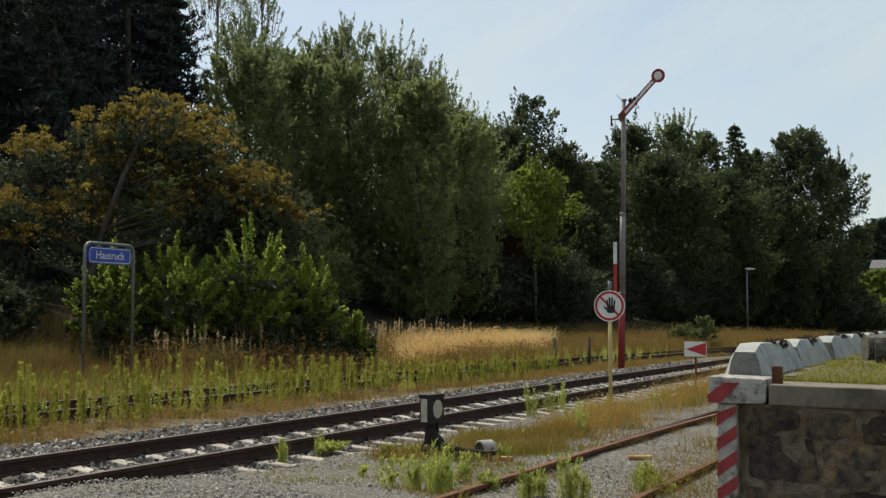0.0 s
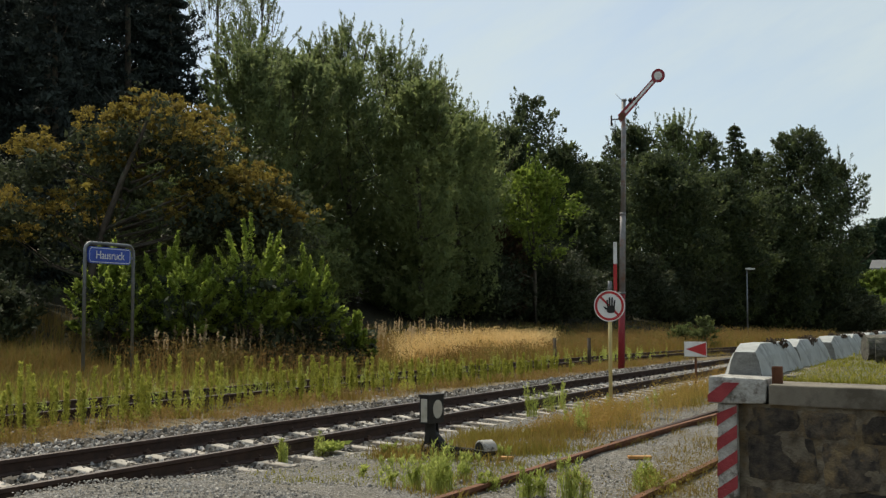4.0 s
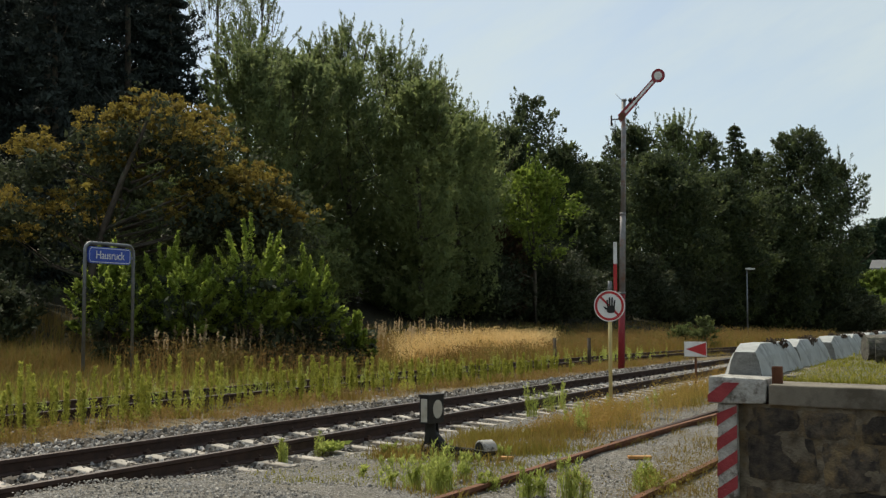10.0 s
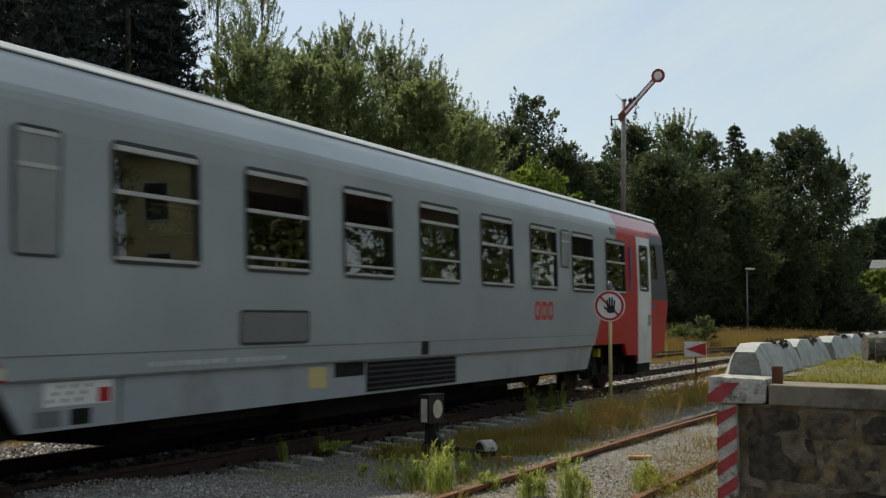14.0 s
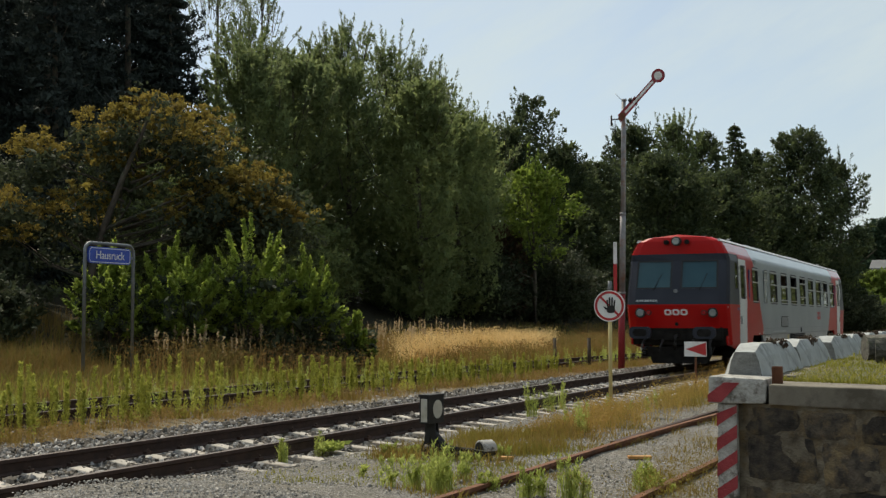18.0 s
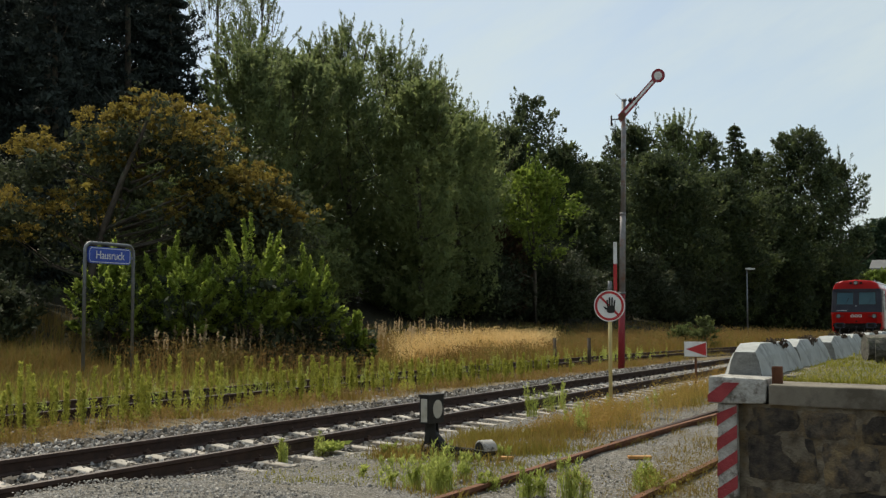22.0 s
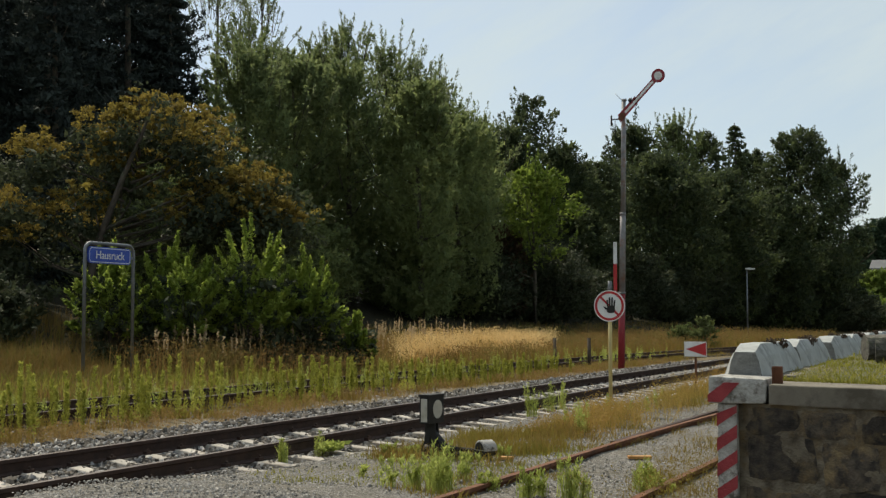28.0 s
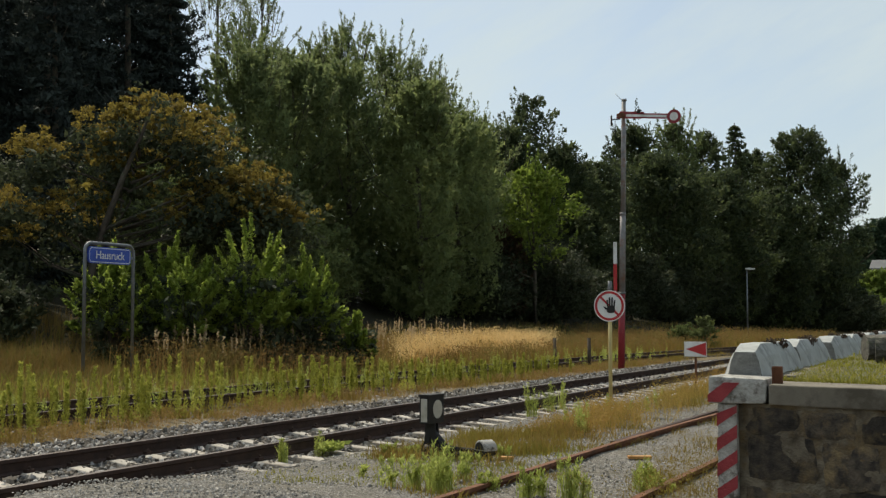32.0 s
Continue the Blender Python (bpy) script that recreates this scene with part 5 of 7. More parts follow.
def nose(train, e):
    """Raked cab front: red apron, dark window band, red visor; two windscreens and cab side windows."""
    Y0 = 11.0 if e > 0 else 11.0 + REAR_NOSE - REAR_DOOR
    first = set(train.children)
    zs = [0.85, 1.10, 1.31, 1.60, 1.925, 1.955, 2.38, 3.16, 3.34, 3.40, 3.56, 3.69, 3.80, 3.885]

    def half(z):
        if z <= 3.37:
            return side_x(max(z, 1.08))
        for (x0, z0), (x1, z1) in zip(ROOF, ROOF[1:]):
            if z <= z1:
                return x0 + (x1 - x0) * (z - z0) / max(z1 - z0, 1e-6)
        return 0.0

    def row(z):
        h, ny = half(z), nose_y(z)
        k = h / 1.43
        xs = [-h, -h + 0.008, -0.945 * h, -1.15 * k, -0.12 * k, 0.12 * k, 1.15 * k, 0.945 * h, h - 0.008, h]
        c1, c2 = (0.15, 0.05) if z < 3.2 else (0.10, 0.03)
        ys = [Y0, ny - c1 - 0.12, ny - c1, ny - c2, ny, ny, ny - c2, ny - c1, ny - c1 - 0.12, Y0]
        ys = [min(max(v, Y0), ny) for v in ys]
        return [(x * e if e < 0 else x, y * e, z) for x, y in zip(xs, ys)]
    rows = [row(z) for z in zs]
    side_panes = {}
    red, dark, under, eave = bmesh.new(), bmesh.new(), bmesh.new(), bmesh.new()
    for j in range(len(zs) - 1):
        zlo, zhi = zs[j], zs[j + 1]
        for i in range(9):
            if zlo == 2.38 and i in (3, 5):
                continue  # windscreens
            if zlo == 2.38 and i in (0, 8):  # cab side windows, set within the band
                p = [Vector(q) for q in (rows[j][i], rows[j][i + 1], rows[j + 1][i + 1], rows[j + 1][i])]
                a, c = (0.09, 0.45) if i == 0 else (0.55, 0.91)
                lo, hi = [p[0].lerp(p[1], a), p[0].lerp(p[1], c)], [p[3].lerp(p[2], a), p[3].lerp(p[2], c)]
                q = [lo[0].lerp(hi[0], 0.0), lo[1].lerp(hi[1], 0.0), lo[1].lerp(hi[1], 0.97), lo[0].lerp(hi[0], 0.97)]
                side_panes[i] = q
                for k2 in range(4):
                    dark.faces.new([dark.verts.new(v) for v in (p[k2], p[(k2 + 1) % 4], q[(k2 + 1) % 4], q[k2])]) if k2 else None
                continue
            b = dark if 1.93 < zlo < 3.3 else (under if zlo < 1.3 and 1 < i < 7 else (eave if zlo > 3.38 and i in (0, 8) else red))
            pts = [rows[j][i], rows[j][i + 1], rows[j + 1][i + 1], rows[j + 1][i]]
            vs, seen = [], []
            for p in pts:
                if all((Vector(p) - Vector(q)).length > 1e-4 for q in seen):
                    seen.append(p)
                    vs.append(b.verts.new(p))
            if len(vs) > 2:
                b.faces.new(vs).smooth = False
    for b in (red, dark, under, eave):
        bmesh.ops.remove_doubles(b, verts=b.verts, dist=0.0005)
        bmesh.ops.recalc_face_normals(b, faces=b.faces)
    part("apron_front", under, M_UNDER, train)
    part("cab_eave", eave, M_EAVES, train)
    part("cab_front", red, M_LIVERY, train, "red cab end with a visor")
    band = part("window_band", dark, M_CABDARK, train, "dark grey band round the cab windows")
    j = zs.index(2.38)
    for i, nm in ((3, "windscreen"), (5, "windscreen"), (0, "cab_window"), (8, "cab_window")):
        p = [Vector(q) for q in (rows[j][i], rows[j][i + 1], rows[j + 1][i + 1], rows[j + 1][i])]
        p = side_panes.get(i, p)
        c = sum(p, Vector()) / 4
        n = (p[1] - p[0]).cross(p[3] - p[0]).normalized()
        if n.dot(c - Vector((0, 0, 2.5))) < 0:
            n = -n
        b = bmesh.new()
        pane = b.faces.new([b.verts.new(q - n * 0.012) for q in p])
        pane.normal_update()
        if pane.normal.dot(n) < 0:
            pane.normal_flip()
        part(nm, b, M_WINDSCREEN if nm == "windscreen" else M_CABGLASS, band).visible_shadow = False
        b = bmesh.new()
        q = [c + (v - c) * 0.90 for v in p]
        for k in range(4):
            b.faces.new([b.verts.new(v + n * 0.004) for v in (p[k], p[(k + 1) % 4], q[(k + 1) % 4], q[k])])
        bmesh.ops.recalc_face_normals(b, faces=b.faces)
        part("window_seal", b, M_RUBBER, band)
        if nm == "windscreen":
            # teal panel added behind the glass to give the windscreen its tone
            b = bmesh.new()
            b.faces.new([b.verts.new(c + (v - c) * 0.97 - n * 0.06) for v in p])
            part("teal_panel", b, M_TEALPANEL, band)
            b = bmesh.new()
            m0 = p[0] * 0.5 + p[1] * 0.5 - Vector((0, 0, 0.06)) + n * 0.03
            bar(b, m0, m0 + (p[3] - p[0]) * 0.6 + Vector((0.22, 0, 0)), 0.008, seg=6)
            part("wiper", b, M_BLACK, band)
    # roof cap over the cab
    F = 1 if e > 0 else -1
    y = lambda z, d=0.0: F * (nose_y(z) + d)
    # lamps
    for sx in (-1, 1):
        for x, r, m, nm in ((1.00, 0.115, M_LENS, "headlight"), (0.76, 0.062, M_REDLENS, "tail_light")):
            b = bmesh.new()
            bar(b, (sx * x, y(1.73, -0.16), 1.73), (sx * x, y(1.73, 0.0), 1.73), r * 1.22, r * 1.2, seg=18)
            h = part(nm, b, M_BLACK, train)
            b = bmesh.new()
            bar(b, (sx * x, y(1.73, -0.02), 1.73), (sx * x, y(1.73, 0.022), 1.73), r, r * 0.8, seg=18)
            part("lens", b, m, h)
    b = bmesh.new()
    bar(b, (0, F * 12.1, 3.69), (0, F * 12.55, 3.68), 0.125, seg=18)
    top = part("roof_headlight", b, M_BLACK, train)
    b = bmesh.new()
    bar(b, (0, F * 12.54, 3.68), (0, F * 12.575, 3.68), 0.105, 0.09, seg=18)
    part("lens", b, M_LENS, top)
    for sx in (-1, 1):
        b = bmesh.new()
        bar(b, (sx * 0.27, F * 12.1, 3.67), (sx * 0.29, F * 12.50, 3.66), 0.04, 0.07, seg=10)
        part("horn", b, M_UNDER, train)
    # emblem as plain shapes, and a number as bars
    for k in range(3):
        b = bmesh.new()
        x0 = -0.32 + 0.22 * k + 0.01
        ring_o, ring_i = rounded(x0, x0 + 0.19, 1.66, 1.82, 0.05), rounded(x0 + 0.045, x0 + 0.145, 1.70, 1.78, 0.03)
        vo, vi = [b.verts.new((x, y(z, 0.014), z)) for x, z in ring_o], [b.verts.new((x, y(z, 0.014), z)) for x, z in ring_i]
        for j2 in range(len(vo)):
            q = (j2 + 1) % len(vo)
            b.faces.new((vo[j2], vo[q], vi[q], vi[j2]))
        part("emblem", b, M_WHITE, train)
    b = bmesh.new()
    for k in range(8):
        x0 = -F * (-1.08 + 0.075 * k)
        yy = y(2.05, 0.014)
        b.faces.new([b.verts.new(p) for p in ((x0, yy, 2.03), (x0 - F * 0.05, yy, 2.03), (x0 - F * 0.05, yy - F * 0.016, 2.085), (x0, yy - F * 0.016, 2.085))])
    part("number_bars", b, M_PALEBAR, train)
    # buffer beam, buffers, coupling, snow plough
    b = bmesh.new()
    box(b, -1.22, 1.22, min(F * 11.830, F * 12.410), max(F * 11.830, F * 12.410), 0.98, 1.34, 0.02)
    part("buffer_beam", b, M_UNDER, train)
    for sx in (-1, 1):
        b = bmesh.new()
        bar(b, (sx * 0.875, F * 12.330, 1.19), (sx * 0.875, F * 13.030, 1.19), 0.10, seg=14)
        bu = part("buffer", b, M_UNDER, train)
        b = bmesh.new()
        plate(b, rounded(sx * 0.875 - 0.30, sx * 0.875 + 0.30, 1.03, 1.35, 0.12), min(F * 13.010, F * 13.100), max(F * 13.010, F * 13.100))
        bp = part("buffer_plate", b, M_CABDARK, bu)
        b = bmesh.new()
        plate(b, rounded(sx * 0.875 - 0.19, sx * 0.875 + 0.19, 1.09, 1.29, 0.09), min(F * 13.095, F * 13.110), max(F * 13.095, F * 13.110))
        part("wear_face", b, M_UNDER, bp)
        b = bmesh.new()
        tube(b, [(sx * 0.42, F * 12.380, 1.0), (sx * 0.44, F * 12.580, 0.80), (sx * 0.47, F * 12.530, 0.66), (sx * 0.5, F * 12.410, 0.72)], 0.03, 8)
        part("brake_hose", b, M_RUBBER, train)
        b = bmesh.new()
        tube(b, [(sx * 0.90, F * 12.34, 1.0), (sx * 0.92, F * 12.58, 0.95), (sx * 0.93, F * 12.68, 0.80), (sx * 0.92, F * 12.62, 0.64), (sx * 0.91, F * 12.50, 0.62), (sx * 0.90, F * 12.45, 0.80)], 0.032, 8)
        part("air_hose", b, M_RUBBER, train)
    b = bmesh.new()
    tube(b, [(0, F * 12.380, 1.12), (0, F * 12.680, 1.08), (0, F * 12.750, 0.9), (0, F * 12.630, 0.74)], 0.045, 8)
    part("coupling", b, M_BLACK, train)
    b = bmesh.new()
    plate(b, [(-0.95, 0.80), (-0.75, 0.34), (0.75, 0.34), (0.95, 0.80)], min(F * 12.050, F * 12.230), max(F * 12.050, F * 12.230))
    part("rail_guard", b, M_UNDER, train)
    # red apron between door and nose, sloping up to the front
    for sx in (-1, 1):
        b = bmesh.new()
        plate(b, [(F * Y0, 0.72), (F * Y0, 1.1), (F * 12.315, 1.1), (F * 12.285, 0.86)], min(sx * 1.30, sx * 1.345), max(sx * 1.30, sx * 1.345), axis="x")
        part("apron", b, M_LIVERY, train)
        b = bmesh.new()
        box(b, sx * 1.34 - 0.05, sx * 1.34 + 0.05, min(F * 12.34, F * 12.46), max(F * 12.34, F * 12.46), 1.86, 1.90, 0.006)
        part("step_tread", b, M_ALU, train)
        b = bmesh.new()
        box(b, min(sx * 1.42, sx * 1.4335), max(sx * 1.42, sx * 1.4335), min(F * (Y0 + 0.07), F * (Y0 + 0.33)), max(F * (Y0 + 0.07), F * (Y0 + 0.33)), 1.80, 1.87, 0.003)
        part("blue_plate", b, M_PANELBLUE, train)
    b = bmesh.new()
    bar(b, (0, y(2.32, -0.02), 2.32), (0, y(2.32, 0.03), 2.32), 0.055, seg=14)
    part("washer_cover", b, M_GALV, train)
    b = bmesh.new()
    bar(b, (0, y(1.42, -0.02), 1.42), (0, y(1.42, 0.05), 1.42), 0.05, seg=12)
    part("socket", b, M_UNDER, train)
    if e < 0:
        for ob in train.children:
            if ob not in first:
                ob.location.y += REAR_NOSE


def bogie(train, yc):
    t = thing("bogie")
    t.parent = train
    t.matrix_basis = pose(0, yc, 0)
    for s in (-1, 1):
        b = bmesh.new()
        plate(b, [(-1.55, 0.62), (-1.45, 0.80), (-0.5, 0.82), (-0.4, 0.66), (0.4, 0.66), (0.5, 0.82), (1.45, 0.80), (1.55, 0.62), (0.6, 0.50), (-0.6, 0.50)], min(s * 1.02, s * 1.14), max(s * 1.02, s * 1.14), axis="x")
        part("side_frame", b, M_UNDER, t)
        for y in (-0.95, 0.95):
            b = bmesh.new()
            box(b, min(s * 1.0, s * 1.2), max(s * 1.0, s * 1.2), y - 0.15, y + 0.15, 0.44, 0.74, 0.03)
            bar(b, (s * 1.19, y, 0.59), (s * 1.24, y, 0.59), 0.10, seg=12)
            part("axle_box", b, M_UNDER, t)
            b = bmesh.new()
            for k in range(4):
                bar(b, (s * 1.08, y + 0.27, 0.50 + 0.07 * k), (s * 1.08, y + 0.27, 0.545 + 0.07 * k), 0.085, seg=10)
            part("spring", b, M_UNDER, t)
        b = bmesh.new()
        box(b, min(s * 1.12, s * 1.24), max(s * 1.12, s * 1.24), -0.62, -0.50, 0.84, 1.0, 0.02)
        part("valve_box", b, M_VALVE, t, "yellow valve box")
        b = bmesh.new()
        bar(b, (s * 1.16, -0.35, 0.55), (s * 1.18, -0.15, 1.0), 0.035, seg=8)
        part("damper", b, M_UNDER, t)
    for y in (-0.95, 0.95):
        ax = thing("wheelset")
        ax.parent = t
        ax.matrix_basis = pose(0, y, RT + 0.42)
        b = bmesh.new()
        bar(b, (-0.95, 0, 0), (0.95, 0, 0), 0.075, seg=10)
        part("axle", b, M_UNDER, ax)
        for s in (-1, 1):
            b = bmesh.new()
            x0 = s * 0.75
            bar(b, (x0 - 0.065, 0, 0), (x0 + 0.065, 0, 0), 0.42, seg=28)
            bar(b, (x0 - s * 0.09, 0, 0), (x0 - s * 0.06, 0, 0), 0.448, seg=28)
            for k in range(3):
                a = 2.1 * k
                box(b, x0 + s * 0.066 - 0.004, x0 + s * 0.066 + 0.004, 0.12, 0.3, -0.02, 0.02, m=Matrix.Rotation(a, 4, "X"))
            part("wheel", b, M_RAIL, ax)
        WHEELSETS.append(ax)


WHEELSETS = []


def rim(panel, s, y0, y1, z0, z1, x):
    """A dark seal round a panel."""
    b = bmesh.new()
    o, i = rounded(y0 - 0.012, y1 + 0.012, z0 - 0.012, z1 + 0.012, 0.06), rounded(y0 + 0.014, y1 - 0.014, z0 + 0.014, z1 - 0.014, 0.045)
    vo, vi = [b.verts.new((s * x, y, z)) for y, z in o], [b.verts.new((s * x, y, z)) for y, z in i]
    for j in range(len(o)):
        q = (j + 1) % len(o)
        b.faces.new((vo[j], vo[q], vi[q], vi[j]))
    part("seal", b, M_RUBBER, panel)


def railcar():
    train = thing("railcar", MX, -40, 0, 0, "grey and red diesel railcar with white doors", "train")
    for s in (-1, 1):
        body_side(train, s)
        for k, (y0, y1) in enumerate(WINDOWS):
            yy = (y0, y1) if s > 0 else (-y1, -y0)
            coach_window(train, s, y0, y1, k, (0, 1, 0, 0, 2, 1, 1, 0, 0)[k])
        for y0, y1, z0, z1 in BLINDS:
            b = bmesh.new()
            plate(b, rounded(y0, y1, z0, z1, 0.05), min(s * 1.38, s * (side_x(z0) + 0.008)), max(s * 1.38, s * (side_x(z0) + 0.008)), axis="x")
            pl = part("blind_panel", b, M_BLIND, train)
            rim(pl, s, y0, y1, z0, z1, side_x(z0) + 0.010)
            for zz, w in ((z0 + (z1 - z0) * 0.70, 0.018), (z1 - 0.035, 0.018)):
                b = bmesh.new()
                box(b, min(s * 1.39, s * (side_x(z0) + 0.016)), max(s * 1.39, s * (side_x(z0) + 0.016)), y0 + 0.03, y1 - 0.03, zz - w, zz + w)
                part("panel_bar", b, M_ALU, pl)
        for e in (-1, 1):
            door(train, s, e)
        # long skirt with slanted ends, crease above it
        b = bmesh.new()
        x0, x1 = s * 1.345, s * 1.395
        plate(b, [(-7.27, 1.075), (-6.98, 0.67), (6.80, 0.67), (7.13, 1.075)], min(x0, x1), max(x0, x1), axis="x")
        sk = part("skirt", b, M_SKIRT, train)
        b = bmesh.new()
        box(b, min(s * 1.36, s * 1.402), max(s * 1.36, s * 1.402), -1.45, 1.1, 0.70, 1.05)
        gr = part("grille", b, M_UNDER, sk, "dark louvred grille")
        for k in range(5):
            b = bmesh.new()
            z = 0.73 + 0.065 * k
            box(b, min(s * 1.40, s * 1.412), max(s * 1.40, s * 1.412), -1.43, 1.08, z, z + 0.022)
            part("louvre", b, M_CABDARK, gr)
        for y0, y1, z0, z1, m, nm in ((-6.75, -5.95, 0.86, 1.05, M_DOORWHITE, "data_panel"), (-6.85, -6.55, 0.70, 0.83, M_HATCH, "hatch"), (-6.45, -6.2, 0.70, 0.83, M_UNDER, "hatch"), (-5.85, -5.83, 0.68, 1.06, M_UNDER, "panel_gap"), (-6.12, -5.97, 0.87, 0.99, M_REDLENS, "red_label"), (-2.75, -2.38, 0.80, 1.03, M_YELLOW, "filler_flap"), (-2.2, -1.5, 0.90, 1.06, M_UNDER, "hatch")):
            b = bmesh.new()
            box(b, min(s * 1.37, s * (1.4005 if nm == "red_label" else 1.399)), max(s * 1.37, s * (1.4005 if nm == "red_label" else 1.399)), y0, y1, z0, z1, 0.002)
            dp = part(nm, b, m, sk)
            if nm == "data_panel":
                b = bmesh.new()
                for k in range(9):
                    yy = y0 + 0.05 + 0.055 * k
                    box(b, min(s * 1.398, s * 1.4005), max(s * 1.398, s * 1.4005), yy, yy + 0.04, z0 + 0.03 + 0.055 * (k % 3), z0 + 0.06 + 0.055 * (k % 3))
                part("writing_bars", b, M_HATCH, dp)
        b = bmesh.new()
        plate(b, rounded(-4.11, -2.82, 1.31, 1.635, 0.05), min(s * 1.40, s * 1.437), max(s * 1.40, s * 1.437), axis="x")
        rim(part("side_hatch", b, M_HATCH, train), s, -4.11, -2.82, 1.31, 1.635, 1.439)
        b = bmesh.new()
        box(b, min(s * 1.40, s * 1.433), max(s * 1.40, s * 1.433), -0.03, 0.18, 1.10, 1.27)
        part("vent", b, M_UNDER, train)
        b = bmesh.new()
        box(b, min(s * 1.42, s * 1.434), max(s * 1.42, s * 1.434), -7.12, 7.0, 1.072, 1.088)
        part("crease_strip", b, M_GALV, train)
        for y0, y1 in ((8.26, 8.64), (-8.60, -8.26)):
            b = bmesh.new()
            box(b, min(s * 1.36, s * 1.396), max(s * 1.36, s * 1.396), y0, y1, 3.17, 3.30, 0.008)
            part("side_vent", b, M_HATCH, train)
        # pressed seam low on the side, faint lettering under it as bars
        b = bmesh.new()
        box(b, min(s * 1.42, s * 1.4295), max(s * 1.42, s * 1.4295), -7.4, 7.2, 1.262, 1.272)
        part("seam", b, M_HATCH, train)
        for k in range(16):
            b = bmesh.new()
            yy = -5.5 + 0.135 * k + (0.12 if k > 8 else 0)
            box(b, min(s * 1.42, s * 1.4285), max(s * 1.42, s * 1.4285), yy, yy + 0.085, 1.135, 1.180)
            part("lettering_bar", b, M_PALEBAR, train)
        for y0 in (-7.95, -7.35):
            b = bmesh.new()
            box(b, min(s * 1.41, s * 1.4295), max(s * 1.41, s * 1.4295), y0, y0 + 0.15, 1.095, 1.145 + (0.04 if y0 > -7.5 else 0))
            part("small_plate", b, M_CREAM, train)
        # red lower panels over the bogies' outer ends
        for e in (-1, 1):
            b = bmesh.new()
            d = REAR_DOOR if e < 0 else 0.0
            plate(b, [(e * 9.22 + d, 0.84), (e * 9.05 + d, 1.085), (e * 10.0 + d, 1.085), (e * 10.0 + d, 0.70), (e * 9.9 + d, 0.84)], min(s * 1.36, s * 1.4245), max(s * 1.36, s * 1.4245), axis="x")
            part("lower_panel", b, M_LIVERY, train)
        # side emblem as plain shapes
        for k in range(3):
            b = bmesh.new()
            y0 = 4.08 + 0.30 * k
            o, i = rounded(y0, y0 + 0.26, 1.54, 1.84, 0.07), rounded(y0 + 0.07, y0 + 0.19, 1.61, 1.77, 0.04)
            xx = s * 1.434
            vo, vi = [b.verts.new((xx, y, z)) for y, z in o], [b.verts.new((xx, y, z)) for y, z in i]
            for j in range(len(vo)):
                q = (j + 1) % len(vo)
                b.faces.new((vo[j], vo[q], vi[q], vi[j]))
            part("emblem", b, M_RED, train)
    # roof
    b = bmesh.new()
    prev = None
    prof = ROOF[:-1] + [(-x, z) for x, z in ROOF[::-1]]
    for y in (-11.02 + REAR_DOOR, -6, 0, 6, 11.02):
        ring = [b.verts.new((x, y, z)) for x, z in prof]
        if prev:
            for j in range(len(ring) - 1):
                f = b.faces.new((prev[j], prev[j + 1], ring[j + 1], ring[j]))
                f.smooth = True
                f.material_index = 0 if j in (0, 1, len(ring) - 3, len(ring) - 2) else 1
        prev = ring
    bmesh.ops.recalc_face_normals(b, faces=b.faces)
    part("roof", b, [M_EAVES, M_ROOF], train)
    for s in (-1, 1):
        b = bmesh.new()
        plate(b, [(s * 1.185, 3.672), (s * 1.185, 3.685), (s * 1.125, 3.745), (s * 1.08, 3.745), (s * 1.08, 3.672)], -12.24 + REAR_NOSE, 12.24)
        part("gutter", b, M_ROOFEDGE, train)
        # dark strip stands in for the shadow under the gutter
        b = bmesh.new()
        box(b, min(s * 1.10, s * 1.182), max(s * 1.10, s * 1.182), -12.0 + REAR_NOSE, 12.0, 3.648, 3.668)
        part("gutter_shadow_strip", b, M_CABDARK, train)
    for x, y, w, d, h in ((0.0, 3.5, 0.6, 1.4, 0.10), (0.0, -4.2, 0.6, 1.4, 0.10), (0.75, 9.2, 0.04, 0.04, 0.08), (0.75, -9.0, 0.04, 0.04, 0.08)):
        b = bmesh.new()
        box(b, x - w, x + w, y - d, y + d, 3.80, 3.87 + h * 0.6, 0.02)
        part("roof_box", b, M_ROOF, train)
    # floor, ceiling lining, seats and partitions seen through the glass
    b = bmesh.new()
    box(b, -1.33, 1.33, -11.75, 12.1, 1.12, 1.22)
    part("floor_pan", b, M_UNDER, train)
    b = bmesh.new()
    box(b, -1.30, 1.30, -10.8, 10.8, 3.34, 3.37)
    part("ceiling_lining", b, M_INSIDE, train)
    for y in (-7.6, 7.6):
        b = bmesh.new()
        box(b, -1.36, -0.35, y - 0.02, y + 0.02, 1.22, 3.34)
        box(b, 0.35, 1.36, y - 0.02, y + 0.02, 1.22, 3.34)
        part("partition", b, M_INSIDE, train)
    y = -6.6
    while y < 7.2:
        for s in (-1, 1):
            b = bmesh.new()
            box(b, min(s * 0.35, s * 1.30), max(s * 0.35, s * 1.30), y - 0.05, y + 0.05, 1.6, 2.36, 0.03)
            box(b, min(s * 0.35, s * 1.30), max(s * 0.35, s * 1.30), y - 0.5, y + 0.5, 1.52, 1.68, 0.03)
            part("seat", b, M_SEAT, train)
        y += 2.0
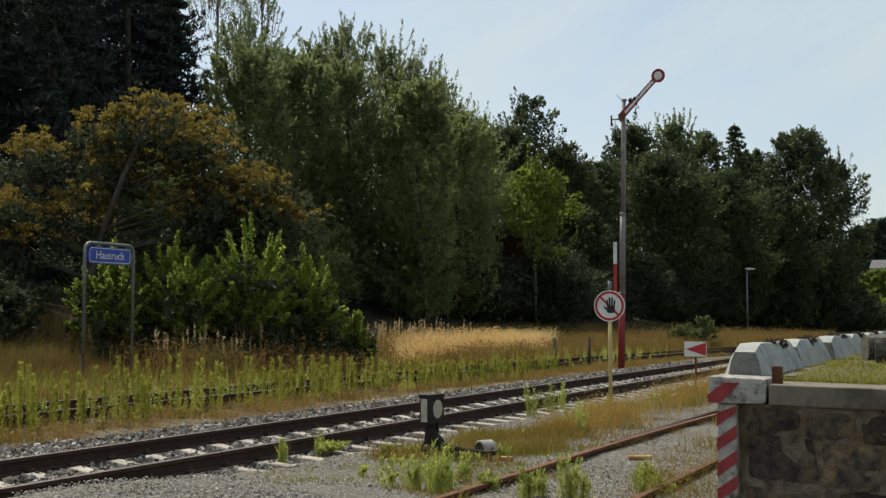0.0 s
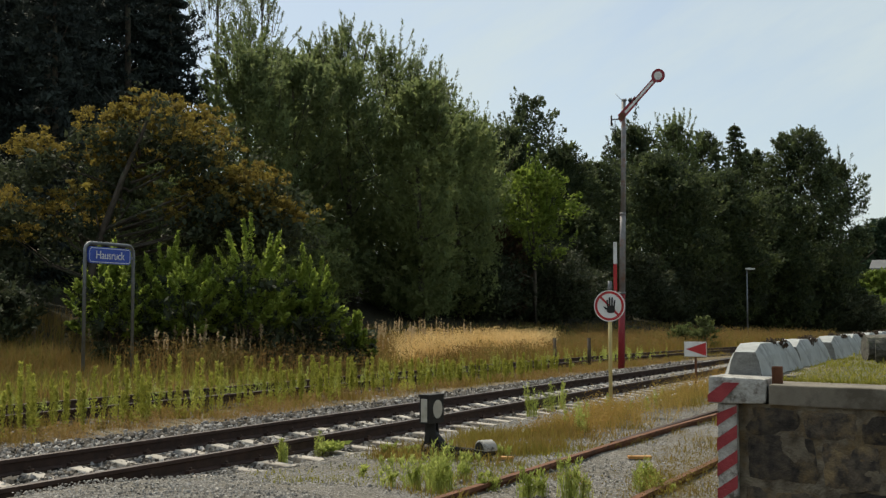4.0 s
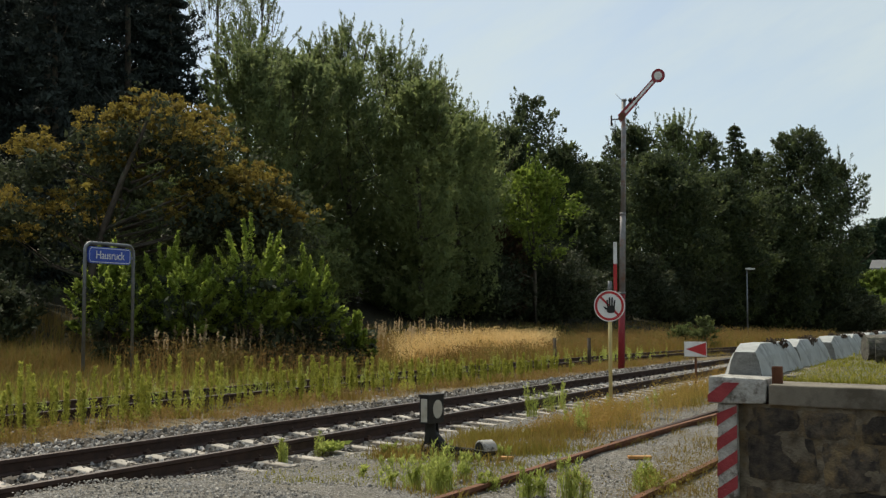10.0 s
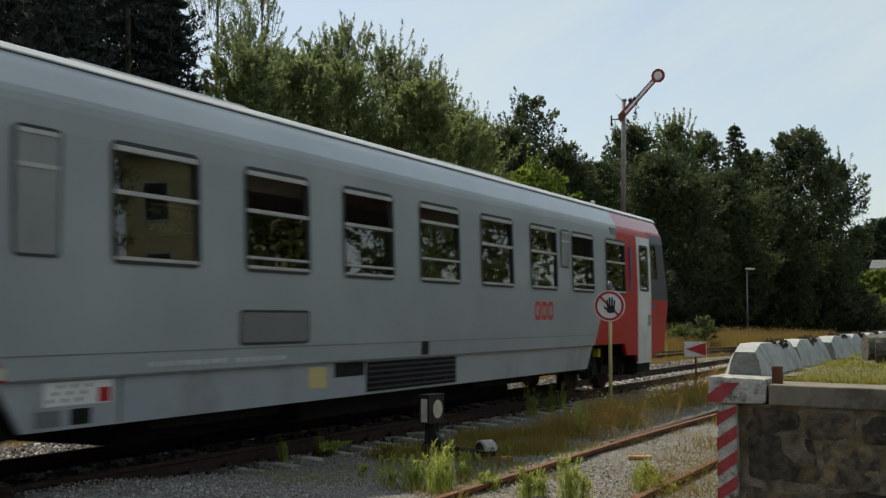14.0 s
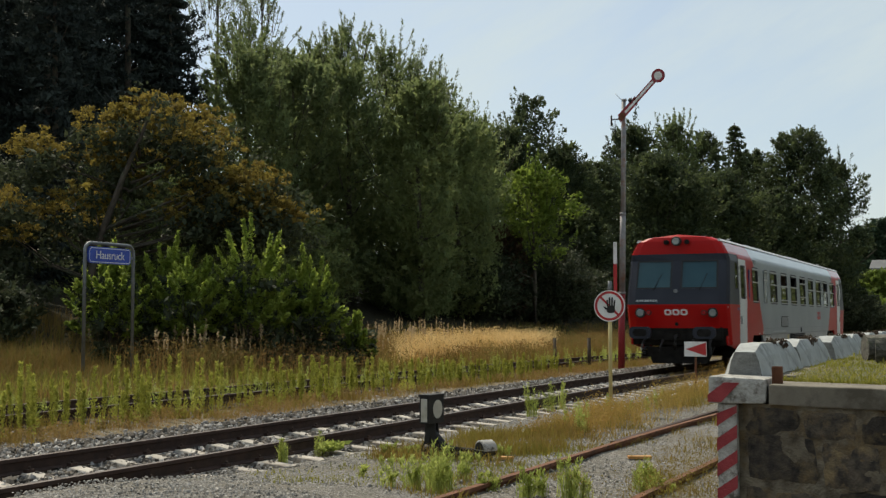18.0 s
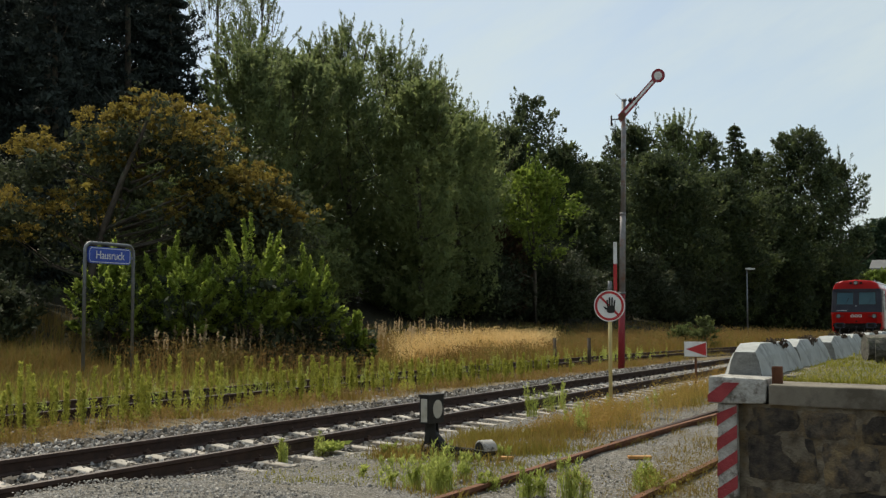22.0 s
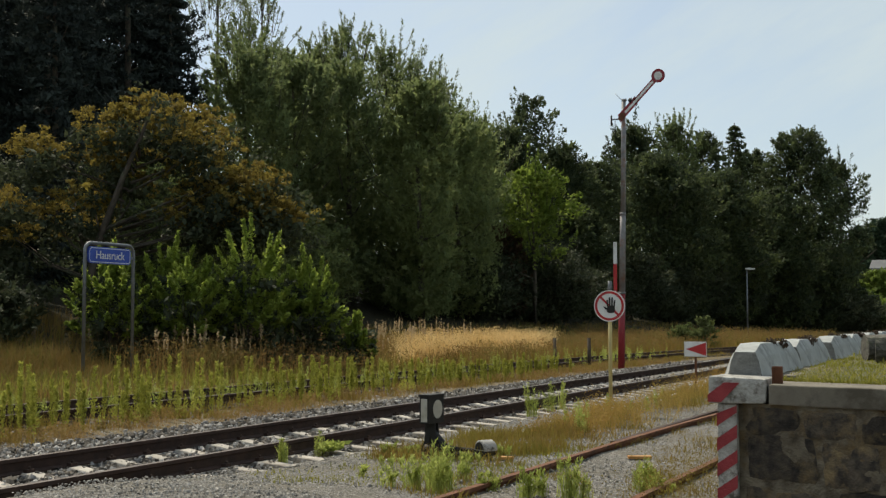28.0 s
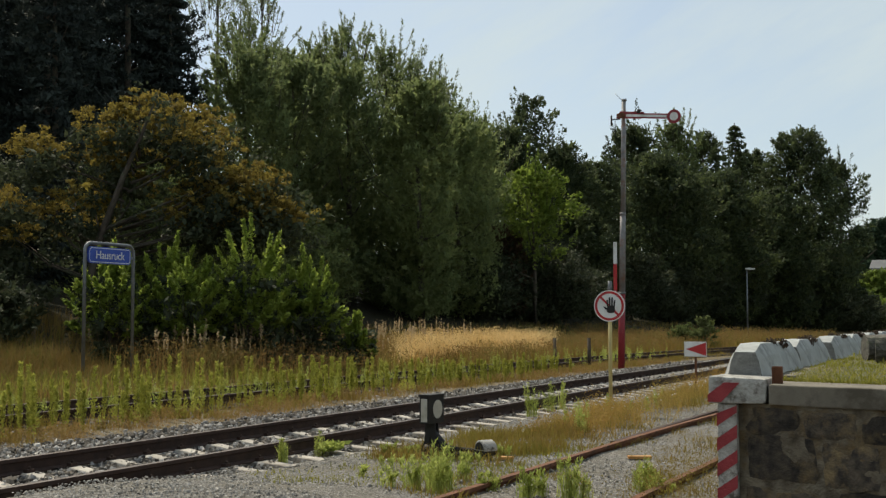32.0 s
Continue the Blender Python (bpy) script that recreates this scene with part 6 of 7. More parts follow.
    for e in (-1, 1):
        b = bmesh.new()
        yd = 11.85 if e > 0 else -11.85 + REAR_NOSE
        box(b, -1.2, 1.2, yd - 0.3, yd + 0.3, 1.22, 2.10, 0.03)
        part("driver_desk", b, M_CABDARK, train)
        b = bmesh.new()
        yb = 10.98 if e > 0 else -10.98 + REAR_DOOR
        box(b, -1.36, 1.36, yb - 0.02, yb + 0.02, 1.22, 3.36)
        part("cab_bulkhead", b, M_CABDARK, train)
    # boxes and tanks below the floor
    for x0, x1, y0, y1, z0 in ((-1.2, 1.2, -5.2, -3.0, 0.55), (-1.1, 1.1, -2.4, 1.4, 0.42), (-1.2, 1.2, 2.2, 4.6, 0.55), (-0.95, 0.95, -11.4, 11.4, 0.80), (-1.15, 1.15, 5.2, 6.7, 0.6), (-0.9, 0.9, -6.7, -5.6, 0.72), (-0.65, 0.65, -5.0, 4.9, 0.36)):
        b = bmesh.new()
        box(b, x0, x1, y0, y1, z0, 1.12, 0.03)
        part("underfloor_box", b, M_UNDER, train)
    for e in (-1, 1):
        nose(train, e)
        bogie(train, 8.6 if e > 0 else -8.3)
    return train


TRAIN = railcar()
# ---- plants ----


def leaf_cloud(name, centres, radii, per, size, mat, rng, parent=None, flat=0.6, long=1.6, droop=0.0, far_leaf=False):
    """Leaves about the given clump centres: small kites, each its own island."""
    centres, radii = np.asarray(centres, float), np.asarray(radii, float)
    k = len(centres)
    n = k * per
    idx = np.repeat(np.arange(k), per)
    d = rng.normal(0, 1, (n, 3))
    d /= np.linalg.norm(d, axis=1)[:, None]
    r = rng.random(n) ** 0.5
    off = d * (r * radii[idx])[:, None]
    off[:, 2] *= flat
    p = centres[idx] + off
    p[:, 2] -= droop * np.hypot(off[:, 0], off[:, 1])
    s = size * rng.lognormal(0, 0.28, n)
    a = rng.normal(0, 1, (n, 3))
    a[:, 2] -= droop * 1.5
    a /= np.linalg.norm(a, axis=1)[:, None]
    u = d * 0.7 + rng.normal(0, 0.6, (n, 3)) + np.array([-0.25, 0, 0.75])
    b = np.cross(a, u)
    b /= np.maximum(np.linalg.norm(b, axis=1), 1e-6)[:, None]
    a, b = a * (s * long * 0.5)[:, None], b * (s * 0.5)[:, None]
    if size * long > 0.2 or far_leaf:  # far leaves are single triangles
        v = np.stack([p - a - b * 0.95, p + a, p - a * 0.7 + b * 0.95], 1)
    else:
        v = np.stack([p - a, p - b * 0.9 + a * 0.1, p + a, p + b * 0.9 + a * 0.1], 1)
    f = np.arange(v.shape[0] * v.shape[1]).reshape(n, v.shape[1])
    return tagged(arrays(name, v.reshape(-1, 3), f, mat, parent), kind="stuff" if parent else "")


def limb_mesh(rng, height, r0, lean, limbs, spread, first=0.3, seg=7):
    """Tapered trunk with rising limbs; returns the bmesh and the limb tips."""
    b = bmesh.new()
    pts = [Vector((lean[0] * t + 0.15 * math.sin(3 * t + r0), lean[1] * t + 0.12 * math.cos(4 * t), height * t)) for t in (0, 0.2, 0.4, 0.6, 0.8, 1.0)]
    pts[0].z = -0.4
    tube(b, pts, [r0 * (1.15 - 0.98 * t) for t in (0, 0.2, 0.4, 0.6, 0.8, 1.0)], seg)
    tips = []
    for i in range(limbs):
        t = first + (0.95 - first) * (i + rng.random()) / limbs
        k = min(int(t * 5), 4)
        base = pts[k].lerp(pts[k + 1], t * 5 - k)
        a = rng.uniform(0, 2 * math.pi)
        ln = spread * (1.15 - 0.75 * t) * rng.uniform(0.7, 1.15)
        tip = base + Vector((math.cos(a) * ln, math.sin(a) * ln, ln * rng.uniform(0.25, 0.75)))
        mid = base.lerp(tip, 0.5) + Vector((0, 0, -0.08 * ln))
        rr = r0 * (1.1 - t) * 0.5 + 0.012
        tube(b, [base, mid, tip], [rr, rr * 0.6, rr * 0.2], 5)
        tips.append((mid.lerp(tip, 0.4), tip))
    return b, tips


def sprays(name, base, way, length, width, per, size, mat, rng, parent=None, long=1.6, sag=0.0):
    """Leafy twigs: leaves set along each twig, thinning to its tip, facing up and outward."""
    k = len(base)
    n = k * per
    i = np.repeat(np.arange(k), per)
    u = rng.random(n) ** 0.62
    side = rng.normal(0, 0.5, (n, 3)) * (width[i] * (1.05 - 0.85 * u))[:, None]
    p = base[i] + way[i] * (length[i] * u)[:, None] + side
    p[:, 2] -= sag * length[i] * u ** 2
    s = size * rng.lognormal(0, 0.26, n)
    a = way[i] * 0.6 + side / width[i][:, None] * 0.9 + rng.normal(0, 0.45, (n, 3))
    a[:, 2] -= sag * 0.8
    a /= np.linalg.norm(a, axis=1)[:, None]
    up = np.array([-0.2, 0, 0.75]) + way[i] * 0.45 + side / width[i][:, None] * 0.6 + rng.normal(0, 0.30, (n, 3))
    b = np.cross(a, up)
    b /= np.maximum(np.linalg.norm(b, axis=1), 1e-6)[:, None]
    a, b = a * (s * long * 0.5)[:, None], b * (s * 0.5)[:, None]
    v = np.stack([p - a - b * 0.9, p + a, p - a * 0.6 + b * 0.95], 1)
    f = np.arange(n * 3).reshape(n, 3)
    return tagged(arrays(name, v.reshape(-1, 3), f, mat, parent), kind="stuff" if parent else "")


def broad_tree(x, y, top, hw, mat, label, leaf=0.17, clumps=90, per=70, low=0.06, sparse_top=0, name="tree", shape=0.8, rise=0.45, long=1.6, sag=0.0, group="trees of the wood", far=0.0, thin=1.0):
    """Broadleaf tree: a crown of leafy twigs that point out and up, uneven outline, leaves down to height low * h."""
    rng = np.random.default_rng(int(abs(x * 131 + y * 17 + top * 7)))
    if far:  # the wood stands back from the line
        x, y, top, hw, leaf = x * far, y * far, 1.555 + (top - 1.555) * far, hw * far, leaf * far
    plume = mat in (M_L_WILLOW, M_L_SUNWILLOW, M_L_SHOOT)  # upright feathery twigs
    g = ground_z(x, y)
    h = top - g
    t = thing(name, x, y, g, 0, label, "tree" if name != "shrub" else "shrub", group)
    bm, tips = limb_mesh(rng, h * 0.93, max(0.05, h * 0.014), (rng.uniform(-0.4, 0.4), rng.uniform(-0.4, 0.4)), 12, hw * 1.0)
    part("trunk", bm, M_BARK, t)
    k = int(clumps * 1.9)
    zz = low + (1 - low) * rng.random(k) ** 0.85
    v = (zz - low) / (1 - low)
    prof = np.sqrt(1 - np.clip((v - 0.42) / 0.60, 0, 1) ** 2.3) * (0.62 + 0.38 * np.clip(v / 0.42, 0, 1)) ** shape
    a = rng.uniform(0, 2 * np.pi, k)
    ph = rng.uniform(0, 6, 3)
    lobes = 1 + 0.20 * np.sin(3 * a + ph[0] + 4 * zz) + 0.16 * np.sin(5 * a + 11 * zz + ph[1]) + 0.10 * np.sin(17 * zz + ph[2])
    rad = hw * 0.93 * prof * lobes * (0.40 + 0.60 * rng.random(k) ** 0.5)
    tip = np.stack([rad * np.cos(a), rad * np.sin(a), zz * h * 0.985], 1)
    up = (1.25 if plume else rise) + 0.9 * np.clip((zz - 0.72) / 0.28, 0, 1)
    way = np.stack([np.cos(a), np.sin(a), up], 1) + rng.normal(0, 0.28, (k, 3))
    way /= np.linalg.norm(way, axis=1)[:, None]
    ln = hw * (rng.uniform(0.40, 0.85, k) if plume else rng.uniform(0.30, 0.58, k))
    wd = ln * (rng.uniform(0.20, 0.34, k) if plume else rng.uniform(0.36, 0.60, k))
    base = tip - way * ln[:, None]
    base[:, 2] = np.maximum(base[:, 2], low * h * 0.5 + 0.05)
    fine = 0.76 if group == "trees of the wood" else 1.0
    sprays("crown", base, way, ln, wd, max(6, int(per * 0.62 * thin)), leaf * fine, mat, rng, t, long * (1.25 if plume else 1.0), sag)
    if sparse_top:  # young shoots stand out of the crown against the sky
        b2 = bmesh.new()
        for nm, m, q, l0, l1, size, leaves in (("crown_shoot", mat, int(sparse_top * 1.2), 0.35, 0.7, 0.62, 44), ("young_shoot", M_L_SHOOT if plume else mat, sparse_top if plume else sparse_top // 2, 0.6, 1.0, 0.52, 42)):
            cx, cy = rng.normal(0, hw * 0.40, q), rng.normal(0, hw * 0.32, q)
            rr = np.hypot(cx, cy) / hw
            sb = np.stack([cx, cy, h * (0.97 - 0.05 * rng.random(q)) - hw * 1.15 * rr ** 1.5], 1)
            sw = np.stack([cx / hw * 0.5, cy / hw * 0.5, np.full(q, 1.0)], 1) + rng.normal(0, 0.10, (q, 3))
            sw /= np.linalg.norm(sw, axis=1)[:, None]
            sl = hw * rng.uniform(l0, l1, q) * 0.72
            sprays(nm, sb, sw, sl, np.full(q, hw * 0.10), leaves, leaf * size, m, rng, t, 1.9, 0.0)
            for c, w, l in zip(sb, sw, sl):
                tube(b2, [tuple(c - w * hw * 0.4), tuple(c + w * l * 0.5), tuple(c + w * l)], [0.022, 0.012, 0.004], 4)
        tagged(part("twig", b2, M_BARK, t), kind="stuff")
    return t


def conifer(x, y, top, hw, label, mat=None, tiers=26, low=0.05):
    rng = np.random.default_rng(int(abs(x * 31 + y * 57)))
    g = ground_z(x, y)
    h = top - g
    t = thing("conifer", x, y, g, 0, label, "tree", "trees of the wood")
    bm, _ = limb_mesh(rng, h, h * 0.012, (0, 0), 6, hw * 0.5)
    part("trunk", bm, M_BARK, t)
    c, r = [], []
    for k in range(tiers):
        u = low + (1 - low) * k / tiers
        rr = hw * (1 - u) ** 0.75 + 0.15
        m = int(5 + 9 * (1 - u))
        for j in range(m):
            a = 2 * math.pi * (j + rng.random() * 0.7) / m
            for q in (0.35, 0.72, 1.0):
                f = rr * q * rng.uniform(0.8, 1.1)
                c.append((f * math.cos(a), f * math.sin(a), u * h - 0.32 * f + rng.uniform(-0.15, 0.15)))
                r.append(0.42 * (0.6 + 0.5 * (1 - u)))
    leaf_cloud("crown", c, r, 34, 0.11, mat or M_L_DARK, rng, t, 0.45, 2.3, 0.35, True)
    return t


def golden_tree(x, y, top, hw):
    """Wide leaning tree whose crown tops are hung with yellow-brown seed clusters over dark leaves."""
    rng = np.random.default_rng(77)
    g = ground_z(x, y)
    h = top - g
    t = thing("tree", x, y, g, 0, "wide tree with yellow brown seed clusters and a leaning trunk", "tree")
    b = bmesh.new()
    ex, ey = math.cos(radians(24.9)), math.sin(radians(24.9))  # across the view

    def at(u, w, z):
        return Vector((u * ex - w * ey, u * ey + w * ex, z))
    stem = [(-1.6, -2.0, -0.3), (-1.35, -2.0, 1.3), (-1.06, -2.0, 2.9), (-0.29, -2.1, 4.9), (0.22, -2.0, 6.2), (0.6, -1.5, 7.6)]
    tube(b, [at(*q) for q in stem], [0.16, 0.13, 0.11, 0.08, 0.05, 0.012], 8)
    tube(b, [at(-1.2, -1.9, 2.0), at(-1.9, -1.2, 3.4), at(-2.2, -0.6, 4.8)], [0.06, 0.04, 0.012], 6)
    tube(b, [at(-0.9, -2.0, 3.3), at(0.8, -1.6, 4.1), at(2.6, -1.3, 4.9)], [0.06, 0.045, 0.015], 6)
    heads = []
    # lobes of the crown: across, height, radius
    lobes = ((-2.9, 6.1, 0.65), (-4.0, 4.5, 0.45), (-3.9, 3.6, 0.5), (0.3, 7.3, 1.1), (-1.0, 6.9, 0.9), (1.8, 6.5, 1.2), (-0.8, 5.8, 0.7), (2.7, 5.2, 0.9), (3.6, 5.0, 0.8), (2.0, 4.2, 1.1), (4.3, 4.2, 0.7), (-1.7, 4.3, 0.8), (3.3, 3.8, 0.9))
    for u0, z0, r0 in lobes:
        for i in range(int(15 * r0)):
            u, z, w = u0 + rng.normal(0, r0 * 0.5), z0 + rng.normal(0, r0 * 0.36), rng.uniform(-2.5, 0.4)
            if abs(u + 1.5 - 0.29 * z) < 0.5 and w < -1.4:
                w += 2.0
            heads.append(at(u, w, z - 0.32))
    for k, p in enumerate(heads):
        if k % 5 == 0:
            zs = max(min(p.z - 1.5, 5.5), 1.5)
            s = at(-1.6 + 0.30 * zs, -1.7, zs)
            tube(b, [s, s.lerp(p, 0.55) + Vector((0, 0, -0.25)), p], [0.045, 0.03, 0.01], 5)
    part("trunk", b, M_BARK, t)
    c, r, cd, rd = [], [], [], []
    for p in heads:
        for j in range(9):
            o = Vector((rng.normal(0, 0.36), rng.normal(0, 0.36), rng.normal(0, 0.17)))
            c.append(p + o)
            r.append(rng.uniform(0.11, 0.22))
        # leaves below the clusters, darker in colour as painted shade
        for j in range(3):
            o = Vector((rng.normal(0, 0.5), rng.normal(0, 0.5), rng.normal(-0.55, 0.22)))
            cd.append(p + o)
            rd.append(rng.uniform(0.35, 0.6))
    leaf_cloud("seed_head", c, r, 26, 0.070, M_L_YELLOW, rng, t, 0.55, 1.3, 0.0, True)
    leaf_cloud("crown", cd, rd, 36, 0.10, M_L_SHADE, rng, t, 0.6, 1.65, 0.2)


def arching_shrub(x, y, top, hw, label, group):
    """Shrub of many arching shoots: light narrow leaves towards the tips, shade within painted as darker leaves."""
    rng = np.random.default_rng(int(abs(x * 131 + y * 17)))
    g = ground_z(x, y)
    h = top - g
    t = thing("shrub", x, y, g, 0, label, "shrub", group)
    b = bmesh.new()
    k = int(54 * hw)
    a, q = rng.uniform(0, 2 * np.pi, k), rng.random(k) ** 0.6
    tips = np.stack([q * hw * np.cos(a), q * hw * np.sin(a), h * (1.02 - 0.55 * q ** 1.6) * rng.uniform(0.55, 1.08, k)], 1)
    for i in range(k):
        tip = Vector(tips[i])
        mid = Vector((tip.x * 0.45, tip.y * 0.45, tip.z * 0.62))
        if i % 3 == 0:
            tube(b, [(tip.x * 0.1, tip.y * 0.1, -0.1), mid, tip], [0.02, 0.012, 0.004], 4)
    part("stem", b, M_BARK, t)
    outer = np.stack([tips[:, 0] * 0.5, tips[:, 1] * 0.5, tips[:, 2] * 0.68], 1)
    way = tips - outer
    ln = np.linalg.norm(way, axis=1)
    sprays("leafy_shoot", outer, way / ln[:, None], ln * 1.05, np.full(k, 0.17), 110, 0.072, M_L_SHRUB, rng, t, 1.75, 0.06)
    # inner leaves in a darker colour, painting the shade inside the shrub
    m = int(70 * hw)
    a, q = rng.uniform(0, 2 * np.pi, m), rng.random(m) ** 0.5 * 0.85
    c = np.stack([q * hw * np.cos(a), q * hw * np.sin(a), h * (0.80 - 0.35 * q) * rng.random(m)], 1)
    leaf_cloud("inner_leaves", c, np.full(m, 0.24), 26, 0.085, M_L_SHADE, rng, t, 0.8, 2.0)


def wood():
    lb_g, lb_w = "dense green broadleaf tree of the wood edge", "tall grey green willow of the wood edge"
    K = 1.16
    # dark spruces
    for x, y, top, hw in ((-43.0, 41.0, 23.0, 5.0), (-39.5, 42.3, 24.5, 4.8), (-37.5, 45.5, 23.0, 4.2), (-36.9, 48.0, 19.5, 2.5), (-35.0, 38.0, 18.0, 4.2), (-38.0, 36.0, 19.0, 4.5)):
        conifer(x, y, top, hw, "tall dark spruce behind the golden tree")
    for x, y, top, hw in ((-46.0, 46.0, 22.0, 5.0), (-42.0, 48.5, 22.5, 4.4), (-39.3, 50.2, 19.0, 2.8), (-40.0, 33.0, 18.0, 5.0)):
        broad_tree(x, y, top, hw, M_L_DARK, "dark tall tree deep in the wood", 0.15, 330, 95, 0.0, shape=0.45)
    for x, y, top, hw in ((-49.0, 51.0, 24.0, 6.0), (-48.0, 53.0, 25.0, 4.6), (-54.0, 45.0, 24.0, 7.0)):
        broad_tree(x, y, top, hw, M_L_DARK, "dark tall tree deep in the wood", 0.34, 230, 60, 0.0, shape=0.4)
    # light back rows
    broad_tree(-34.9, 51.2, 17.0, 2.4, M_L_WILLOW, lb_w, 0.13, 110, 60, 0.2, 22, far=K)
    broad_tree(-29.0, 51.8, 16.0, 2.2, M_L_WILLOW, lb_w, 0.13, 110, 60, 0.2, 18, far=K)
    broad_tree(-36.0, 85.0, 15.0, 5.0, M_L_GREEN, lb_g, 0.24, 170, 70, 0.0)
    broad_tree(-31.5, 50.0, 15.0, 2.9, M_L_WILLOW, lb_g, 0.15, 190, 70, 0.0, 0, far=K)
    broad_tree(-28.0, 41.5, 13.0, 2.5, M_L_WILLOW, lb_w, 0.13, 240, 70, 0.08, 12, sag=0.1, far=K)
    broad_tree(-27.3, 44.2, 12.9, 2.3, M_L_WILLOW, lb_w, 0.14, 230, 70, 0.08, 10, far=K)
    broad_tree(-26.4, 46.8, 13.2, 2.4, M_L_WILLOW, lb_w, 0.14, 240, 70, 0.08, 8, far=K)
    broad_tree(-27.2, 55.0, 14.0, 2.3, M_L_WILLOW, "slender birch with hanging shoots in the wood", 0.13, 150, 60, 0.15, 20, sag=0.2, far=K)
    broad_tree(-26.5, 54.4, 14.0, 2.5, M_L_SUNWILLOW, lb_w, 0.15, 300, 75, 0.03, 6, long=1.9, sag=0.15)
    broad_tree(-27.9, 59.2, 13.2, 2.5, M_L_GREEN, lb_g, 0.15, 220, 70, 0.06, 8, far=K)
    broad_tree(-28.3, 63.4, 13.0, 1.8, M_L_WILLOW, lb_w, 0.14, 100, 50, 0.2, 18, far=K)
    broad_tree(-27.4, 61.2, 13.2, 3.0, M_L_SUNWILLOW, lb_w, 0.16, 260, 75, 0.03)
    broad_tree(-33.0, 60.0, 12.5, 4.0, M_L_GREEN, lb_g, 0.18, 200, 70, 0.0, far=K)
    for x, y, top, hw in ((-33.1, 64.0, 18.0, 3.2), (-31.6, 66.9, 16.4, 3.2), (-31.1, 71.5, 14.8, 3.0), (-36.8, 61.9, 18.2, 3.0)):
        broad_tree(x, y, top, hw, M_L_WILLOW, lb_w, 0.16, 170, 60, 0.1, 14)
    # middle group
    broad_tree(-29.9, 79.0, 17.2, 2.7, M_L_DEEP, lb_g, 0.19, 150, 60, 0.1, 8, far=K)
    broad_tree(-27.6, 68.1, 13.4, 3.2, M_L_DEEP, lb_g, 0.18, 280, 75, 0.04, far=K)
    broad_tree(-26.4, 75.4, 13.2, 3.2, M_L_DEEP, lb_g, 0.19, 260, 75, 0.04, far=K)
    broad_tree(-24.0, 63.7, 10.2, 2.5, M_L_MAPLE, "sunlit bright green maple at the wood edge", 0.19, 80, 70, 0.46, 10, far=1.06)
    broad_tree(-26.0, 80.0, 12.5, 3.0, M_L_DEEP, lb_g, 0.19, 240, 75, 0.04, far=K)
    broad_tree(-23.9, 71.5, 8.6, 2.7, M_L_DEEP, lb_g, 0.19, 220, 75, 0.02, far=K)
    broad_tree(-32.0, 92.0, 14.0, 5.0, M_L_DEEP, lb_g, 0.24, 180, 70, 0.0, far=K)
    # far group
    broad_tree(-29.1, 101.4, 18.4, 4.2, M_L_DEEP, lb_g, 0.24, 280, 70, 0.06, 6, far=K)
    broad_tree(-27.5, 109.7, 20.2, 3.0, M_L_WILLOW, "birch with hanging twigs in the wood", 0.20, 260, 60, 0.06, 12, sag=0.25, far=K)
    broad_tree(-23.8, 89.8, 14.2, 5.0, M_L_DEEP, lb_g, 0.23, 360, 80, 0.02, far=K)
    conifer(-27.6, 136.9, 23.4, 6.2, "dark spruce rising from the wood", M_L_DEEP, 44)
    broad_tree(-30.0, 131.6, 22.3, 4.6, M_L_DEEP, lb_g, 0.27, 220, 70, 0.0)
    broad_tree(-21.6, 99.9, 13.9, 4.9, M_L_DEEP, lb_g, 0.24, 340, 80, 0.02, far=K)
    broad_tree(-18.2, 120.8, 20.2, 5.2, M_L_DEEP, lb_g, 0.26, 400, 80, 0.04, far=K)
    broad_tree(-16.0, 130.5, 18.2, 3.8, M_L_DEEP, lb_g, 0.25, 220, 70, 0.06, 8, far=K)
    broad_tree(-18.9, 110.0, 13.2, 4.2, M_L_DEEP, lb_g, 0.24, 300, 80, 0.02, far=K)
    broad_tree(-24.0, 130.0, 15.0, 5.5, M_L_DEEP, lb_g, 0.27, 220, 70, 0.02, far=K)
    for i in range(7):
        broad_tree(-50 + 4.3 * i, 255 + 6 * (i % 2), 20.0 - 0.9 * i, 7.0, M_L_FAR, "hazy far tree beyond the line", 0.6, 160, 60, 0.02, group="far trees")
    broad_tree(-26.8, 144.1, 21.5, 4.6, M_L_DEEP, lb_g, 0.30, 240, 70, 0.02)
    for x, y, top, hw in ((-22.8, 249.5, 21.3, 5.5), (-19.5, 251.1, 20.6, 6.0), (-25.9, 252.5, 19.8, 5.5)):
        broad_tree(x, y, top, hw, M_L_FAR, "hazy far tree beyond the line", 0.5, 160, 60, 0.02, group="far trees")
    for x, y, top in ((-20.7, 216.4, 9.8), (-18.6, 217.3, 10.1)):
        broad_tree(x, y, top, 4.6, M_L_BRIGHT, "bright green far tree before the house", 0.42, 150, 60, 0.02, group="far trees")
    # airy pale birches behind the willows
    broad_tree(-45.0, 62.9, 23.0, 2.2, M_L_SHOOT, "slender airy birch behind the willows", 0.15, 34, 60, 0.4, 16, thin=0.22)
    broad_tree(-41.4, 62.4, 22.1, 2.0, M_L_SHOOT, "slender airy birch behind the willows", 0.15, 30, 60, 0.4, 14, thin=0.22)
    broad_tree(-27.1, 66.8, 7.2, 1.7, M_L_BROWN, "withered red brown shrub at the wood edge", 0.13, 90, 60, 0.1, name="shrub", shape=0.5, group="shrubs of the wood edge")
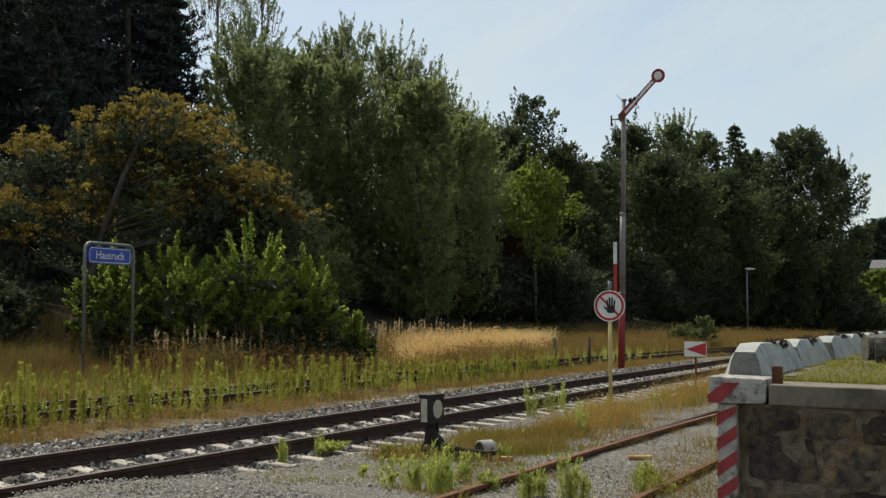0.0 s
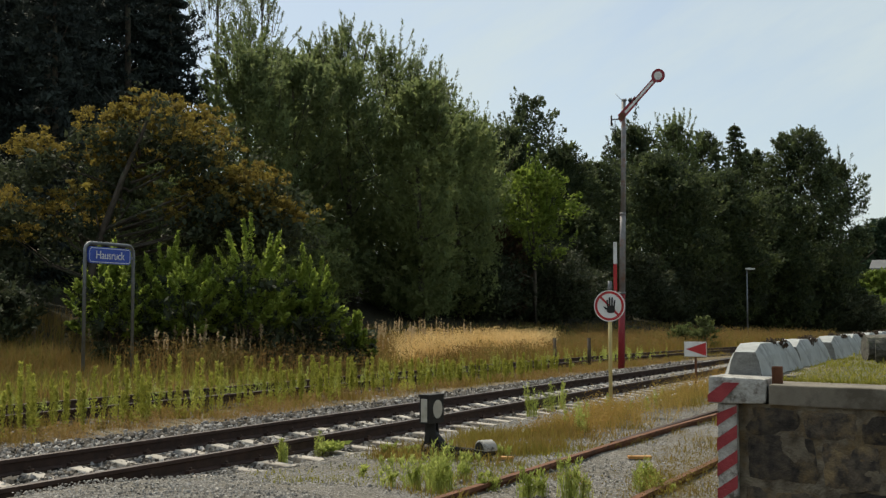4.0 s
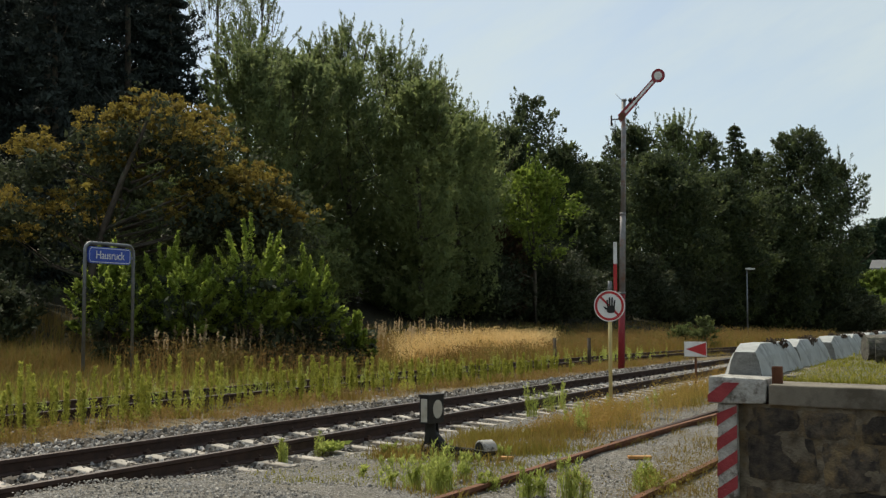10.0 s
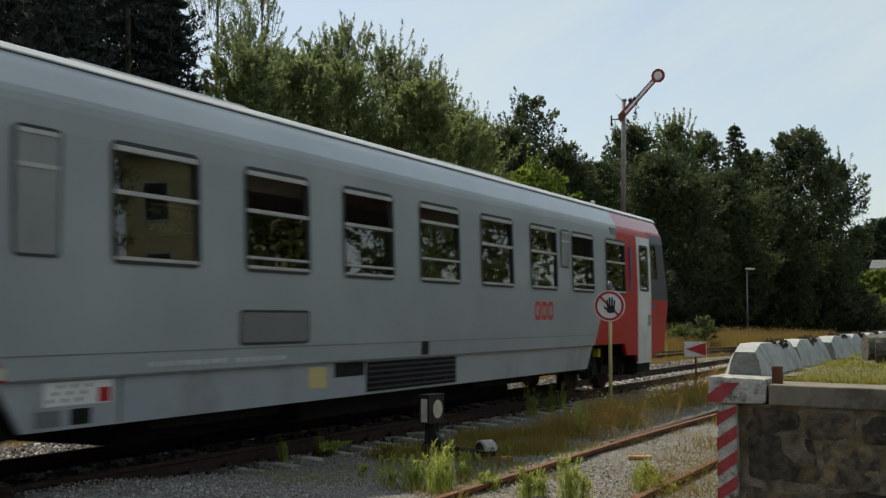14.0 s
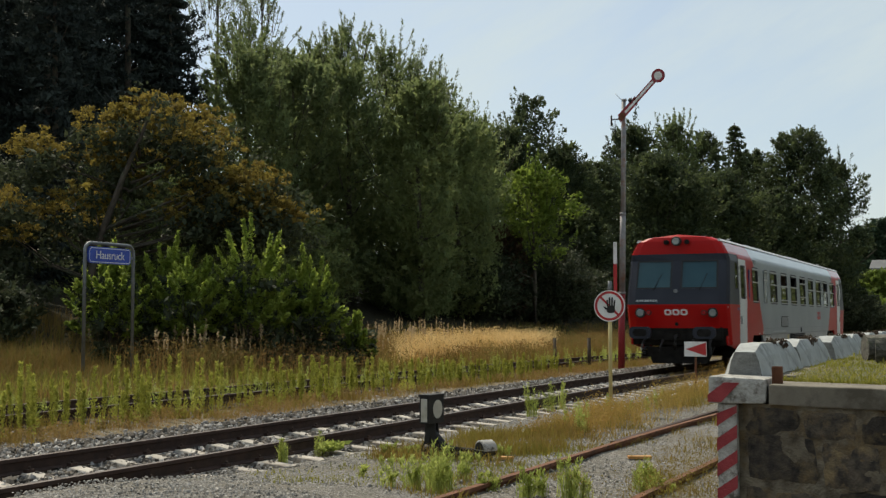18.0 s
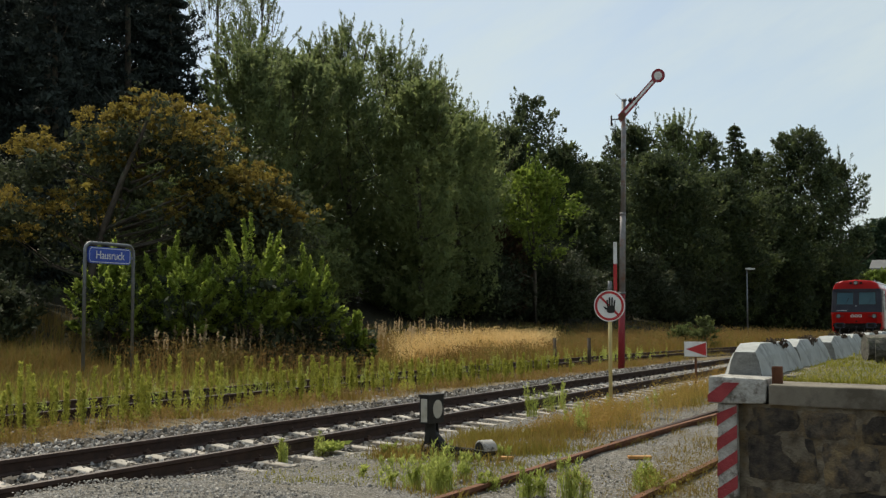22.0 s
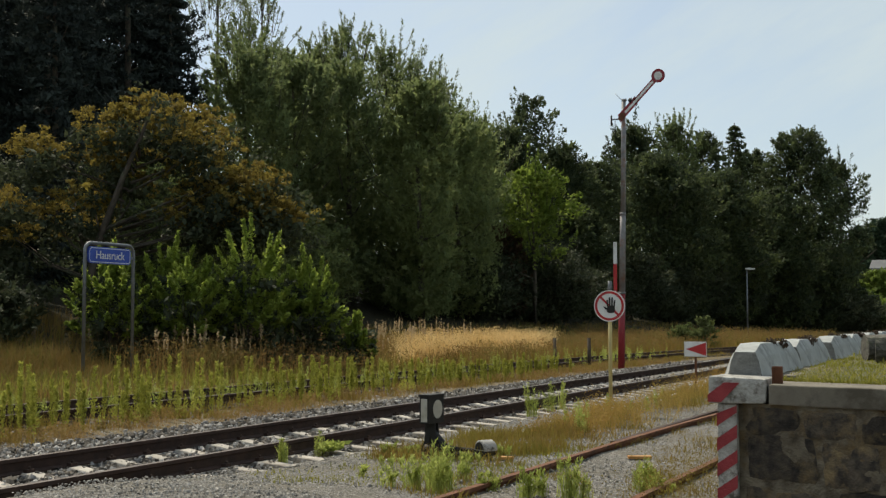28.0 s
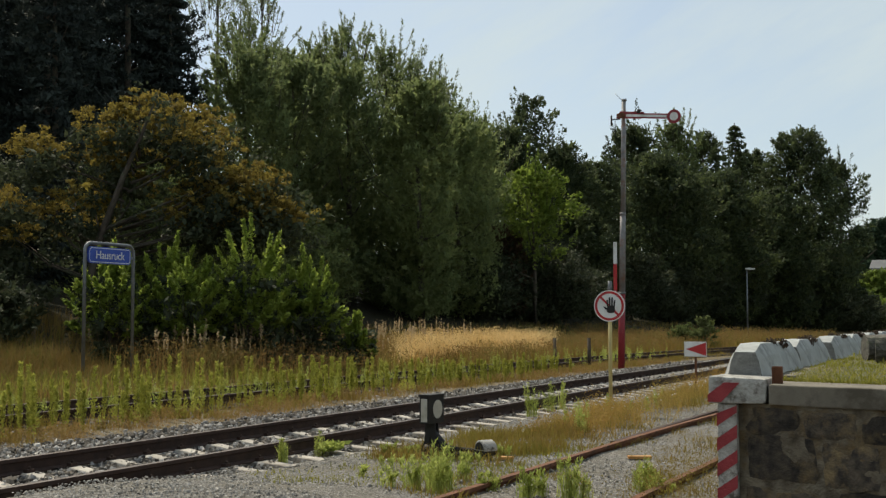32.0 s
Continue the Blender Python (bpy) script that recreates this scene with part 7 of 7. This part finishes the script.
    # understorey that closes the wood's edge, its shade mostly put into darker leaf colour
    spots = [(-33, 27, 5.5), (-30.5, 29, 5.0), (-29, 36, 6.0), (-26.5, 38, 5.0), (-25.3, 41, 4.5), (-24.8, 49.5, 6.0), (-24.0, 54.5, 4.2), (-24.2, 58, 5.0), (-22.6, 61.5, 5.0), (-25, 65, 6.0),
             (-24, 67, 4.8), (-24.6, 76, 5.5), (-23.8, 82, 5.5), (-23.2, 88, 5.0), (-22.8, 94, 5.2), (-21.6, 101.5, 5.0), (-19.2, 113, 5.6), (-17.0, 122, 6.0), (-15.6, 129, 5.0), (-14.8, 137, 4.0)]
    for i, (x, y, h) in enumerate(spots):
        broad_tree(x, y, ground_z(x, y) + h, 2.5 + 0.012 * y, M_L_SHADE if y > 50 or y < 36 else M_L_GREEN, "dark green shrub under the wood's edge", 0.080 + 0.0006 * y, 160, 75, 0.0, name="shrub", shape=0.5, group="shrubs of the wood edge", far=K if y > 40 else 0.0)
    for i, (x, y, h) in enumerate(((-15.6, 146, 5.0), (-14.0, 156, 4.0))):
        broad_tree(x, y, h, 3.2, M_L_BRIGHT, "bright green shrub beside the line", 0.30, 130, 50, 0.0, name="shrub", shape=0.5, group="shrubs of the wood edge", far=K)
    # bank shrubs in the same darkened leaves, shade in the colour
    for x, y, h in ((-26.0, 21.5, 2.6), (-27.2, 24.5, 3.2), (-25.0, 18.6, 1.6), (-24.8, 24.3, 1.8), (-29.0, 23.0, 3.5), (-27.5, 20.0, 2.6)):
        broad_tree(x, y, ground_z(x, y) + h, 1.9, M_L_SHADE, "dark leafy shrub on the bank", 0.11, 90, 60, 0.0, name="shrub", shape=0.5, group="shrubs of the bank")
    golden_tree(-24.2, 30.6, 9.45, 5.1)
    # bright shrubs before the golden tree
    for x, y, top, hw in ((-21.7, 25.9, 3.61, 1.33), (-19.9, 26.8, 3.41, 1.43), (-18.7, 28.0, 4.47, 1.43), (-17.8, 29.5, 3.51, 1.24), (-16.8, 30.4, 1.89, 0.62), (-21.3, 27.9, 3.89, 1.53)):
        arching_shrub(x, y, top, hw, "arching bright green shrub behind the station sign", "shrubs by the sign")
    # unseen trees: some mirror in the coach windows, others added to block sky
    for x, y, top, hw in ((16, 12, 9, 4.0), (20, 3, 11, 4.5), (15, 19, 7.5, 3.0), (9.9, 37.1, 10, 2.2), (18, 31, 13, 4.8), (17, 24, 11, 4.0), (15, -10, 10, 4.5), (23, 61, 8, 4.0), (12, -24, 9, 4), (12, 50, 13, 3.2), (13, 57.5, 14, 3.6), (12, 66, 13, 5), (11, 77, 13, 5), (12, 89, 14, 5.5),
                         (11, 101, 14, 6), (12, 114, 14, 6), (12, 128, 15, 6.5), (13, 143, 15, 7), (13, 160, 16, 7), (14, 180, 16, 8), (14, 202, 17, 9), (1, -22, 12, 4.5), (4, -36, 13, 5), (-1, -50, 13, 5.5), (-16, -18, 11, 4.2), (-17, -32, 13, 5), (-16, -48, 13, 5.5), (7, -12, 9, 3.5)):
        near = 0 < y < 62
        broad_tree(x, y, top, hw, M_L_GREEN, "leafy unseen tree, added to mirror in windows and block sky", 0.16 if near else 0.34, 95 if near else 60, 100 if near else 50, 0.05, group="yard trees")


wood()


def blades(name, xs, ys, hs, mat, rng, label, width=0.012, lean=0.35, base=None, category="grass"):
    """Grass: each blade a bent strip of three triangles."""
    n = len(xs)
    z0 = ground_za(xs, ys) - 0.03 if base is None else base
    a = rng.uniform(0, 2 * np.pi, n)
    w = width * rng.lognormal(0, 0.3, n)
    t = rng.uniform(0, 2 * np.pi, n)
    l = np.abs(rng.normal(0, lean, n)) * hs
    p0 = np.stack([xs, ys, z0], 1)
    d = np.stack([np.cos(t) * l, np.sin(t) * l, np.zeros(n)], 1)
    s = np.stack([np.cos(a) * w, np.sin(a) * w, np.zeros(n)], 1)
    mid = p0 + d * 0.3 + np.stack([np.zeros(n), np.zeros(n), hs * 0.6], 1)
    tip = p0 + d + np.stack([np.zeros(n), np.zeros(n), hs], 1)
    v = np.stack([p0 - s, p0 + s, mid + s * 0.75, mid - s * 0.75, tip], 1).reshape(-1, 3)
    o = (np.arange(n) * 5)[:, None]
    f = np.concatenate([o + np.array([[0, 1, 2]]), o + np.array([[0, 2, 3]]), o + np.array([[3, 2, 4]])])
    return tagged(arrays(name, v, f, mat), label, category, kind="stuff")


def clumped(rng, n, x0, x1, y0, y1, k, spread):
    cx, cy = rng.uniform(x0, x1, k), rng.uniform(y0, y1, k)
    i = rng.integers(0, k, n)
    return cx[i] + rng.normal(0, spread, n), cy[i] + rng.normal(0, spread, n)


def spire_weeds(name, px, py, hs, mat, rng, label, r=0.055, leaves=80, taper=1.0, rise=(0.1, 0.6)):
    """Horseweed: upright stalks set all round with narrow leaves that spread and curve up, tapering to a point."""
    n = len(px)
    z0 = ground_za(px, py)
    m = n * leaves
    i = np.repeat(np.arange(n), leaves)
    u = rng.random(m) ** 0.75
    a = rng.uniform(0, 2 * np.pi, m)
    h = hs[i]
    bx = px[i] + rng.normal(0, 0.03, n)[i] * u
    by = py[i] + rng.normal(0, 0.03, n)[i] * u
    ln = r * np.minimum(1.25 - taper * u, 0.5 + 2 * u) * rng.uniform(0.6, 1.4, m)
    base = np.stack([bx, by, z0[i] + u * h * 0.93], 1)
    out = np.stack([np.cos(a), np.sin(a), rng.uniform(rise[0], rise[1], m)], 1)
    mid = base + out * (ln * 0.6)[:, None]
    tip = mid + (out * 0.35 + np.array([0, 0, 0.28])) * ln[:, None]
    s = np.stack([-np.sin(a), np.cos(a), rng.normal(0, 0.5, m)], 1) * (0.0036 + ln * 0.070)[:, None]
    v = np.stack([base, mid - s, tip, mid + s], 1)
    f = np.arange(m * 4).reshape(-1, 4)
    return tagged(arrays(name, v.reshape(-1, 3), f, mat), label, "weeds", kind="stuff")


def seeding(name, xs, ys, hs, mat, rng, label, heads=7, head=0.011, width=0.0035, lean=0.45, spread=0.05):
    """Dry stalks, each with a loose head of small seeds."""
    n = len(xs)
    z0 = ground_za(xs, ys) - 0.02
    t, a = rng.uniform(0, 2 * np.pi, n), rng.uniform(0, 2 * np.pi, n)
    l = np.abs(rng.normal(0, lean, n)) * hs
    p0 = np.stack([xs, ys, z0], 1)
    tip = p0 + np.stack([np.cos(t) * l, np.sin(t) * l, hs], 1)
    s = np.stack([np.cos(a), np.sin(a), np.zeros(n)], 1) * width
    stalk = np.stack([p0 - s, p0 + s, tip], 1).reshape(-1, 3)
    i = np.repeat(np.arange(n), heads)
    m = n * heads
    c = tip[i] - (tip - p0)[i] * (0.28 * rng.random(m))[:, None] + rng.normal(0, 1, (m, 3)) * spread * np.array([0.4, 0.4, 0.5])
    d = rng.normal(0, 1, (m, 3, 3)) * head
    seed = (c[:, None] + d).reshape(-1, 3)
    v = np.concatenate([stalk, seed])
    return tagged(arrays(name, v, np.arange(len(v)).reshape(-1, 3), mat), label, "grass", kind="stuff")


def meadow():
    rng = np.random.default_rng(5)
    # sward beyond the loop
    n = 36000
    y = 8 + 95 * rng.random(n) ** 1.5
    x = -15.2 - 10.5 * rng.random(n) ** 1.1
    blades("sward", x, y, rng.uniform(0.12, 0.46, n) * np.where((x > -20.3) & (y < 27), 0.55, 1.0), M_G_SWARD, rng, "rough green and brown grass beyond the loop track", 0.011, 0.8)
    n = 7000
    x, y = clumped(rng, n, -22.5, -15.4, 25, 78, 150, 0.6)
    seeding("seeding_grass", x, y, rng.uniform(0.3, 0.75, n), M_G_DUN, rng, "tall brown seeding grass along the wood", 6, 0.020, 0.008, 0.6, 0.14)
    n = 2600
    x, y = clumped(rng, n, -19.8, -17.2, 23.5, 38, 70, 0.5)
    seeding("rank_grass", x, y, rng.uniform(0.45, 0.95, n), M_G_DUN, rng, "rank brown grass before the wood", 5, 0.018, 0.012, 0.5, 0.12)
    n = 2600
    x, y = clumped(rng, n, -17.5, -15.3, 13, 50, 60, 0.35)
    blades("green_sward", x, y, rng.uniform(0.2, 0.5, n), M_G_MID, rng, "green rank tufts in the brown meadow", 0.010, 0.5)
    n = 8000
    y = 36 + 70 * rng.random(n) ** 1.3
    x = loop_x(30) - 1.6 + 0.0016 * np.clip(y - 26, 0, 40) ** 2 - 7 * rng.random(n)
    seeding("far_meadow", x, y, rng.uniform(0.32, 0.80, n), M_G_DUN, rng, "ragged golden brown grass along the far loop track", 5, 0.026, 0.016, 0.4, 0.14)
    n = 5000
    y = 30 + 60 * rng.random(n) ** 1.2
    x = loop_x(30) - 1.4 + 0.0016 * np.clip(y - 26, 0, 40) ** 2 - 5 * rng.random(n)
    blades("rank_sward", x, y, rng.uniform(0.25, 0.7, n), M_G_OLIVE, rng, "rank olive green grass along the loop track", 0.016, 0.5)
    n = 2600
    x, y = clumped(rng, n, -20.5, -16.5, 14.5, 19.5, 40, 0.4)
    blades("green_bank", x, y, rng.uniform(0.1, 0.28, n), M_G_MID, rng, "fresh green grass below the station sign", 0.011, 0.6)
    # ripe grass patch, feathery at its top and thinning out at its end
    n = 15000
    x, u = rng.uniform(-19.3, -16.6, n), rng.random(n) ** 0.9
    y = -x * (2.0 + 0.70 * u) + rng.normal(0, 0.6, n)
    blades("ripe_grass", x, y, rng.uniform(0.5, 0.86, n), M_G_GOLD, rng, "patch of ripe pale gold grass before the wood", 0.016, 0.2)
    n = 3000
    x, u = rng.uniform(-19.6, -16.6, n), rng.random(n)
    y = -x * (1.98 + 0.78 * u) + rng.normal(0, 0.8, n)
    seeding("ripe_heads", x, y, rng.uniform(0.7, 1.05, n), M_G_GOLD, rng, "pale feathery seed heads of ripe grass", 7, 0.020, 0.005, 0.12, 0.10)
    n = 7000
    x, y = clumped(rng, n, -28.5, -20.6, 17.0, 29.0, 120, 0.6)
    blades("bank_sward", x, y, rng.uniform(0.3, 0.8, n), M_G_SWARD, rng, "rank green grass high on the bank", 0.006, 0.6)
    n = 3600
    x, y = clumped(rng, n, -19.5, -15.4, 11.0, 20.5, 70, 0.5)
    blades("left_sward", x, y, rng.uniform(0.15, 0.36, n), M_G_DUN, rng, "dun grass in the near end of the meadow", 0.007, 0.7)
    n = 12000
    x, y = clumped(rng, n, -24.0, -18.2, 15.5, 23.5, 90, 0.5)
    blades("bank_grass", x, y, rng.uniform(0.25, 0.7, n) * np.where(x > -20.6, 0.5, 1.0), M_G_SWARD, rng, "rank green grass on the bank beside the sign", 0.0065, 0.6)
    # reeds with plumes
    k = 210
    x, y = rng.uniform(-20.0, -17.6, k), rng.uniform(24.5, 42, k)
    h = rng.uniform(0.7, 1.30, k)
    blades("reed_stalks", x, y, h, M_G_BROWN, rng, "thin reed stalks at the wood edge", 0.006, 0.22)
    c = np.stack([x, y, ground_za(x, y) + h * 0.92], 1)
    tagged(leaf_cloud("reed_plumes", c, np.full(k, 0.026), 30, 0.026, M_G_PLUME, rng, None, 10.0, 3.4), "pale feathery reed plumes at the wood edge", "reeds", kind="stuff")
    # horseweed along the loop: a low dense layer, tall spires above it
    n = 100
    px, py = rng.uniform(-13.1, -11.9, n), 9 + 22 * rng.random(n) ** 1.2
    spire_weeds("low_horseweed", px, py, rng.uniform(0.2, 0.48, n), M_G_WEED, rng, "low yellow green weeds along the loop track", 0.07, 60)
    n = 190
    px, py = rng.uniform(-13.2, -11.9, n), 9 + 26 * rng.random(n) ** 1.2
    spire_weeds("horseweed", px, py, rng.uniform(0.55, 1.05, n) * (1 - 0.4 * np.clip((py - 19) / 9, 0, 1)), M_G_WEED, rng, "upright yellow green horseweed stalks along the loop track", 0.044, 300, 0.35, (0.1, 0.8))
    n = 240
    px, py = loop_x(20) + rng.uniform(-1.6, 1.6, n), 10 + 40 * rng.random(n) ** 1.2
    spire_weeds("loop_weeds", px, py, rng.uniform(0.25, 0.6, n), M_G_FRESH, rng, "yellow green weeds growing in the loop track", 0.08, 80)
    n = 15000
    x, y = clumped(rng, n, -13.2, -11.8, 11, 60, 160, 0.22)
    blades("verge_grass", x, y, rng.uniform(0.05, 0.24, n), M_G_OLIVE, rng, "thin olive grass between main line and loop", 0.007, 0.7)
    n = 4500
    x, y = clumped(rng, n, -12.5, -11.2, 10, 45, 60, 0.22)
    seeding("dead_stems", x, y, rng.uniform(0.05, 0.22, n), M_G_BROWN, rng, "low dead brown stems on the sandy verge", 4, 0.011, 0.003, 0.6, 0.05)
    # golden grass between main line and siding
    n = 12500
    x, y = clumped(rng, n, -6.3, -5.25, 14.6, 46, 120, 0.20)
    low = np.clip(0.25 + (x + 6.9) * 0.55 + (y - 19) * 0.05, 0.12, 1.0)
    blades("dry_grass", x, np.abs(y), rng.uniform(0.08, 0.36, n) * low * (0.75 + 0.45 * np.sin(5.1 * x + 2) * np.sin(2.3 * y)), M_G_OLIVE, rng, "dry golden grass between main line and siding", 0.005, 0.7)
    n = 6500
    x, y = clumped(rng, n, -6.1, -5.1, 15.4, 46, 130, 0.24)
    low = np.clip(0.15 + (x + 6.9) * 0.55 + (y - 19) * 0.05, 0.10, 1.0)
    seeding("golden_stalks", x, y, rng.uniform(0.2, 0.58, n) * low * (0.8 + 0.4 * np.sin(4.3 * x) * np.sin(2.9 * y + 1)), M_G_STRAW, rng, "golden seeding stalks beside the siding", 7, 0.009, 0.0032, 0.45, 0.07)
    n = 16
    x, y = rng.uniform(-6.3, -5.2, n), rng.uniform(14.5, 34, n)
    spire_weeds("green_tufts", np.append(x, (-5.31, -5.36, -5.28)), np.append(y, (16.0, 16.1, 15.9)), rng.uniform(0.2, 0.42, n + 3), M_G_FRESH, rng, "green weeds among the dry grass", 0.07, 110)
    # daisies in the dry grass
    n = 45
    x, y = rng.uniform(-6.2, -5.2, n), rng.uniform(16.5, 27, n)
    c = np.stack([x, y, rng.uniform(0.16, 0.36, n)], 1)
    tagged(leaf_cloud("daisies", c, np.full(n, 0.012), 6, 0.018, M_WHITE, rng, None, 0.3, 1.2), "small white daisies in the dry grass", "flowers", kind="stuff")
    # weeds in the near gravel: x, y, stalks, height, spread
    spots = ((-4.93, 10.04, 7, 0.28, 0.062), (-4.69, 10.00, 10, 0.37, 0.061), (-4.74, 10.29, 9, 0.37, 0.052), (-4.94, 11.06, 5, 0.17, 0.078), (-4.37, 10.46, 5, 0.14, 0.042), (-5.25, 11.01, 5, 0.14, 0.079), (-5.86, 11.47, 5, 0.14, 0.119),
             (-5.21, 10.08, 4, 0.14, 0.042), (-3.92, 10.21, 6, 0.23, 0.025), (-3.84, 10.32, 5, 0.20, 0.040), (-3.56, 10.37, 8, 0.35, 0.040), (-3.49, 10.41, 5, 0.22, 0.060), (-3.10, 11.05, 9, 0.28, 0.063), (-3.06, 11.32, 5, 0.19, 0.053),
             (-2.90, 10.83, 5, 0.15, 0.061), (-7.29, 11.52, 5, 0.27, 0.019), (-7.33, 12.36, 3, 0.25, 0.013), (-5.50, 16.48, 9, 0.40, 0.048), (-6.50, 12.61, 6, 0.16, 0.052), (-5.35, 13.02, 4, 0.11, 0.052), (-6.24, 12.61, 5, 0.11, 0.091),
             (-5.81, 10.66, 3, 0.09, 0.033), (-5.34, 12.19, 6, 0.12, 0.086), (-7.09, 18.63, 5, 0.51, 0.050), (-7.23, 19.92, 5, 0.43, 0.050), (-7.20, 20.53, 5, 0.50, 0.050))
    px, py, hs = [], [], []
    for cx, cy, k, h, w in spots:
        px.append(rng.normal(cx, w, k)), py.append(rng.normal(cy, w, k)), hs.append(h * rng.uniform(0.5, 1.2, k))
    px, py, hs = np.concatenate(px), np.concatenate(py), np.concatenate(hs)
    spire_weeds("gravel_weeds", px, py, hs, M_G_FRESH, rng, "pale green feathery weeds growing in the gravel", 0.040, 46, 0.5, (0.3, 1.2))
    i = np.repeat(np.arange(len(px)), 11)
    blades("gravel_blades", px[i] + rng.normal(0, 0.025, len(i)), py[i] + rng.normal(0, 0.025, len(i)), hs[i] * rng.uniform(0.4, 1.0, len(i)), M_G_FRESH, rng, "upright pale green grass growing in the gravel", 0.0035, 0.22)
    n = 60
    c = np.stack([rng.normal(-7.22, 0.05, n), rng.normal(12.45, 0.12, n), 0.05 + 0.06 * rng.random(n)], 1)
    tagged(leaf_cloud("broad_weed", c, np.full(n, 0.05), 8, 0.035, M_G_FRESH, rng, None, 0.6, 1.6), "low broad leaved weed against the rail", "weeds", kind="stuff")
    n = 4200
    x, y = clumped(rng, n, -6.7, -4.6, 9.6, 14.5, 46, 0.22)
    blades("gravel_grass", x, y, rng.uniform(0.015, 0.07, n), M_G_MID, rng, "short olive grass and moss scattered over the gravel", 0.005, 0.9)
    n = 4200
    x, y = clumped(rng, n, -6.5, -5.0, 12.3, 15.6, 46, 0.16)
    blades("lever_grass", x, y, rng.uniform(0.05, 0.20, n), M_G_OLIVE, rng, "tufts of olive grass round the point lever", 0.005, 0.6)
    n = 3000
    x, y = clumped(rng, n, -5.2, -2.0, 9.6, 20, 40, 0.14)
    blades("sparse_grass", x, y, rng.uniform(0.02, 0.13, n), M_G_OLIVE, rng, "sparse short grass in the siding", 0.004, 0.7)
    n = 1500
    x, y = clumped(rng, n, -3.1, -2.0, 9.6, 16.5, 44, 0.18)
    seeding("withered_weeds", x, y, rng.uniform(0.08, 0.30, n), M_G_OLIVE, rng, "withered olive brown seeding weeds beside the ramp", 9, 0.006, 0.0018, 0.3, 0.06)
    # turf of the ramp
    n = 26000
    y = RAMP_Y + 0.48 + 20 * rng.random(n) ** 2.2
    x = RAMP_X + 0.28 + 3.3 * rng.random(n) ** 1.35
    edge = np.clip((y - RAMP_Y - 0.5) / 1.2, 0, 1) * np.clip((x - RAMP_X - 0.29) / 0.15, 0, 1)
    y -= 0.33 * (x - RAMP_X - 0.29) * np.clip(1 - (y - RAMP_Y - 0.5) / 8, 0, 1)
    blades("ramp_grass", x, y, rng.uniform(0.008, 0.036, n) * (1 + 1.2 * (rng.random(n) < 0.08)), M_G_MID, rng, "short dry grass on top of the loading ramp", 0.0035, 0.9, RAMP_TOP - 0.038 + 0.07 * edge)
    # withered plants that root on the blocks
    c, r = [], []
    for yb in BLOCK_YS:
        for j in range(11):
            c.append((RAMP_X + 0.14 + rng.uniform(-0.06, 0.09), yb + rng.uniform(0.62, 0.98), RAMP_TOP + 0.205 + rng.uniform(0, 0.025)))
            r.append(rng.uniform(0.025, 0.05))
    tagged(leaf_cloud("withered_sedum", c, r, 26, 0.02, M_SEDUM, rng, None, 0.8, 1.6), "withered brown stonecrop on the concrete blocks", "plants", kind="stuff")
    for x, y, h in ((-14.4, 63.0, 1.75), (-15.6, 63.5, 1.3), (-15.0, 64.2, 1.1)):
        broad_tree(x, y, h, 0.85, M_L_GREEN, "low green bush beside the line", 0.060, 60, 70, 0.1, name="shrub", shape=0.5, group="bushes by the line")


meadow()

# ---- what moves ----


def way(t):
    """Place along the line of the railcar's leading door, in metres, as it pulls out and gathers speed."""
    S = SPEED
    for (t0, s0), (t1, s1) in zip(S, S[1:]):
        if t <= t1:
            return s0 + (s1 - s0) * (t - t0) / (t1 - t0)
    return S[-1][1]


SPEED = [(0.0, -16.2), (2.0, -16.2), (3.0, -15.8), (4.0, -14.9), (5.0, -13.5), (6.0, -11.5), (7.0, -9.0), (8.0, -6.0), (9.0, -2.5), (10.0, 2.05), (10.6, 5.0), (11.0, 6.88), (11.5, 9.28),
         (12.0, 11.98), (12.5, 14.78), (13.0, 17.75), (13.5, 20.88), (14.0, 24.2), (14.5, 27.58), (15.5, 34.8), (16.5, 42.4), (17.0, 46.6), (17.5, 50.9), (18.0, 55.3), (18.5, 60.0), (19.0, 64.8),
         (19.5, 69.8), (20.0, 74.95), (20.5, 80.4), (21.0, 86.0), (21.5, 91.9), (22.0, 97.8), (22.5, 103.8), (23.0, 109.8), (23.5, 116.0), (24.0, 122.3), (26.0, 148.0), (28.0, 174.5), (30.0, 201.5), (32.0, 228.8)]


def motions():
    walk(TRAIN, [(t, pose(MX, s - 10.0, 0)) for t, s in SPEED])
    # the wheels roll: less than a quarter turn from row to row
    for ax in WHEELSETS:
        y0, z0 = ax.matrix_basis.translation.y, ax.matrix_basis.translation.z
        rows = []
        for t, s in roll_rows():
            rows.append((t, Matrix.Translation((0, y0, z0)) @ Matrix.Rotation(-s / 0.42, 4, "X")))
        walk(ax, rows)
    # the signal's arm drops to stop after the train
    px, pz = ARM_LEAN, 8.24
    rows = [(0.0, 45.5), (30.2, 45.5), (30.3, 44.5), (30.4, 43.0), (30.6, 37.4), (30.8, 29.5), (31.0, 20.0), (31.1, 14.6), (31.2, 9.4), (31.3, 2.0), (31.4, -4.4), (31.5, -5.4), (31.6, -4.4), (31.7, -5.2), (31.8, -5.0), (32.0, -5.0)]
    walk(SIGNAL_ARM, [(t, pose(px, 0, pz, 0, -a, 0)) for t, a in rows])


def roll_rows():
    """Times at which the railcar has gone another 0.6 m."""
    rows, t, last = [(0.0, way(0.0))], 0.0, way(0.0)
    while t < 31.9:
        t += 1 / 30
        if way(t + 1 / 30) - last > 0.6:
            last = way(t)
            rows.append((t, last))
    rows.append((32.0, last))
    return rows


motions()
